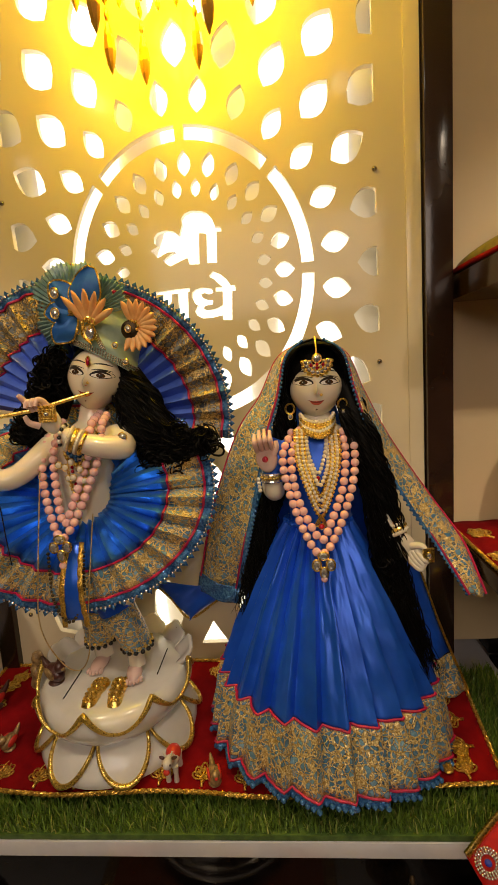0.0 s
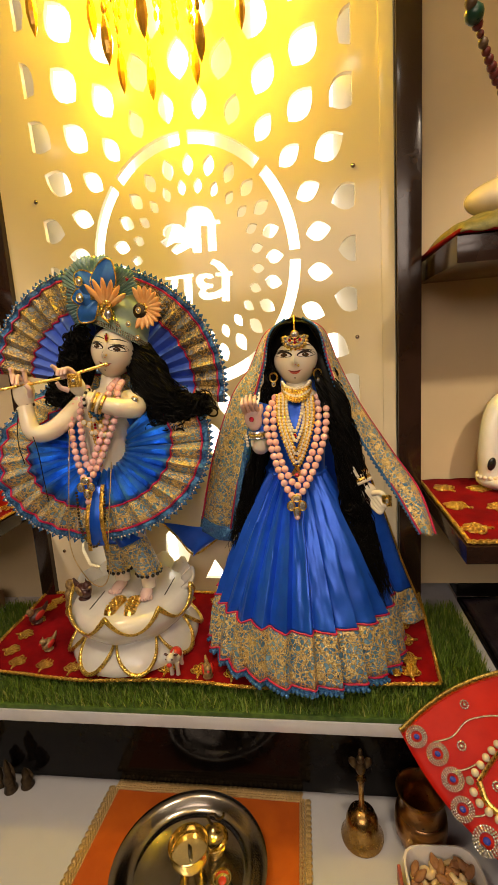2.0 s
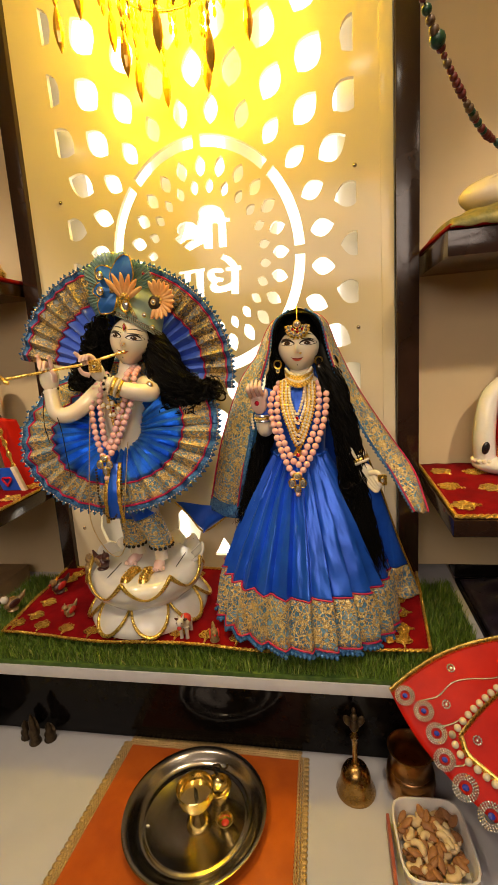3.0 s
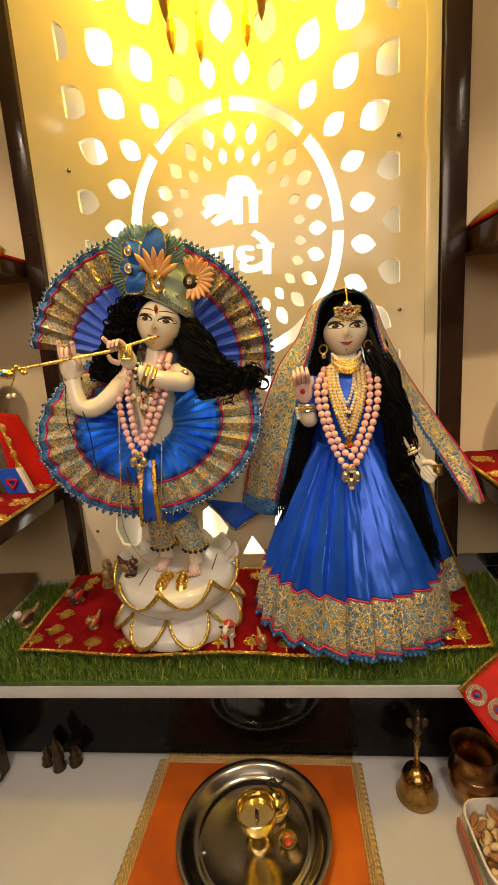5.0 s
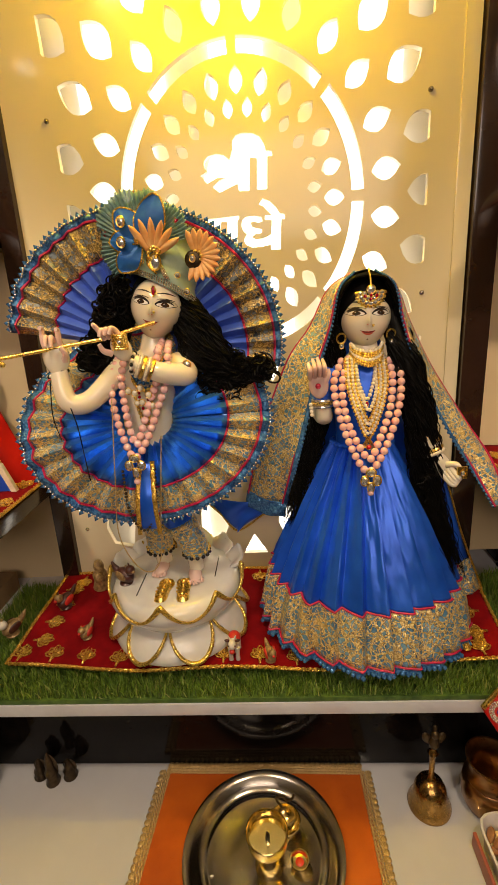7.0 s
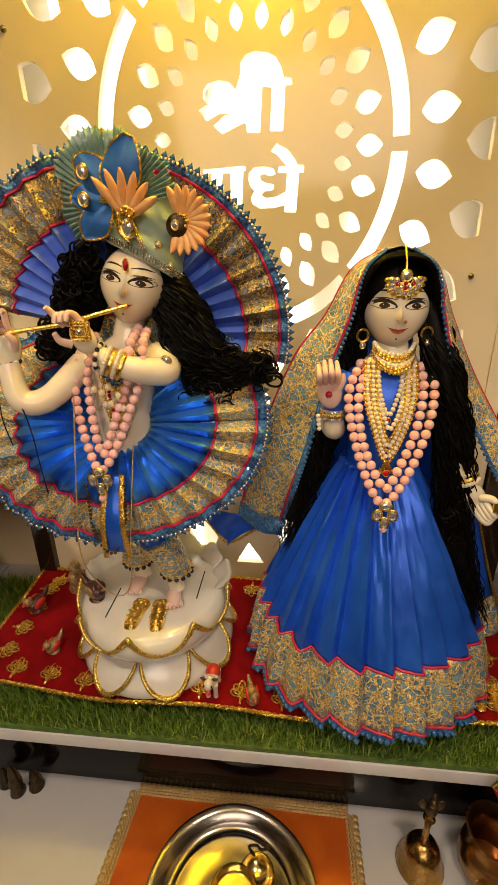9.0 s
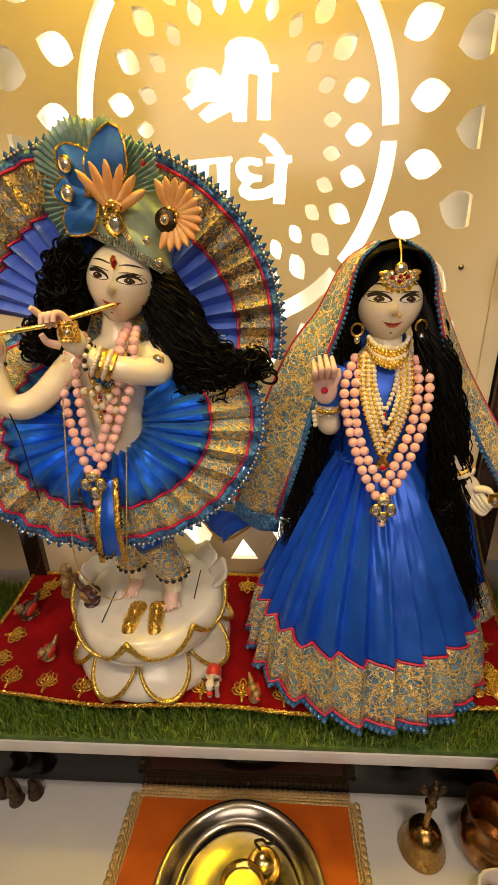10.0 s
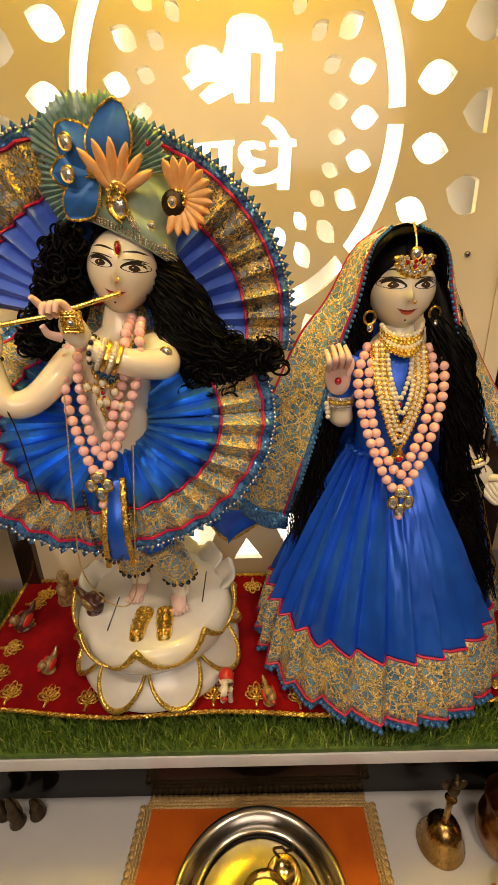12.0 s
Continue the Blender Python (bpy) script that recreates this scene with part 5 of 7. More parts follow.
for x, dz in ((0.068, -0.010), (0.150, -0.008)):
    ear = thing("gold_earring", (x, 0.768, 1.61), "gold hoop earring with stone drops", "earring", "earrings of the standing statue")
    bm = bmesh.new()
    tube(bm, [(x + 0.007 * math.cos(6.2832 * i / 20), 0.777, 1.620 + dz + 0.008 * math.sin(6.2832 * i / 20)) for i in range(21)], 0.0017, 6)
    part("hoop", bm, GOLDP, ear)
    oval_gem((x, 0.774, 1.608 + dz), 0.004, 0.005, ear, DIAMOND, "clear_stone")
nose = thing("nose_stud", (0.1170, 0.7560, 1.6350), "tiny gold nose stud", "jewel")
bm = bmesh.new()
ball(bm, (0.1160, 0.7555, 1.6300), 0.0024, n=8)
part("stud", bm, GOLDP, nose)


def bangle(c, axis, r, parent_name, label, mats, rad=0.0024, count=3):
    """A stack of bracelets on a wrist."""
    c, ax = Vector(c), Vector(axis).normalized()
    b = thing(parent_name, c, label, "bangle")
    q = ax.to_track_quat("Z", "Y").to_matrix()
    for k in range(count):
        bm = bmesh.new()
        o = c + ax * (k - (count - 1) / 2) * rad * 2.2
        pts = [o + q @ Vector((r * math.cos(6.2832 * i / 28), r * math.sin(6.2832 * i / 28), 0)) for i in range(29)]
        if k % 2 == 0:
            tube(bm, pts, rad, 6)
        else:
            for p in pts[:-1]:
                ball(bm, p, rad * 1.15, n=6)
        part("bangle_ring", bm, mats[k % len(mats)], b)
    return b


bangle((0.0330, 0.7650, 1.5060), (0, 0, 1), 0.016, "stone_bangle", "silver bangles with clear stones on the raised wrist", [DIAMOND, GOLDP])
bangle((0.2200, 0.7570, 1.4170), (0.3, -0.2, -0.7), 0.016, "gold_bangle", "gold bangles on the lowered wrist", [GOLDP, PEARL], 0.0030, 4)
ring = thing("square_gold_ring", (0.2620, 0.7360, 1.3760), "square gold ring with stones on the lowered hand", "ring")
bm = bmesh.new()
slab(bm, (0.2540, 0.7260, 1.3680), (0.2710, 0.7310, 1.3900), 0.0015)
part("ring_plate", bm, GOLDP, ring)
oval_gem((0.2625, 0.7260, 1.3790), 0.004, 0.006, ring, DIAMOND, "clear_stone")
oval_gem((0.0250, 0.7465, 1.5380), 0.0045, 0.005, tagged(thing("palm_jewel", (0.0250, 0.7470, 1.5360), "small red stone set in the raised palm", "jewel")), RUBY, "red_stone", RUBY)
strand([(0.0120, 0.7510, 1.5060), (0.0140, 0.7490, 1.4880)], PE, 0.006, tagged(thing("hanging_pearls", (0.0120, 0.7500, 1.4860), "short pearl tassel hanging from the raised wrist", "tassel")), "pearl_bead")

# the flute statue's jewels
kgar = thing("pink_bead_garland", (-0.2710, 0.7000, 1.4607), "double string of round pink beads on the flute statue", "garland")
strand([(-0.3050, 0.7620, 1.6120), (-0.3140, 0.7260, 1.5750), (-0.3110, 0.7080, 1.5304), (-0.2940, 0.6860, 1.4781), (-0.2770, 0.6760, 1.4520), (-0.2570, 0.6860, 1.4781), (-0.2350, 0.7040, 1.5304), (-0.2170, 0.7120, 1.5750), (-0.2150, 0.7220, 1.6100), (-0.2190, 0.7620, 1.6250)], PB, 0.0127, kgar, "garland_bead")
strand([(-0.2940, 0.7600, 1.6150), (-0.2970, 0.7260, 1.5750), (-0.2930, 0.7100, 1.5304), (-0.2830, 0.6920, 1.4868), (-0.2740, 0.6860, 1.4712), (-0.2640, 0.6940, 1.4955), (-0.2490, 0.7100, 1.5391), (-0.2330, 0.7100, 1.5750), (-0.2310, 0.7180, 1.6100), (-0.2310, 0.7600, 1.6250)], PB, 0.0127, kgar, "garland_bead")
for dx, dz, a, b in ((0, 0.008, 0.009, 0.007), (-0.010, -0.004, 0.007, 0.009), (0.010, -0.004, 0.007, 0.009), (0, -0.017, 0.006, 0.010)):
    oval_gem((-0.275 + dx, 0.665, 1.447 + dz), a, b, kgar, DIAMOND, "clear_stone")
piece("garland_drop", PB, Matrix.Translation((-0.2770, 0.6680, 1.4140)) @ Matrix.Scale(0.85, 4), kgar)
kneck = thing("gold_bead_necklace", (-0.2590, 0.7300, 1.5200), "gold and coloured bead necklaces on the flute statue", "necklace")
strand([(-0.2790, 0.7520, 1.6000), (-0.2710, 0.7360, 1.5780), (-0.2540, 0.7320, 1.5700), (-0.2350, 0.7380, 1.5820), (-0.2290, 0.7540, 1.6020)], PE, 0.007, kneck, "necklace_bead")
strand([(-0.2830, 0.7520, 1.5950), (-0.2740, 0.7320, 1.5650), (-0.2560, 0.7260, 1.5550), (-0.2350, 0.7340, 1.5700), (-0.2250, 0.7540, 1.5980)], bead_mesh("teal_bead", 0.0036, TEALB, 8), 0.008, kneck, "necklace_bead")
strand([(-0.2840, 0.7450, 1.5750), (-0.2770, 0.7240, 1.5300), (-0.2640, 0.7180, 1.4950), (-0.2520, 0.7220, 1.5300), (-0.2410, 0.7450, 1.5750)], GB, 0.0064, kneck, "necklace_bead")
strand([(-0.2770, 0.7450, 1.5750), (-0.2710, 0.7240, 1.5400), (-0.2630, 0.7200, 1.5150), (-0.2560, 0.7240, 1.5400), (-0.2490, 0.7450, 1.5750)], RB, 0.0064, kneck, "necklace_bead")
for x, z in ((-0.270, 1.535), (-0.258, 1.515), (-0.246, 1.53), (-0.254, 1.49)):
    oval_gem((x, 0.707, z), 0.0055, 0.0055, kneck, PEARL, "round_stone")
strand([(-0.3010, 0.6740, 1.4300), (-0.2950, 0.6620, 1.3600), (-0.2710, 0.6580, 1.3300), (-0.2520, 0.6660, 1.3700), (-0.2490, 0.6780, 1.4300)], bead_mesh("garnet_bead", 0.0026, BRONZE, 8), 0.0058, kneck, "necklace_bead")
for k in range(4):
    strand([(-0.284, 0.752, 1.612 - 0.006 * k), (-0.276, 0.728 - 0.003 * k, 1.596 - 0.009 * k), (-0.256, 0.720 - 0.004 * k, 1.588 - 0.011 * k), (-0.236, 0.726 - 0.003 * k, 1.596 - 0.009 * k), (-0.228, 0.750, 1.612 - 0.006 * k)], (PE, GB, bead_mesh("teal_bead", 0.0034, TEALB, 8), GB)[k], 0.0068, kneck, "necklace_bead")
for x, z in ((-0.272, 1.552), (-0.250, 1.548), (-0.262, 1.536), (-0.262, 1.560), (-0.282, 1.556), (-0.262, 1.476)):
    oval_gem((x, 0.706, z), 0.0060, 0.0060, kneck, PEARL, "round_stone")
cord = thing("beige_cord_loop", (-0.2790, 0.6700, 1.2800), "long thin beige cord hanging to the pedestal", "cord")
bm = bmesh.new()
tube(bm, curve_pts([(-0.3090, 0.7000, 1.5500), (-0.3110, 0.6620, 1.4200), (-0.3150, 0.6500, 1.3300), (-0.3010, 0.6650, 1.2620), (-0.2770, 0.6700, 1.2430), (-0.2550, 0.6650, 1.2750), (-0.2450, 0.6620, 1.3500), (-0.2370, 0.7000, 1.4800)], 90), 0.0010, 6)
part("cord", bm, ZARI, cord)
bm = bmesh.new()
cord2 = thing("bracelet_thread_black", (-0.3750, 0.6800, 1.5000), "thin black thread hanging from the bracelet", "cord")
tube(bm, curve_pts([(-0.3810, 0.6780, 1.5850), (-0.3610, 0.6700, 1.5200), (-0.3550, 0.6650, 1.4600), (-0.3530, 0.6650, 1.4200)], 30), 0.0009, 5)
tube(bm, curve_pts([(-0.3930, 0.6780, 1.5850), (-0.3970, 0.6720, 1.5300), (-0.3890, 0.6680, 1.4900)], 20), 0.0009, 5)
part("thread", bm, BLACKB, cord2)
wrist = thing("black_white_bracelet", (-0.3860, 0.6940, 1.5900), "black and white bead bracelet on the flute hand", "bracelet")
for k in range(16):
    a = 6.2832 * k / 16
    piece("bracelet_bead", PE if k % 2 else BB, Matrix.Translation((-0.386 + 0.0155 * math.cos(a), 0.696 + 0.0155 * math.sin(a), 1.592 + 0.004 * math.cos(a))), wrist)
wrist2 = thing("black_white_bracelet", (-0.2590, 0.7020, 1.5970), "black and white bead bracelet on the crossing wrist", "bracelet")
for k in range(16):
    a = 6.2832 * k / 16
    piece("bracelet_bead", PE if k % 2 else BB, Matrix.Translation((-0.265 + 0.004 * math.cos(a), 0.702 + 0.016 * math.sin(a), 1.600 + 0.0155 * math.cos(a))), wrist2)
bangle((-0.2490, 0.7040, 1.5910), (-0.8, -0.2, 0.4), 0.0168, "gold_bangle", "pearl and gold bangles on the crossing wrist", [GOLDP, PEARL], 0.0030, 4)
sq = thing("square_gold_ring", (-0.277, 0.690, 1.635), "square gold ring on the flute player's hand", "ring")
bm = bmesh.new()
slab(bm, (-0.2885, 0.684, 1.6235), (-0.2655, 0.690, 1.6465), 0.0015)
part("ring_plate", bm, GOLD, sq)
bm = bmesh.new()
for r in (0.0098, 0.0064):
    tube(bm, [(-0.277 + r * x, 0.6832, 1.635 + r * z) for x, z in ((-1, -1), (1, -1), (1, 1), (-1, 1), (-1, -1))], 0.0013, 5)
for k in range(20):
    ball(bm, (-0.277 + 0.0112 * (-1 + (k % 5) / 2.5, 1, 1 - (k % 5) / 2.5, -1)[k // 5], 0.6830, 1.635 + 0.0112 * (-1, -1 + (k % 5) / 2.5, 1, 1 - (k % 5) / 2.5)[k // 5]), 0.0015, n=6)
part("ring_border", bm, GOLDP, sq)
oval_gem((-0.277, 0.6830, 1.635), 0.0045, 0.0045, sq, DIAMOND, "clear_stone")
armlet = thing("gold_armlet", (-0.187, 0.735, 1.590), "round gold armlet jewel on the flute player's arm", "jewel")
oval_gem((-0.186, 0.724, 1.590), 0.0075, 0.0075, armlet, DIAMOND, "clear_stone")
bindi = thing("forehead_mark", (-0.2380, 0.7380, 1.6900), "red and gold drop-shaped forehead mark on the flute statue", "jewel")
oval_gem(kface(0.0, 0.46, 0.10), 0.0034, 0.0085, bindi, RUBY, "red_drop", GOLDP, 9)
st = thing("nose_stud", kface(0.10, -0.17, 0.03), "tiny gold nose stud", "jewel")
bm = bmesh.new()
ball(bm, kface(0.09, -0.17, 0.03), 0.0022, n=8)
part("stud", bm, GOLDP, st)

flute = thing("gold_flute", (-0.3690, 0.7000, 1.6350), "thin gold flute with peacock ornament at its end", "flute")
bm = bmesh.new()
tube(bm, [kface(0.16, -0.46, 0.14), (-0.3090, 0.7020, 1.6400), (-0.4690, 0.6650, 1.6220)], 0.0030, 10)
part("pipe", bm, GOLDP, flute)
bm = bmesh.new()
ball(bm, (-0.4870, 0.6600, 1.6170), (0.016, 0.006, 0.009), (0, 15, 0), 12)
tube(bm, curve_pts([(-0.4990, 0.6600, 1.6200), (-0.5110, 0.6600, 1.6320), (-0.5070, 0.6600, 1.6420)], 10), [0.005] * 5 + [0.003] * 5, 8)
for k in range(6):
    ball(bm, (-0.463 + 0.004 * k, 0.646, 1.622 + 0.006 * math.sin(k)), 0.0042, n=8)
part("peacock", bm, GOLDP, flute, "small gold peacock")
for p in ((-0.4890, 0.6530, 1.6170), (-0.5050, 0.6530, 1.6270)):
    oval_gem(p, 0.006, 0.005, flute, TEALB, "blue_stone")
bm = bmesh.new()
tube(bm, curve_pts([(-0.4690, 0.6600, 1.6150), (-0.4790, 0.6560, 1.5950), (-0.4850, 0.6550, 1.5820)], 10), 0.0011, 5)
part("drop_wire", bm, GOLDP, flute)
for dx in (-0.006, 0.004):
    piece("drop_pearl", PE, Matrix.Translation((-0.474 + dx, 0.645, 1.579)) @ Matrix.Scale(1.3, 4), flute)

legs = thing("gold_trimmed_trousers", (-0.2590, 0.7400, 1.2500), "blue trousers with gold lace cuffs on the flute statue", "trousers")
for keys, cuff, rr in (([(-0.2730, 0.7620, 1.3750), (-0.2770, 0.7600, 1.3450), (-0.2810, 0.7660, 1.3000)], [(-0.2810, 0.7620, 1.3050), (-0.2870, 0.7740, 1.2550), (-0.2890, 0.7780, 1.2280)], 0.031), ([(-0.2610, 0.7450, 1.3750), (-0.2430, 0.7320, 1.3450), (-0.2290, 0.7280, 1.3100)], [(-0.2300, 0.7240, 1.3150), (-0.2170, 0.7320, 1.2750), (-0.2100, 0.7420, 1.2400)], 0.031)):
    bm = bmesh.new()
    limb(bm, keys, [0.034, 0.033, 0.029])
    part("trouser_leg", bm, BLUE, legs)
    bm = bmesh.new()
    limb(bm, cuff, [0.029, 0.026, 0.0245])
    part("lace_cuff", bm, LACE, legs, "gold lace cuff")
    for k in range(14):
        a = 6.2832 * k / 14
        c = Vector(cuff[-1])
        piece("cuff_bead", BB, Matrix.Translation(c + Vector((0.0245 * math.cos(a), 0.0245 * math.sin(a), -0.004))) @ Matrix.Scale(1.25, 4), legs)
        piece("cuff_bead", GB, Matrix.Translation(c + Vector((0.025 * math.cos(a + 0.2), 0.025 * math.sin(a + 0.2), 0.004))), legs)


# ---- turban ----
TEAL = mk("sea_green_silk", (0.28, 0.42, 0.33), (0.46, 0.58, 0.44), 0.34, 0, 30, 600, 0.12, 0, 0.2)
NET = mk("sea_green_net", (0.13, 0.30, 0.29), (0.36, 0.52, 0.44), 0.40, 0, 90, 900, 0.3)
NET.node_tree.nodes["Principled BSDF"].inputs["Alpha"].default_value = 0.80
PETALO = mk("orange_ribbon", (0.86, 0.36, 0.09), (0.95, 0.58, 0.24), 0.36, 0, 60, 500, 0.1)
RIBBON = mk("blue_ribbon_satin", (0.008, 0.09, 0.40), (0.03, 0.20, 0.58), 0.5, 0.1, 26, 600, 0.2)
CHAIN = mk("silver_stone_chain", (0.40, 0.34, 0.22), (0.85, 0.78, 0.62), 0.25, 0.85, 500, 900, 0.8)
turban = thing("jewelled_turban", (-0.222, 0.76, 1.70), "sea-green turban with blue bows, orange flowers and stones", "turban")
TR = Euler((radians(-6), radians(14), radians(-6))).to_matrix()
TO = Vector((-0.2280, 0.7940, 1.7060))


def tur(u, v):
    a, h = 2 * math.pi * u, v
    r = 0.0570 * (1 - 0.10 * h - 0.55 * max(0, h - 0.55) ** 1.6) + 0.0022 * math.sin(h * 16 + 2.2 * math.sin(a)) + 0.001 * math.sin(a * 3)
    if v > 0.96:
        r *= 0.6
    return TO + TR @ Vector((r * math.cos(a), r * 0.92 * math.sin(a), 0.088 * h - 0.010 * math.sin(a) * (1 - h) - 0.012 * (1 - h) * math.cos(a)))


bm = bmesh.new()
rows = grid(bm, tur, 64, 30, True)
bm.faces.new(rows[-1])
part("turban_wrap", bm, TEAL, turban)
def stone_band(path):
    """Three rows of small silver stones along a line on the turban."""
    bm = bmesh.new()
    for k in range(3):
        for i in range(46):
            p = tur(*path(i / 45, k))
            ball(bm, p + (p - TO).normalized() * 0.0016, 0.00155, n=6)
    part("stone_band", bm, CHAIN, turban, "band of small silver stones")


stone_band(lambda f, k: (0.5 + 0.5 * f, 0.03 + 0.036 * k))
stone_band(lambda f, k: (0.80 - 0.11 * f + 0.009 * k, 0.15 + 0.55 * f))
for u, v in ((0.60, 0.28), (0.68, 0.30), (0.86, 0.30), (0.92, 0.12), (0.55, 0.18)):
    oval_gem(tur(u, v) + Vector((0, -0.003, 0)), 0.005, 0.005, turban, DIAMOND, "clear_stone")


def fan_piece(name, c, base, a0, a1, r, mat, pleats=9, depth=0.004, lean=0.0):
    bm = bmesh.new()
    c = Vector(c)

    def f(u, v):
        a = radians(a0 + (a1 - a0) * u)
        k = 0.006 + (r - 0.006) * v
        k *= 1 + (0.10 * noise.noise(Vector((u * 5, c.x * 90, 0.3))) + 0.025 * math.sin(u * pleats * 6.283 + 5 * noise.noise(Vector((u * 9, 1, c.x * 50))))) * v
        return c + Vector((k * math.cos(a), depth * (saw(u * pleats) - 0.5) * v * 2 - lean * v, k * math.sin(a)))
    grid(bm, f, pleats * 8, 8)
    return part(name, bm, mat, turban, base, thick=0.0008)


fan_piece("net_fan", (-0.243, 0.752, 1.772), "pleated sea-green net fan", 62, 152, 0.079, NET, 17, 0.0030)
fan_piece("net_fan", (-0.238, 0.757, 1.772), "pleated sea-green net fan", 6, 62, 0.074, NET, 12, 0.0030)
fan_piece("net_fan", (-0.246, 0.755, 1.772), "pleated sea-green net fan", 150, 232, 0.060, NET, 13, 0.0030)


def bow_leaf(c, ang, ln, wd, rz=0):
    c = Vector(c)
    a = radians(ang)
    d, s = Vector((math.cos(a), 0, math.sin(a))), Vector((-math.sin(a), 0, math.cos(a)))

    def f(u, v):
        k = (u - 0.5) * 2
        w = wd * math.sin(math.pi * min(v * 0.94 + 0.03, 1)) ** 0.7
        return c + d * ln * v + s * k * w + Vector((0, -0.007 * (1 - abs(k)) * math.sin(math.pi * v) + 0.0030 * math.sin(9 * v + 2.2 * k) * abs(k) - 0.003, 0))
    bm = bmesh.new()
    grid(bm, f, 12, 16)
    lf = part("bow_leaf", bm, RIBBON, turban, "blue satin bow leaf", thick=0.0012)
    bm = bmesh.new()
    tube(bm, [f(0, i / 24) for i in range(25)] + [f(1, 1 - i / 24) for i in range(25)], 0.0015, 6)
    part("gold_edging", bm, GOLD, lf)


bow_leaf((-0.240, 0.744, 1.776), 122, 0.058, 0.022)
bow_leaf((-0.236, 0.742, 1.776), 66, 0.070, 0.023)
bow_leaf((-0.242, 0.744, 1.776), 172, 0.046, 0.017)
bow_leaf((-0.242, 0.744, 1.772), 222, 0.050, 0.018)
for p in ((-0.2630, 0.7280, 1.8060), (-0.2670, 0.7300, 1.7780)):
    oval_gem(p, 0.0070, 0.0085, turban, DIAMOND, "clear_stone")
for p in ((-0.2450, 0.7590, 1.8480), (-0.1850, 0.7590, 1.8060), (-0.2990, 0.7590, 1.7950)):
    oval_gem(p, 0.0042, 0.0048, turban, RUBY, "red_stone")


def ribbon_flower(c, a0, a1, n, ln, tilt):
    c = Vector(c)
    for k in range(n):
        a = radians(a0 + (a1 - a0) * k / (n - 1))
        d, s = Vector((math.cos(a), -0.35, math.sin(a))).normalized(), Vector((-math.sin(a), 0, math.cos(a)))
        bm = bmesh.new()

        def f(u, v):
            q = (u - 0.5) * 2
            w = 0.0078 * (1 - v) ** 0.6 * (0.5 + 0.9 * v) + 0.0004
            return c + d * ln * (0.15 + 0.85 * v) + s * q * w + Vector((0, 0.004 * q * q - 0.002, 0))
        grid(bm, f, 6, 8)
        part("flower_petal", bm, PETALO, turban, "folded orange ribbon petal", thick=0.001)
    for k in range(7):
        a = 6.2832 * k / 7
        piece("flower_bead", GB, Matrix.Translation(c + Vector((0.007 * math.cos(a), -0.006, 0.007 * math.sin(a)))), turban)


ribbon_flower((-0.222, 0.736, 1.758), 22, 124, 6, 0.052, 0)
ribbon_flower((-0.156, 0.746, 1.752), -112, 108, 14, 0.040, 0)
bm = bmesh.new()
ball(bm, (-0.1620, 0.7400, 1.7470), (0.013, 0.005, 0.014), n=14)
part("dark_rosette", bm, BRONZE, turban, "dark beaded rosette")
oval_gem((-0.1620, 0.7340, 1.7480), 0.005, 0.006, turban, DIAMOND, "clear_stone")
oval_gem((-0.2190, 0.7320, 1.7470), 0.009, 0.013, turban, DIAMOND, "clear_stone")
bm = bmesh.new()
tube(bm, curve_pts([(-0.2190, 0.7310, 1.7300), (-0.2310, 0.7310, 1.7450), (-0.2230, 0.7300, 1.7680), (-0.2090, 0.7300, 1.7640), (-0.2150, 0.7300, 1.7540)], 30), 0.0018, 6)
part("paisley_brooch", bm, GOLDP, turban, "gold paisley brooch")
bm = bmesh.new()
ball(bm, (-0.2410, 0.7320, 1.7800), 0.007, n=12)
part("gold_knot", bm, GOLD, turban)


# ---- small figures on the carpet and pedestal: each one plain piece ----
FIGD = mk("dark_painted_clay", (0.03, 0.008, 0.008), (0.10, 0.03, 0.02), 0.35, 0, 160, 300, 0.2, 0.3)
FIGM = mk("mottled_painted_clay", (0.10, 0.05, 0.02), (0.50, 0.34, 0.14), 0.35, 0.2, 130, 300, 0.3, 0.3)
FIGW = mk("white_painted_clay", (0.66, 0.60, 0.52), (0.76, 0.71, 0.64), 0.35, 0, 60, 300, 0.1, 0.3)
FIGR = mk("red_painted_clay", (0.50, 0.02, 0.015), (0.66, 0.05, 0.03), 0.35, 0, 60, 300, 0.1, 0.3)


def bird(name, c, rz, s, label, mats):
    bm = bmesh.new()
    ball(bm, (0, 0, 0.5), (0.36, 0.55, 0.36), (18, 0, 0), 14)
    ball(bm, (0, -0.42, 0.90), (0.26, 0.26, 0.26), n=12, mi=1)
    ball(bm, (0, -0.66, 0.86), (0.10, 0.14, 0.08), n=8, mi=2)
    tube(bm, [(0, 0.35, 0.5), (0, 0.75, 0.75), (0, 0.95, 1.0)], [0.22, 0.14, 0.05], 8)
    turned(bm, [(0.34, 0.0), (0.36, 0.05), (0.28, 0.12), (0.18, 0.22)], (0, 0, 0), 16)
    for k in (-1, 1):
        ball(bm, (0.30 * k, 0.05, 0.55), (0.10, 0.40, 0.24), (20, 0, 0), 10, 2)
    tube(bm, [(0, -0.40, 1.10), (0, -0.36, 1.32)], [0.07, 0.02], 6)
    bmesh.ops.transform(bm, matrix=Matrix.Translation(c) @ Matrix.Rotation(radians(rz), 4, "Z") @ Matrix.Scale(s, 4), verts=bm.verts)
    return tagged(part(name, bm, mats), label, "figurine", "painted figurines on the carpet")


def czp(x, y):
    return (x, y, cz(y) + 0.003)


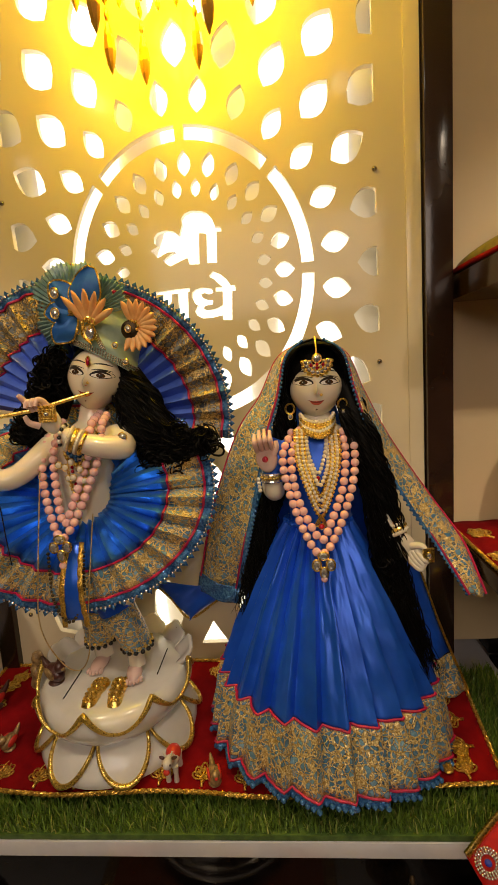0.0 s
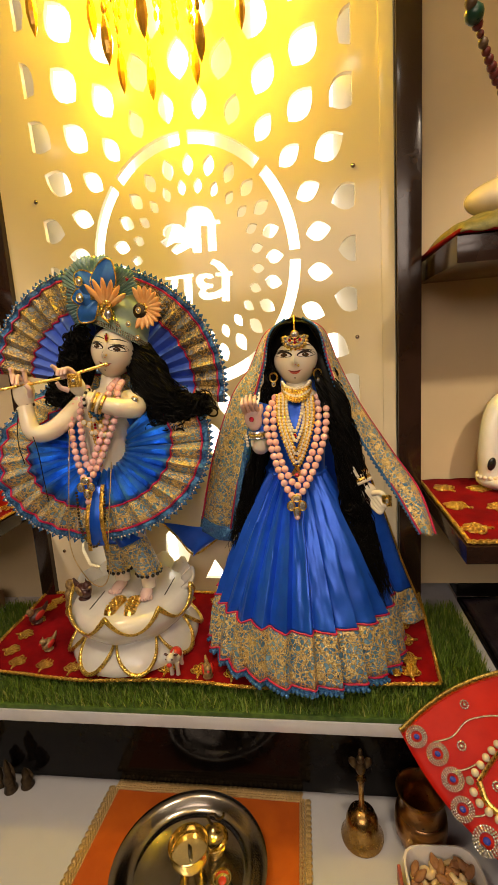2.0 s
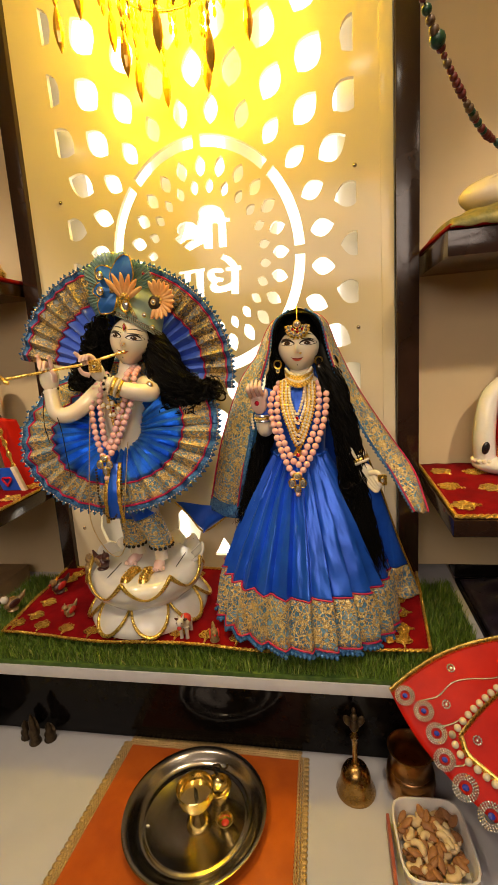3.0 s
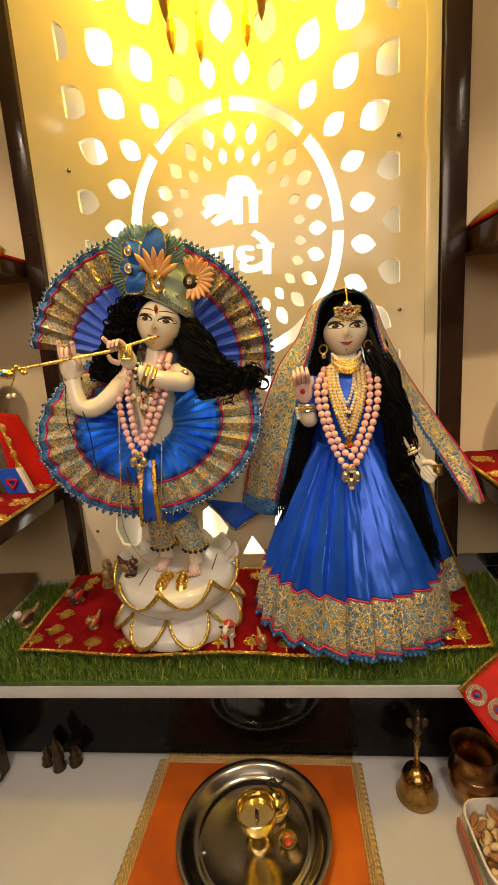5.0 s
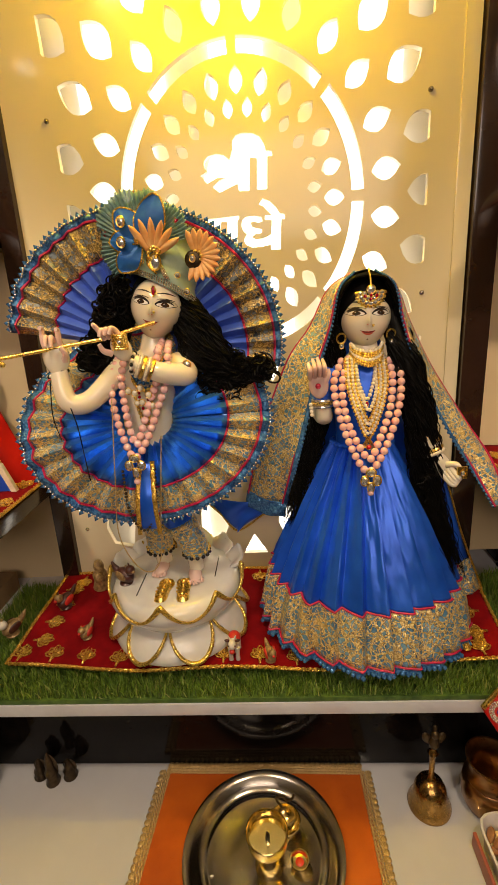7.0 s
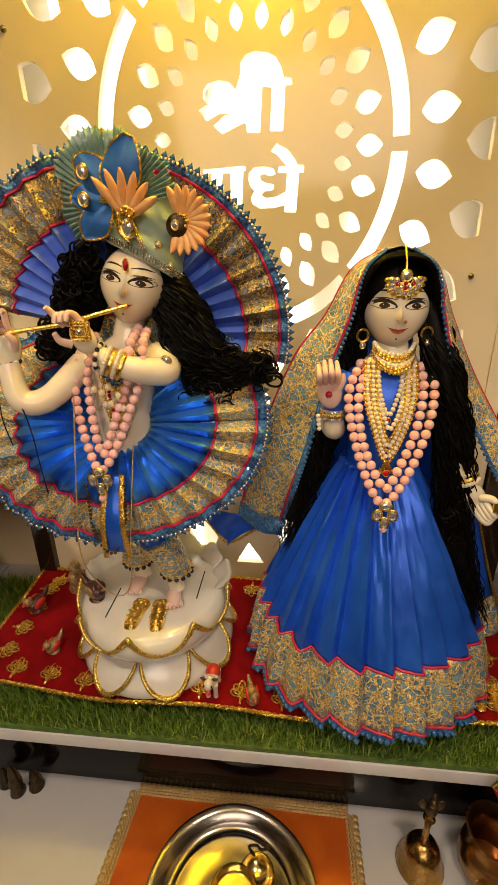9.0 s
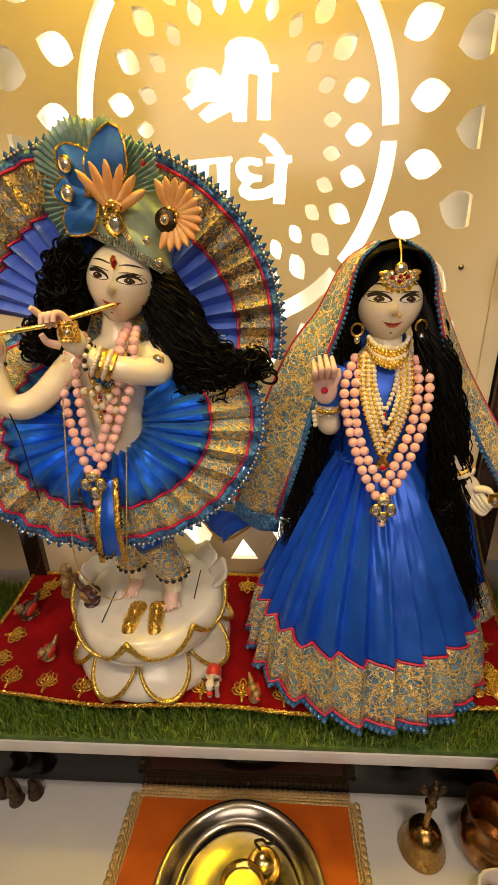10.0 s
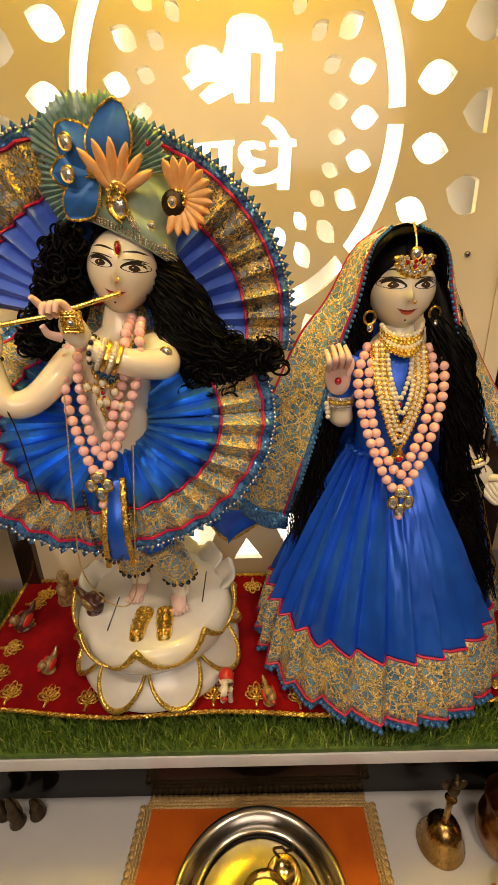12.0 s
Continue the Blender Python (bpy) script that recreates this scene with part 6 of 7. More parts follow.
bird("bird_figurine", czp(-0.078, 0.640), 20, 0.027, "small gold and red clay bird on the carpet", [FIGM, FIGM, FIGR])
bird("bird_figurine", czp(-0.434, 0.700), -15, 0.027, "small gold and red clay bird on the carpet", [FIGM, FIGM, FIGR])
bird("bird_figurine", czp(-0.512, 0.785), -20, 0.035, "dark painted clay bird on the carpet", [FIGD, FIGM, FIGR])
bird("bird_figurine", czp(-0.590, 0.712), -30, 0.036, "mottled painted clay bird at the carpet's corner", [FIGM, FIGW, FIGD])
bird("peacock_figurine", (-0.345, 0.718, TOPZ), 60, 0.036, "dark painted clay peacock on the lotus pedestal", [FIGD, FIGD, FIGM])
bm = bmesh.new()
turned(bm, [(0.018, 0), (0.019, 0.004), (0.014, 0.02), (0.016, 0.035), (0.010, 0.045), (0.012, 0.055), (0.008, 0.066), (0.002, 0.069)], czp(-0.455, 0.845), 20)
ball(bm, Vector(czp(-0.455, 0.845)) + Vector((0, -0.012, 0.03)), (0.010, 0.008, 0.014), n=10)
tagged(part("standing_figurine", bm, FIGM), "brown painted clay figure behind the lotus pedestal", "figurine", "painted figurines on the carpet")
# a white cow with a red cloth
bm = bmesh.new()
cb = Vector(czp(-0.142, 0.652))
ball(bm, cb + Vector((0, 0.004, 0.030)), (0.011, 0.019, 0.012), n=14)
ball(bm, cb + Vector((0, 0.006, 0.033)), (0.0118, 0.014, 0.0115), n=14, mi=1)
for dx, dy in ((-0.006, -0.010), (0.006, -0.010), (-0.006, 0.016), (0.006, 0.016)):
    tube(bm, [cb + Vector((dx, dy, 0.026)), cb + Vector((dx, dy, 0.012)), cb + Vector((dx, dy, 0))], [0.005, 0.0036, 0.0042], 8)
tube(bm, [cb + Vector((0, -0.010, 0.036)), cb + Vector((0, -0.020, 0.046))], [0.008, 0.006], 10)
ball(bm, cb + Vector((0, -0.026, 0.045)), (0.0072, 0.011, 0.0085), (-35, 0, 0), 12)
ball(bm, cb + Vector((0, -0.034, 0.038)), (0.005, 0.004, 0.0045), n=8, mi=1)
for k in (-1, 1):
    ball(bm, cb + Vector((0.009 * k, -0.020, 0.049)), (0.005, 0.002, 0.0028), (0, -20 * k, 0), 8, 2)
    tube(bm, [cb + Vector((0.004 * k, -0.020, 0.052)), cb + Vector((0.007 * k, -0.020, 0.060))], [0.0022, 0.0008], 6)
    ball(bm, cb + Vector((0.0055 * k, -0.032, 0.048)), 0.0016, n=6, mi=2)
tagged(part("cow_figurine", bm, [FIGW, FIGR, FIGD]), "small white clay cow with a red cloth beside the pedestal", "figurine", "painted figurines on the carpet")
# screws in the panel
for x, z in ((0.236, 1.994), (-0.422, 2.003), (0.236, 1.673), (-0.493, 1.206)):
    bm = bmesh.new()
    turned(bm, [(0.0045, 0.0), (0.0042, 0.002), (0.0025, 0.004), (0.001, 0.0044)], (x, PY, z), 16, (90, 0, 0))
    tagged(part("screw_cap", bm, STEEL), "small steel screw cap in the cream panel", "screw", "screw caps of the panel")


# ---- things on the counter ----
CT = 0.8055
cloth = thing("orange_tray_cloth", (-0.105, 0.50, CT), "orange satin tray cloth with braided trim on the counter", "tray cloth")
CQ = [Vector((-0.318, 0.330, 0)), Vector((0.090, 0.360, 0)), Vector((0.084, 0.640, 0)), Vector((-0.296, 0.642, 0))]


def clothp(u, v, z=0.0015):
    p = CQ[0].lerp(CQ[1], u).lerp(CQ[3].lerp(CQ[2], u), v)
    return Vector((p.x, p.y, CT + z + 0.0008 * math.sin(22 * p.x) * math.sin(17 * p.y)))


bm = bmesh.new()
grid(bm, clothp, 40, 30)
part("cloth", bm, ORANGE, cloth, thick=0.001)
for e, q in (("back", [clothp(i / 60, 1) for i in range(61)]), ("side", [clothp(0, i / 60) for i in range(61)]), ("side", [clothp(1, i / 60) for i in range(61)])):
    for k in (-0.005, 0, 0.005):
        bm = bmesh.new()
        o = Vector((0, k, 0.0015)) if e == "back" else Vector((k, 0, 0.0015))
        braid(bm, [a.lerp(b, f) + o for a, b in zip(q, q[1:]) for f in (0, 0.33, 0.66)], 0.0016, 0.004)
        part(e + "_cord", bm, ZARI, cloth, "gold and silver braid")
bm = bmesh.new()
turned(bm, [(0.0052, 0), (0.0058, 0.001), (0.0040, 0.0022), (0.001, 0.0026)], (0, 0, 0), 10)
SCAL = plain_mesh("scallop", bm, ZARI)
for i in range(38):
    piece("scallop", SCAL, Matrix.Translation(clothp((i + 0.5) / 38, 1) + Vector((0, 0.010, 0))), cloth)
for u in (0, 1):
    for i in range(28):
        piece("scallop", SCAL, Matrix.Translation(clothp(u, (i + 0.5) / 28) + Vector((0.010 if u else -0.010, 0, 0))), cloth)

thali = thing("steel_plate", (-0.103, 0.495, CT + 0.003), "round polished steel plate on the orange cloth", "plate")
bm = bmesh.new()
turned(bm, [(0.100, 0.0), (0.104, 0.0008), (0.112, 0.006), (0.119, 0.014), (0.127, 0.0185), (0.131, 0.0195), (0.1325, 0.0185), (0.132, 0.0215), (0.128, 0.0222), (0.1185, 0.0175), (0.111, 0.0095), (0.1045, 0.0042), (0.097, 0.0032), (0.095, 0.0044), (0.091, 0.0044), (0.089, 0.0032), (0.050, 0.0030)], (-0.103, 0.495, CT + 0.003), 96)
part("plate", bm, STEEL, thali)
TZ = CT + 0.0066
diya = thing("brass_goblet_lamp", (-0.094, 0.485, TZ), "polished brass goblet lamp with wick standing in the plate", "lamp")
bm = bmesh.new()
turned(bm, [(0.021, 0.0), (0.023, 0.002), (0.020, 0.010), (0.013, 0.020), (0.007, 0.027), (0.006, 0.030), (0.012, 0.034), (0.024, 0.044), (0.031, 0.056), (0.033, 0.067), (0.0315, 0.076), (0.0335, 0.079), (0.0325, 0.080), (0.030, 0.076), (0.0313, 0.067), (0.029, 0.062), (0.010, 0.061)], (-0.094, 0.485, TZ), 56)
part("goblet", bm, BRASSP, diya)
bm = bmesh.new()
tube(bm, [(-0.094, 0.485, TZ + 0.058), (-0.093, 0.485, TZ + 0.070), (-0.094, 0.484, TZ + 0.078)], [0.004, 0.0035, 0.0012], 8)
part("wick", bm, BLACKB, diya, "burnt black wick")
oval = thing("brass_oval_holder", (-0.066, 0.530, TZ), "oval brass holder with black handle behind the lamp", "holder")
bm = bmesh.new()
turned(bm, [(0.012, 0.0), (0.015, 0.002), (0.018, 0.012), (0.024, 0.028), (0.026, 0.036), (0.0245, 0.037), (0.021, 0.028), (0.008, 0.020)], (-0.066, 0.528, TZ), 36)
part("bowl", bm, BRASSP, oval)
bm = bmesh.new()
tube(bm, curve_pts([(-0.072, 0.548, TZ + 0.036), (-0.080, 0.552, TZ + 0.050), (-0.068, 0.552, TZ + 0.056), (-0.062, 0.552, TZ + 0.046), (-0.052, 0.550, TZ + 0.054), (-0.050, 0.550, TZ + 0.062)], 30), 0.0022, 6)
part("curled_handle", bm, BRONZE, oval, "dark curled metal handle")
cup = thing("small_brass_cup", (-0.045, 0.486, TZ), "tiny brass cup with red powder in the plate", "cup")
bm = bmesh.new()
turned(bm, [(0.009, 0), (0.012, 0.003), (0.0145, 0.010), (0.0152, 0.0115), (0.0135, 0.0115), (0.011, 0.006), (0.002, 0.005)], (-0.045, 0.486, TZ), 28)
part("cup", bm, BRASSP, cup)
bm = bmesh.new()
ball(bm, (-0.045, 0.486, TZ + 0.0055), (0.007, 0.007, 0.002), n=10)
part("powder", bm, FIGR, cup)
rice = thing("rice_grain", (-0.185, 0.47, TZ), "single white rice grain in the plate", "grain")
bm = bmesh.new()
ball(bm, (-0.186, 0.468, TZ + 0.001), (0.0035, 0.0018, 0.0015), n=8)
part("grain", bm, FIGW, rice)

bell = thing("brass_hand_bell", (0.190, 0.582, CT), "aged brass hand bell with a figured handle", "bell")
bm = bmesh.new()
turned(bm, [(0.030, 0.002), (0.0365, 0.0), (0.0370, 0.004), (0.033, 0.012), (0.029, 0.026), (0.027, 0.040), (0.022, 0.052), (0.012, 0.059), (0.006, 0.062)], (0.190, 0.582, CT), 44)
part("bell_body", bm, BRASS, bell)
bm = bmesh.new()
turned(bm, [(0.006, 0.060), (0.008, 0.064), (0.005, 0.068), (0.0045, 0.10), (0.006, 0.118), (0.009, 0.124), (0.005, 0.130), (0.004, 0.136)], (0.190, 0.582, CT), 20)
part("handle", bm, BRASS, bell)
bm = bmesh.new()
ball(bm, (0.190, 0.580, CT + 0.148), (0.009, 0.007, 0.014), n=12)
ball(bm, (0.190, 0.578, CT + 0.168), (0.007, 0.007, 0.008), n=12)
for k in (-1, 1):
    ball(bm, (0.190 + 0.011 * k, 0.583, CT + 0.155), (0.008, 0.003, 0.013), (0, 25 * k, 0), 10)
ball(bm, (0.190, 0.580, CT + 0.180), (0.004, 0.004, 0.007), n=8)
part("handle_figure", bm, BRONZE, bell, "dark cast figure on the handle")

pot = thing("copper_pot", (0.290, 0.585, CT), "aged copper water pot with wide mouth", "pot")
bm = bmesh.new()
turned(bm, [(0.030, 0.0), (0.036, 0.002), (0.042, 0.018), (0.044, 0.040), (0.042, 0.058), (0.0385, 0.062), (0.040, 0.066), (0.0375, 0.070), (0.034, 0.080), (0.034, 0.090), (0.040, 0.103), (0.0415, 0.106), (0.039, 0.106), (0.032, 0.092), (0.031, 0.080), (0.036, 0.066), (0.040, 0.040), (0.036, 0.010), (0.01, 0.006)], (0.290, 0.585, CT), 56)
part("pot_body", bm, COPPER, pot)

BOXW = mk("white_plastic", (0.70, 0.67, 0.64), (0.78, 0.75, 0.72), 0.3, 0, 20, 200, 0.03, 0.2, sss=0.1)
LIDR = mk("dull_red_plastic", (0.30, 0.07, 0.05), (0.38, 0.10, 0.07), 0.4, 0, 20, 200, 0.05)
box = thing("nut_box", (0.307, 0.475, CT), "square white plastic box full of cashews and almonds", "box")
BM = Matrix.Translation((0.307, 0.474, CT + 0.002)) @ Matrix.Rotation(radians(3), 4, "Z")


def rsq(h, k, z, n=40):
    out = []
    for i in range(n):
        a = 6.2832 * i / n
        c, s = math.cos(a), math.sin(a)
        q = (abs(c) ** 5 + abs(s) ** 5) ** (-0.2)
        out.append(BM @ Vector((h * c * q, k * s * q, z)))
    return out


bm = bmesh.new()
rows = [[bm.verts.new(p) for p in rsq(h, k, z)] for h, k, z in ((0.048, 0.055, 0.0), (0.052, 0.059, 0.004), (0.056, 0.064, 0.040), (0.059, 0.067, 0.041), (0.059, 0.067, 0.045), (0.056, 0.064, 0.046), (0.054, 0.062, 0.042), (0.050, 0.057, 0.006))]
for p, q in zip(rows, rows[1:]):
    for i in range(40):
        bm.faces.new((p[i], p[(i + 1) % 40], q[(i + 1) % 40], q[i]))
bm.faces.new(rows[0][::-1]), bm.faces.new(rows[-1])
part("tub", bm, BOXW, box)
lid = thing("red_box_lid", (0.232, 0.46, CT), "dull red plastic lid leaning by the nut box", "lid")
bm = bmesh.new()
slab(bm, (0.238, 0.40, CT), (0.2435, 0.52, CT + 0.030), 0.002)
part("lid", bm, LIDR, lid)
CASH = mk("cashew_nut", (0.62, 0.45, 0.24), (0.76, 0.60, 0.36), 0.4, 0, 90, 300, 0.2, sss=0.1)
ALM = mk("almond_skin", (0.24, 0.10, 0.035), (0.38, 0.18, 0.07), 0.5, 0, 140, 500, 0.6)
bm = bmesh.new()
tube(bm, curve_pts([(-0.011, 0.004, 0), (-0.006, -0.004, 0), (0.004, -0.005, 0), (0.011, 0.003, 0)], 14), [0.003, 0.0050, 0.0058, 0.0060, 0.0060, 0.0060, 0.0058, 0.0056, 0.0056, 0.0054, 0.0052, 0.005, 0.0042, 0.0022], 10)
NUTC = plain_mesh("cashew", bm, CASH)
bm = bmesh.new()
ball(bm, (0, 0, 0), (0.0125, 0.0068, 0.0042), n=12)
for v in bm.verts:
    v.co.y *= 1 - 0.35 * max(0, v.co.x / 0.0125)
NUTA = plain_mesh("almond", bm, ALM)
rnd = random.Random(5)
for layer in range(3):
    for i in range(40):
        p = BM @ Vector((rnd.uniform(-0.043, 0.043), rnd.uniform(-0.051, 0.051), 0.019 + 0.009 * layer))
        c = rnd.random() < 0.36
        piece("cashew" if c else "almond", NUTC if c else NUTA, Matrix.Translation(p) @ Euler((rnd.uniform(-0.5, 0.5), rnd.uniform(-0.5, 0.5), rnd.uniform(0, 6.28))).to_matrix().to_4x4() @ Matrix.Scale(1.02, 4), box)

tri = thing("bronze_trio", (-0.520, 0.632, CT), "three small dark bronze figures on one base", "figurine")
for dx, s in ((-0.030, 0.8), (0.0, 1.35), (0.030, 0.8)):
    bm = bmesh.new()
    c = Vector((-0.520 + dx, 0.632 - (0.012 if dx == 0 else 0), CT))
    turned(bm, [(0.013, 0), (0.014, 0.003), (0.010, 0.012 * s), (0.012, 0.022 * s), (0.007, 0.032 * s), (0.008, 0.040 * s), (0.002, 0.056 * s)], c, 14)
    ball(bm, c + Vector((0, 0.004, 0.028 * s)), (0.014, 0.003, 0.022 * s), n=10)
    part("figure", bm, BRONZE, tri)

# a dark framed piece at the counter's west end
FR = thing("gilt_framed_stand", (-0.665, 0.60, CT), "dark stand with carved gilt edge on the counter", "stand")
bm = bmesh.new()
slab(bm, (-0.74, 0.585, CT), (-0.628, 0.62, CT + 0.20), 0.006)
part("stand_body", bm, BRONZE, FR)
bm = bmesh.new()
tube(bm, curve_pts([(-0.630, 0.580, CT + 0.02), (-0.624, 0.578, CT + 0.08), (-0.632, 0.578, CT + 0.13), (-0.66, 0.578, CT + 0.19)], 40), 0.008, 8)
part("carved_edge", bm, GILT, FR)


# ---- the red draped dress on its stand ----
DA, DU, DV = Vector((0.253, 0.563, 1.047)), Vector((0.175, 0.056, 0.048)), Vector((0.114, -0.125, -0.097))
DN = DU.cross(DV).normalized()
if DN.z < 0:
    DN = -DN


def dp(u, v, lift=0.0):
    return DA + DU * u + DV * v + DN * (lift + 0.010 * math.sin(3.1 * min(u, 1.6)) * math.sin(2.6 * min(v, 1.2)))


red = thing("red_embroidered_dress", (0.42, 0.50, CT), "red satin dress with gold edging, pearls and peacock-eye stones", "dress")


def dress_sheet(u, v):
    # the free edge runs from the tip along the medallions
    e = 0.04 - 0.06 * math.sin(math.pi * min(v / 0.9, 1)) if v < 0.9 else 0.04 + 0.3 * (v - 0.9)
    top = -0.11 * math.sin(math.pi * min(u / 1.4, 1)) if u < 1.4 else 0.0
    uu = e * (1 - u / 2.6) - 0.04 + u
    return dp(uu, top * (1 - v) + v)


bm = bmesh.new()
grid(bm, lambda a, b: dress_sheet(a * 2.6, b * 1.35), 50, 40)
part("satin", bm, REDS, red, thick=0.004)
bm = bmesh.new()
slab(bm, (0.48, 0.44, CT), (0.66, 0.60, 0.985), 0.02)
part("stand", bm, BROWN, red)
bm = bmesh.new()
tube(bm, [dress_sheet(2.6 * i / 60, 0) + DN * 0.003 for i in range(61)], 0.0060, 8, flat=0.7)
part("gold_edging", bm, GOLDP, red)
EYE_D = mk("blue_stone", (0.02, 0.03, 0.35), (0.06, 0.08, 0.6), 0.08, 0.1, 90, 200, 0, 0.8)
DM = Matrix((DU.normalized(), (DN.cross(DU)).normalized(), DN)).transposed()


def medallion(u, v, r):
    c = dp(u, v, 0.006)
    bm = bmesh.new()
    for k, q in ((1.0, 26), (0.80, 22), (0.62, 18)):
        for i in range(q):
            a = 6.2832 * i / q
            ball(bm, c + DM @ Vector((r * k * math.cos(a), r * k * 0.92 * math.sin(a), 0)), r * 0.105, n=6)
    md = part("medallion", bm, DIAMOND, red, "peacock-eye ring of clear stones")
    bm = bmesh.new()
    ball(bm, c, (r * 0.30, r * 0.30, r * 0.22), n=12)
    part("blue_stone", bm, EYE_D, md)


for u, v, r in ((0.08, 0.08, 0.0155), (0.13, 0.24, 0.0155), (0.10, 0.42, 0.0155), (0.02, 0.60, 0.0155), (0.02, 0.81, 0.018), (0.05, 1.02, 0.018), (0.10, 1.22, 0.018)):
    medallion(u, v, r)
PBIG = bead_mesh("pearl_bead", 0.0058, PEARL, 12)
for arm in ([(0.20, 0.47), (0.36, 0.41), (0.55, 0.35), (0.85, 0.28), (1.2, 0.22)], [(0.20, 0.47), (0.15, 0.60), (0.19, 0.75), (0.24, 0.90), (0.30, 1.1)]):
    strand([dp(u, v, 0.006) for u, v in arm], PBIG, 0.0135, red, "pearl_bead")
    bm = bmesh.new()
    tube(bm, [dp(u + 0.05, v + 0.03, 0.003) for u, v in [(p.x, p.y) for p in curve_pts([(a, b, 0) for a, b in arm], 40)]], 0.0055, 8, flat=0.5)
    part("gold_band", bm, GOLDP, red, "crumpled gold ribbon")
for ch in ([(0.16, 0.16), (0.32, 0.18), (0.50, 0.13), (0.65, 0.15), (0.87, 0.22), (1.2, 0.2)], [(0.14, 0.38), (0.24, 0.40), (0.33, 0.40)], [(0.05, 0.66), (0.12, 0.68), (0.18, 0.66)]):
    bm = bmesh.new()
    tube(bm, [p for p in curve_pts([dp(u, v, 0.003) for u, v in ch], 60)], 0.0014, 6)
    part("stone_chain", bm, CHAIN, red)
for u, v in ((0.59, 0.02), (0.33, 0.26), (0.34, 0.57), (0.75, 0.45)):
    bm = bmesh.new()
    c = dp(u, v, 0.004)
    for i in range(10):
        ball(bm, c + DM @ Vector((0.0058 * math.cos(0.628 * i), 0.0058 * math.sin(0.628 * i), 0)), 0.0019, n=6)
    ball(bm, c, 0.0030, n=8)
    part("stone_flower", bm, DIAMOND, red)


# ---- chandelier over the panel ----
chand = thing("amber_chandelier", (-0.09, 0.77, 2.40), "amber crystal chandelier hanging before the panel", "chandelier")
bm = bmesh.new()
turned(bm, [(0.0006, -0.030), (0.0042, -0.018), (0.0062, -0.004), (0.0052, 0.012), (0.0022, 0.026), (0.0008, 0.030)], (0, 0, 0), 8)
bmesh.ops.scale(bm, vec=(1.45, 1.45, 1.15), verts=bm.verts)
DROP = plain_mesh("crystal_drop", bm, CRYSTAL, False)
bm = bmesh.new()
turned(bm, [(0.0005, -0.010), (0.0035, -0.004), (0.004, 0.0), (0.0025, 0.006), (0.0005, 0.010)], (0, 0, 0), 8)
SMALL = plain_mesh("crystal_bead", bm, CRYSTAL, False)
DROPS = [(-0.160, 0.790, 2.150), (-0.118, 0.820, 2.148), (-0.036, 0.820, 2.160), (-0.150, 0.706, 2.148), (-0.007, 0.722, 2.140), (-0.085, 0.690, 2.165), (-0.262, 0.70, 2.20), (-0.215, 0.69, 2.235), (0.05, 0.80, 2.22), (0.06, 0.72, 2.24), (-0.21, 0.81, 2.25)]
for x, y, z in DROPS:
    piece("crystal_drop", DROP, Matrix.Translation((x, y, z)), chand, "long faceted amber drop")
    for k in range(3):
        piece("crystal_bead", SMALL, Matrix.Translation((x, y, z + 0.042 + 0.022 * k)), chand)
for r, z, n in ((0.115, 2.31, 22), (0.075, 2.27, 16), (0.15, 2.36, 26)):
    bm = bmesh.new()
    tube(bm, [(-0.09 + r * math.cos(6.2832 * i / 40), 0.765 + r * 0.72 * math.sin(6.2832 * i / 40), z) for i in range(41)], 0.003, 8)
    part("ring", bm, GOLDP, chand)
    for i in range(n):
        a = 6.2832 * i / n
        for k in range(3):
            piece("crystal_bead", SMALL, Matrix.Translation((-0.09 + r * math.cos(a), 0.765 + r * 0.72 * math.sin(a), z - 0.012 - 0.02 * k)), chand)
bm = bmesh.new()
tube(bm, [(-0.09, 0.765, 2.36), (-0.09, 0.765, 2.598)], 0.004, 8)
for k in range(3):
    a = 2.094 * k
    tube(bm, [(-0.09, 0.765, 2.44), (-0.09 + 0.15 * math.cos(a), 0.765 + 0.108 * math.sin(a), 2.36)], 0.002, 6)
    tube(bm, [(-0.09, 0.765, 2.38), (-0.09 + 0.115 * math.cos(a), 0.765 + 0.083 * math.sin(a), 2.31)], 0.002, 6)
    tube(bm, [(-0.09, 0.765, 2.36), (-0.09 + 0.075 * math.cos(a), 0.765 + 0.054 * math.sin(a), 2.27)], 0.002, 6)
part("stem", bm, GOLDP, chand)


# ---- ceiling downlights ----
SPOTM = mk("lit_downlight_glass", (1.0, 0.90, 0.75), (1.0, 0.92, 0.80), 0.4, 0, 5, 80, 0, emit=9.0)
for x, y, aim, watts, cone in DOWNLIGHTS:
    dl = thing("ceiling_downlight", (x, y, 2.6), "small round lit ceiling downlight with white ring", "downlight", "ceiling downlights")
    bm = bmesh.new()
    turned(bm, [(0.040, -0.004), (0.050, -0.006), (0.054, -0.002), (0.054, 0.0)], (x, y, 2.5995), 32)
    part("ring", bm, WHITE, dl)
    bm = bmesh.new()
    turned(bm, [(0.038, -0.0065), (0.038, -0.0045)], (x, y, 2.5995), 32)
    part("lit_glass", bm, SPOTM, dl)


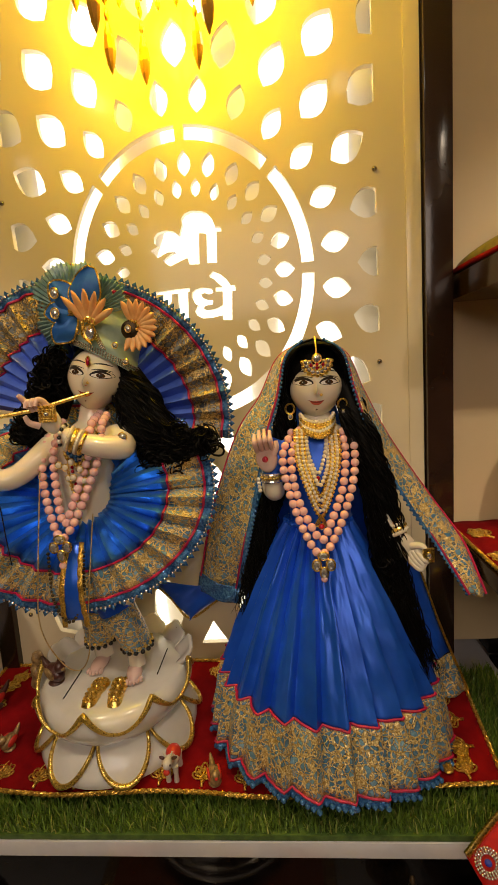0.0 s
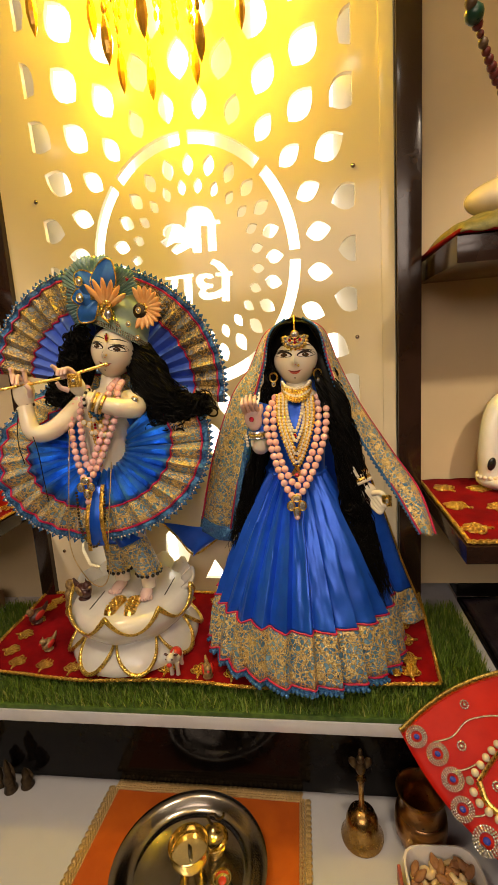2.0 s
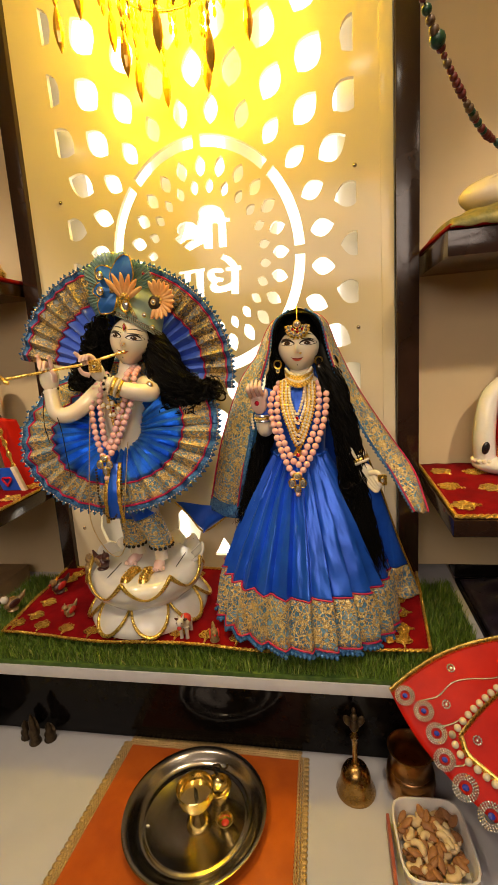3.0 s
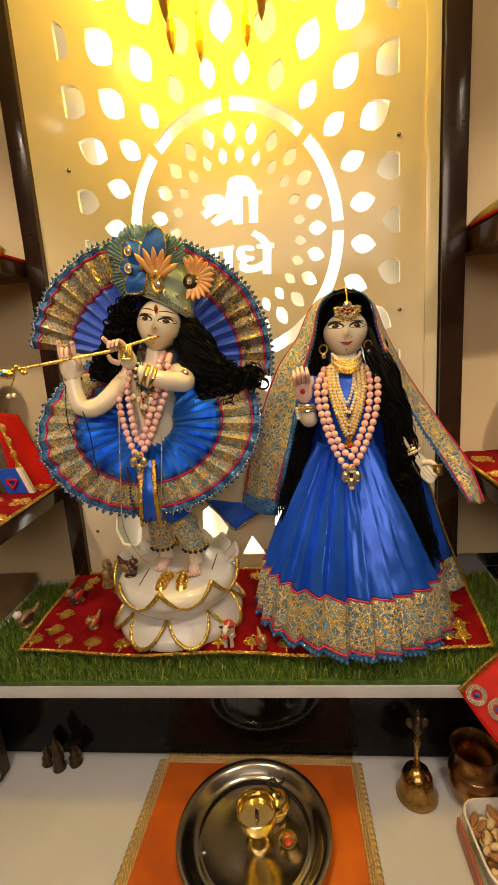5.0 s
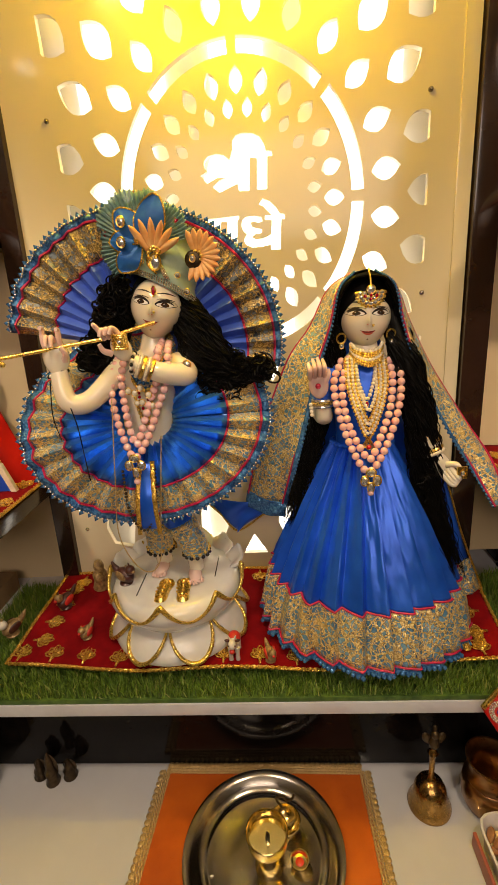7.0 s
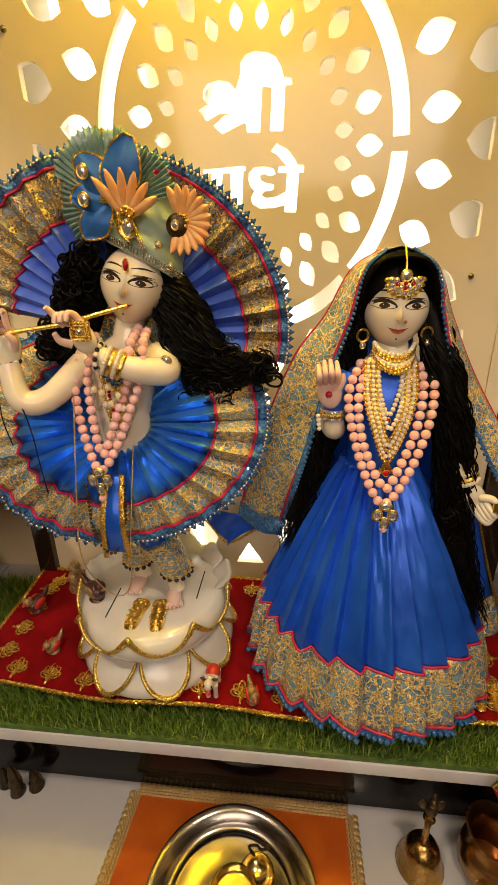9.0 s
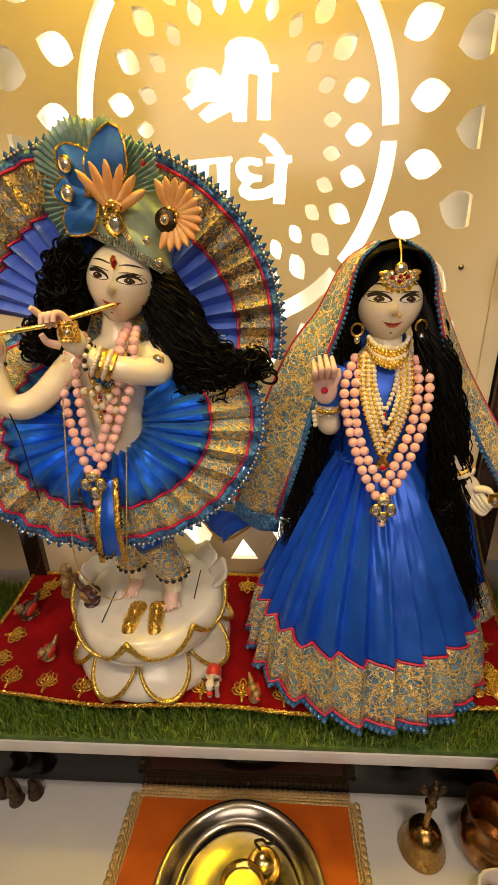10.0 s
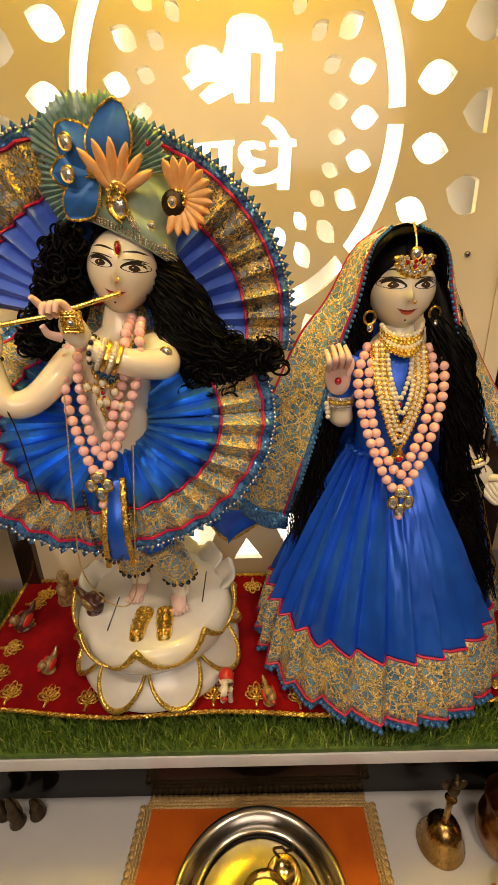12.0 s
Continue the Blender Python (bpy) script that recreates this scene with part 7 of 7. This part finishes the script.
# ---- hanging bead string ----
mala = thing("bead_string", (0.30, 0.39, 1.90), "string of dark wooden beads hanging from above", "bead string")
WOODB = [bead_mesh("wooden_bead", 0.0058, m, 10) for m in (mk("maroon_bead", (0.10, 0.01, 0.012), (0.18, 0.03, 0.02), 0.4, 0, 60, 200, 0.1), mk("dark_green_bead", (0.006, 0.03, 0.016), (0.02, 0.07, 0.035), 0.3, 0, 60, 200, 0.1), mk("brown_bead", (0.08, 0.04, 0.015), (0.16, 0.09, 0.04), 0.45, 0, 60, 200, 0.1))]
mk_ = curve_pts([(0.225, 0.300, 1.985), (0.275, 0.362, 1.912), (0.318, 0.410, 1.868), (0.352, 0.445, 1.848), (0.40, 0.48, 1.845), (0.46, 0.52, 1.87), (0.55, 0.57, 1.98)], 70)
rnd = random.Random(8)
for i, p in enumerate(mk_[:-1]):
    big = i in (12, 40)
    kk = rnd.uniform(0.75, 1.05)
    piece("wooden_bead", WOODB[1] if i == 12 else WOODB[rnd.choice((0, 0, 1, 2))], Matrix.Translation(p) @ Matrix.Scale(1.3 if big else (0.5 if i % 7 == 0 else 0.82) * kk, 4), mala)
bm = bmesh.new()
tube(bm, [(0.10, 0.15, 2.597), mk_[0], *mk_, (0.62, 0.62, 2.10), (0.75, 0.72, 2.597)], 0.0009, 5)
part("string", bm, BLACKB, mala)


# ---- side shelves and what stands on them ----
def side_shelf(x0, x1, y0, z, t=0.040):
    bm = bmesh.new()
    slab(bm, (x0, y0, z - t), (x1, 0.9745, z), 0.002)
    return tagged(part("wall_shelf", bm, BROWN), "dark brown glossy shelf on the niche wall", "shelf", "side shelves of the shrine")


side_shelf(0.372, 1.049, 0.715, 1.814, 0.042)
side_shelf(0.366, 1.049, 0.620, 1.338, 0.030)
side_shelf(-1.249, -0.556, 0.715, 1.836, 0.028)
side_shelf(-1.249, -0.550, 0.620, 1.335, 0.030)


def shelf_cloth(x0, x1, y0, z, mirror):
    c = thing("embroidered_shelf_cloth", ((x0 + x1) / 2, (y0 + 0.97) / 2, z), "red cloth with gold embroidery on the side shelf", "cloth", "cloths on the side shelves")
    bm = bmesh.new()
    grid(bm, lambda u, v: Vector((x0 + (x1 - x0) * u, y0 + (0.965 - y0) * v, z + 0.003 + 0.001 * math.sin(40 * u) * math.sin(23 * v))), 30, 20)
    part("cloth", bm, REDV, c, thick=0.003)
    bm = bmesh.new()
    xe = x0 if not mirror else x1
    braid(bm, [Vector((x0, y0, z + 0.005)).lerp(Vector((x1, y0, z + 0.005)), i / 150) for i in range(151)], 0.0026)
    braid(bm, [Vector((xe, y0, z + 0.005)).lerp(Vector((xe, 0.96, z + 0.005)), i / 90) for i in range(91)], 0.0026)
    part("gold_braid", bm, GOLD, c, "twisted gold cord edging")
    sg = -1 if mirror else 1
    for k in range(4):
        for j in range(3):
            q = (xe + sg * (0.045 + 0.075 * k), y0 + 0.05 + 0.10 * j, z + 0.0045)
            piece("gold_sprig", SPRIG, Matrix.Translation(q) @ Matrix.Rotation(radians(90 * sg + 40 * (k % 2) - 30 * j), 4, "Z") @ Matrix.Scale(1.7, 4), c, "embroidered gold sprig")
    return c


shelf_cloth(0.372, 0.70, 0.628, 1.338, False)
shelf_cloth(-0.90, -0.556, 0.628, 1.335, True)
SH = mk("shell_white", (0.62, 0.52, 0.38), (0.74, 0.64, 0.50), 0.22, 0, 14, 120, 0.05, 0.4)
CUSH = mk("gold_brocade", (0.11, 0.11, 0.03), (0.36, 0.29, 0.09), 0.5, 0.35, 60, 400, 0.7)
cush = thing("brocade_cushion", (0.50, 0.83, 1.825), "flat gold brocade cushion with red fringe on the shelf", "cushion")
bm = bmesh.new()
grid(bm, lambda u, v: Vector((0.374 + 0.32 * u, 0.706 + 0.24 * v, 1.8165 + 0.050 * (math.sin(math.pi * u) * math.sin(math.pi * v)) ** 0.35 + 0.0015 * math.sin(50 * u))), 40, 30)
part("cushion_top", bm, CUSH, cush, thick=0.003)
bm = bmesh.new()
tube(bm, [(0.372, 0.965, 1.818), (0.370, 0.85, 1.819), (0.373, 0.710, 1.818), (0.69, 0.710, 1.818)], 0.004, 8)
part("red_fringe", bm, REDV, cush, "red cord fringe")
bm = bmesh.new()
ball(bm, (0.50, 0.84, 1.893), (0.085, 0.05, 0.033), (0, -6, 12), 28)
tube(bm, curve_pts([(0.56, 0.85, 1.895), (0.60, 0.86, 1.905), (0.64, 0.86, 1.915)], 12), [0.030] * 4 + [0.02] * 4 + [0.008] * 4, 14)
for k in range(3):
    tube(bm, curve_pts([(0.45 + 0.02 * k, 0.81, 1.90), (0.47 + 0.022 * k, 0.80, 1.91), (0.50 + 0.02 * k, 0.81, 1.922)], 10), 0.003, 6)
tagged(part("conch_shell", bm, SH), "polished cream conch shell lying on the cushion", "shell")
# seated marble statue with a red dress
bm = bmesh.new()
ball(bm, (0.5550, 0.89, 1.362), (0.085, 0.055, 0.026), n=24)
limb(bm, [(0.4970, 0.885, 1.372), (0.4930, 0.885, 1.43), (0.5050, 0.895, 1.50), (0.5350, 0.90, 1.53)], [0.024, 0.022, 0.021, 0.024])
lathe_body(bm, [((0.5650, 0.905, 1.35), 0.05, 0.04), ((0.5650, 0.905, 1.45), 0.045, 0.035), ((0.5650, 0.905, 1.53), 0.055, 0.035), ((0.5650, 0.905, 1.56), 0.02, 0.02)], 24)
ball(bm, (0.5900, 0.90, 1.60), (0.035, 0.038, 0.045), n=20)
tagged(part("seated_statue", bm, MARBLE), "seated white marble statue on the red shelf cloth", "statue")
sdress = thing("red_statue_dress", (0.5650, 0.88, 1.38), "red dress with gold embroidery on the seated statue", "dress")
bm = bmesh.new()
lathe_body(bm, [((0.5700, 0.888, 1.375), 0.062, 0.052), ((0.5700, 0.890, 1.43), 0.056, 0.048), ((0.5700, 0.895, 1.50), 0.056, 0.045), ((0.5700, 0.90, 1.548), 0.045, 0.038)], 36)
part("robe", bm, REDS, sdress)
bm = bmesh.new()
tube(bm, curve_pts([(0.5170, 0.862, 1.385), (0.5190, 0.862, 1.45), (0.5230, 0.865, 1.52), (0.5350, 0.87, 1.55)], 30), 0.005, 8)
part("gold_border", bm, GOLD, sdress)
for z in (1.42, 1.47):
    piece("gold_sprig", SPRIG, Matrix.Translation((0.543, 0.842, z)) @ Matrix.Rotation(radians(90), 4, "X") @ Matrix.Scale(1.5, 4), sdress, "embroidered gold sprig")
anklet = thing("pearl_anklet", (0.4970, 0.885, 1.368), "string of gold pearls round the statue's ankle", "anklet")
for k in range(16):
    a = 6.2832 * k / 16
    piece("pearl_bead", PBIG, Matrix.Translation((0.497 + 0.026 * math.cos(a), 0.885 + 0.026 * math.sin(a), 1.372)) @ Matrix.Scale(0.8, 4), anklet)
bm = bmesh.new()
ball(bm, (0.4895, 0.862, 1.402), (0.008, 0.004, 0.014), (0, 10, 0), 12)
tagged(part("black_stone_mark", bm, BLACKB), "oval black mark on the seated statue's arm", "mark")

# west side: a dressed statue and a small gold figure
bm = bmesh.new()
lathe_body(bm, [((-0.70, 0.88, 1.342), 0.085, 0.05), ((-0.70, 0.885, 1.42), 0.065, 0.045), ((-0.71, 0.89, 1.50), 0.045, 0.035), ((-0.71, 0.89, 1.55), 0.02, 0.02)], 28)
ball(bm, (-0.71, 0.89, 1.59), (0.035, 0.038, 0.044), n=18)
tagged(part("dark_statue", bm, BRONZE), "small dark statue on the red shelf cloth", "statue")
rb = thing("orange_red_mantle", (-0.63, 0.87, 1.338), "orange-red mantle with gold border draped on a statue", "dress")
bm = bmesh.new()
grid(bm, lambda u, v: Vector((-0.662 + 0.062 * (1 - v) * (0.3 + 0.7 * u) + 0.028 * u, 0.845 + 0.05 * u + 0.004 * math.sin(8 * u), 1.345 + 0.185 * v - 0.02 * u)), 14, 20)
part("mantle", bm, REDS, rb, thick=0.002)
bm = bmesh.new()
for k in range(4):
    ball(bm, (-0.640 + 0.006 * k, 0.842, 1.49 - 0.03 * k), (0.008, 0.003, 0.010), n=10)
tube(bm, [(-0.655, 0.842, 1.53), (-0.635, 0.842, 1.46), (-0.612, 0.842, 1.36)], 0.003, 6)
part("gold_motifs", bm, GOLD, rb)
card = thing("blue_trim_card", (-0.62, 0.83, 1.338), "blue and white embroidered piece with a red heart", "trim")
bm = bmesh.new()
slab(bm, (-0.660, 0.826, 1.3415), (-0.600, 0.830, 1.400), 0.001)
for v in bm.verts:
    v.co.x += 0.35 * (1.37 - v.co.z)
part("blue_cloth", bm, BLUE, card)
bm = bmesh.new()
tube(bm, [(-0.632 + 0.012 * math.sin(t) ** 3, 0.823, 1.368 + 0.010 * math.cos(t) - 0.004 * math.cos(2 * t)) for t in [6.2832 * i / 30 for i in range(31)]], 0.003, 6)
part("heart", bm, RUBY, card, "red beaded heart outline")
bm = bmesh.new()
slab(bm, (-0.606, 0.822, 1.3415), (-0.594, 0.832, 1.402), 0.001)
for v in bm.verts:
    v.co.x += 0.35 * (1.37 - v.co.z)
part("white_band", bm, PEARL, card)
bm = bmesh.new()
turned(bm, [(0.030, 0), (0.032, 0.006), (0.022, 0.014), (0.026, 0.028), (0.018, 0.038), (0.016, 0.050), (0.010, 0.062), (0.002, 0.068)], (-0.605, 0.88, 1.8365), 24)
ball(bm, (-0.605, 0.862, 1.862), (0.012, 0.010, 0.014), n=12)
tagged(part("gold_figure", bm, GOLDP), "small seated gold figure on the upper shelf", "figurine")
bm = bmesh.new()
tube(bm, [(-0.556, 0.93, 1.840), (-0.558, 0.80, 1.841), (-0.562, 0.722, 1.840), (-0.66, 0.720, 1.840)], 0.005, 8)
tagged(part("red_roll", bm, REDV), "rolled red cloth edge on the upper shelf", "cloth")
# brown box beside the grass, and a dark folded bag on the other side
bm = bmesh.new()
slab(bm, (-0.80, 0.78, 1.0385), (-0.705, 0.93, 1.085), 0.003)
tagged(part("cardboard_box", bm, mk("brown_cardboard", (0.26, 0.16, 0.07), (0.34, 0.21, 0.10), 0.7, 0, 20, 300, 0.3)), "brown cardboard box beside the grass mat", "box")
bm = bmesh.new()
grid(bm, lambda u, v: Vector((0.470 + 0.34 * u, 0.66 + 0.30 * v, 1.0415 + 0.045 * (math.sin(math.pi * u) * math.sin(math.pi * v)) ** 0.4 * (0.7 + 0.5 * noise.noise(Vector((u * 5, v * 5, 2)))))), 50, 40)
tagged(part("dark_bag", bm, mk("dark_purple_cloth", (0.012, 0.008, 0.014), (0.035, 0.022, 0.04), 0.3, 0, 30, 200, 0.5), thick=0.002), "dark folded cloth bag beside the grass mat", "bag")
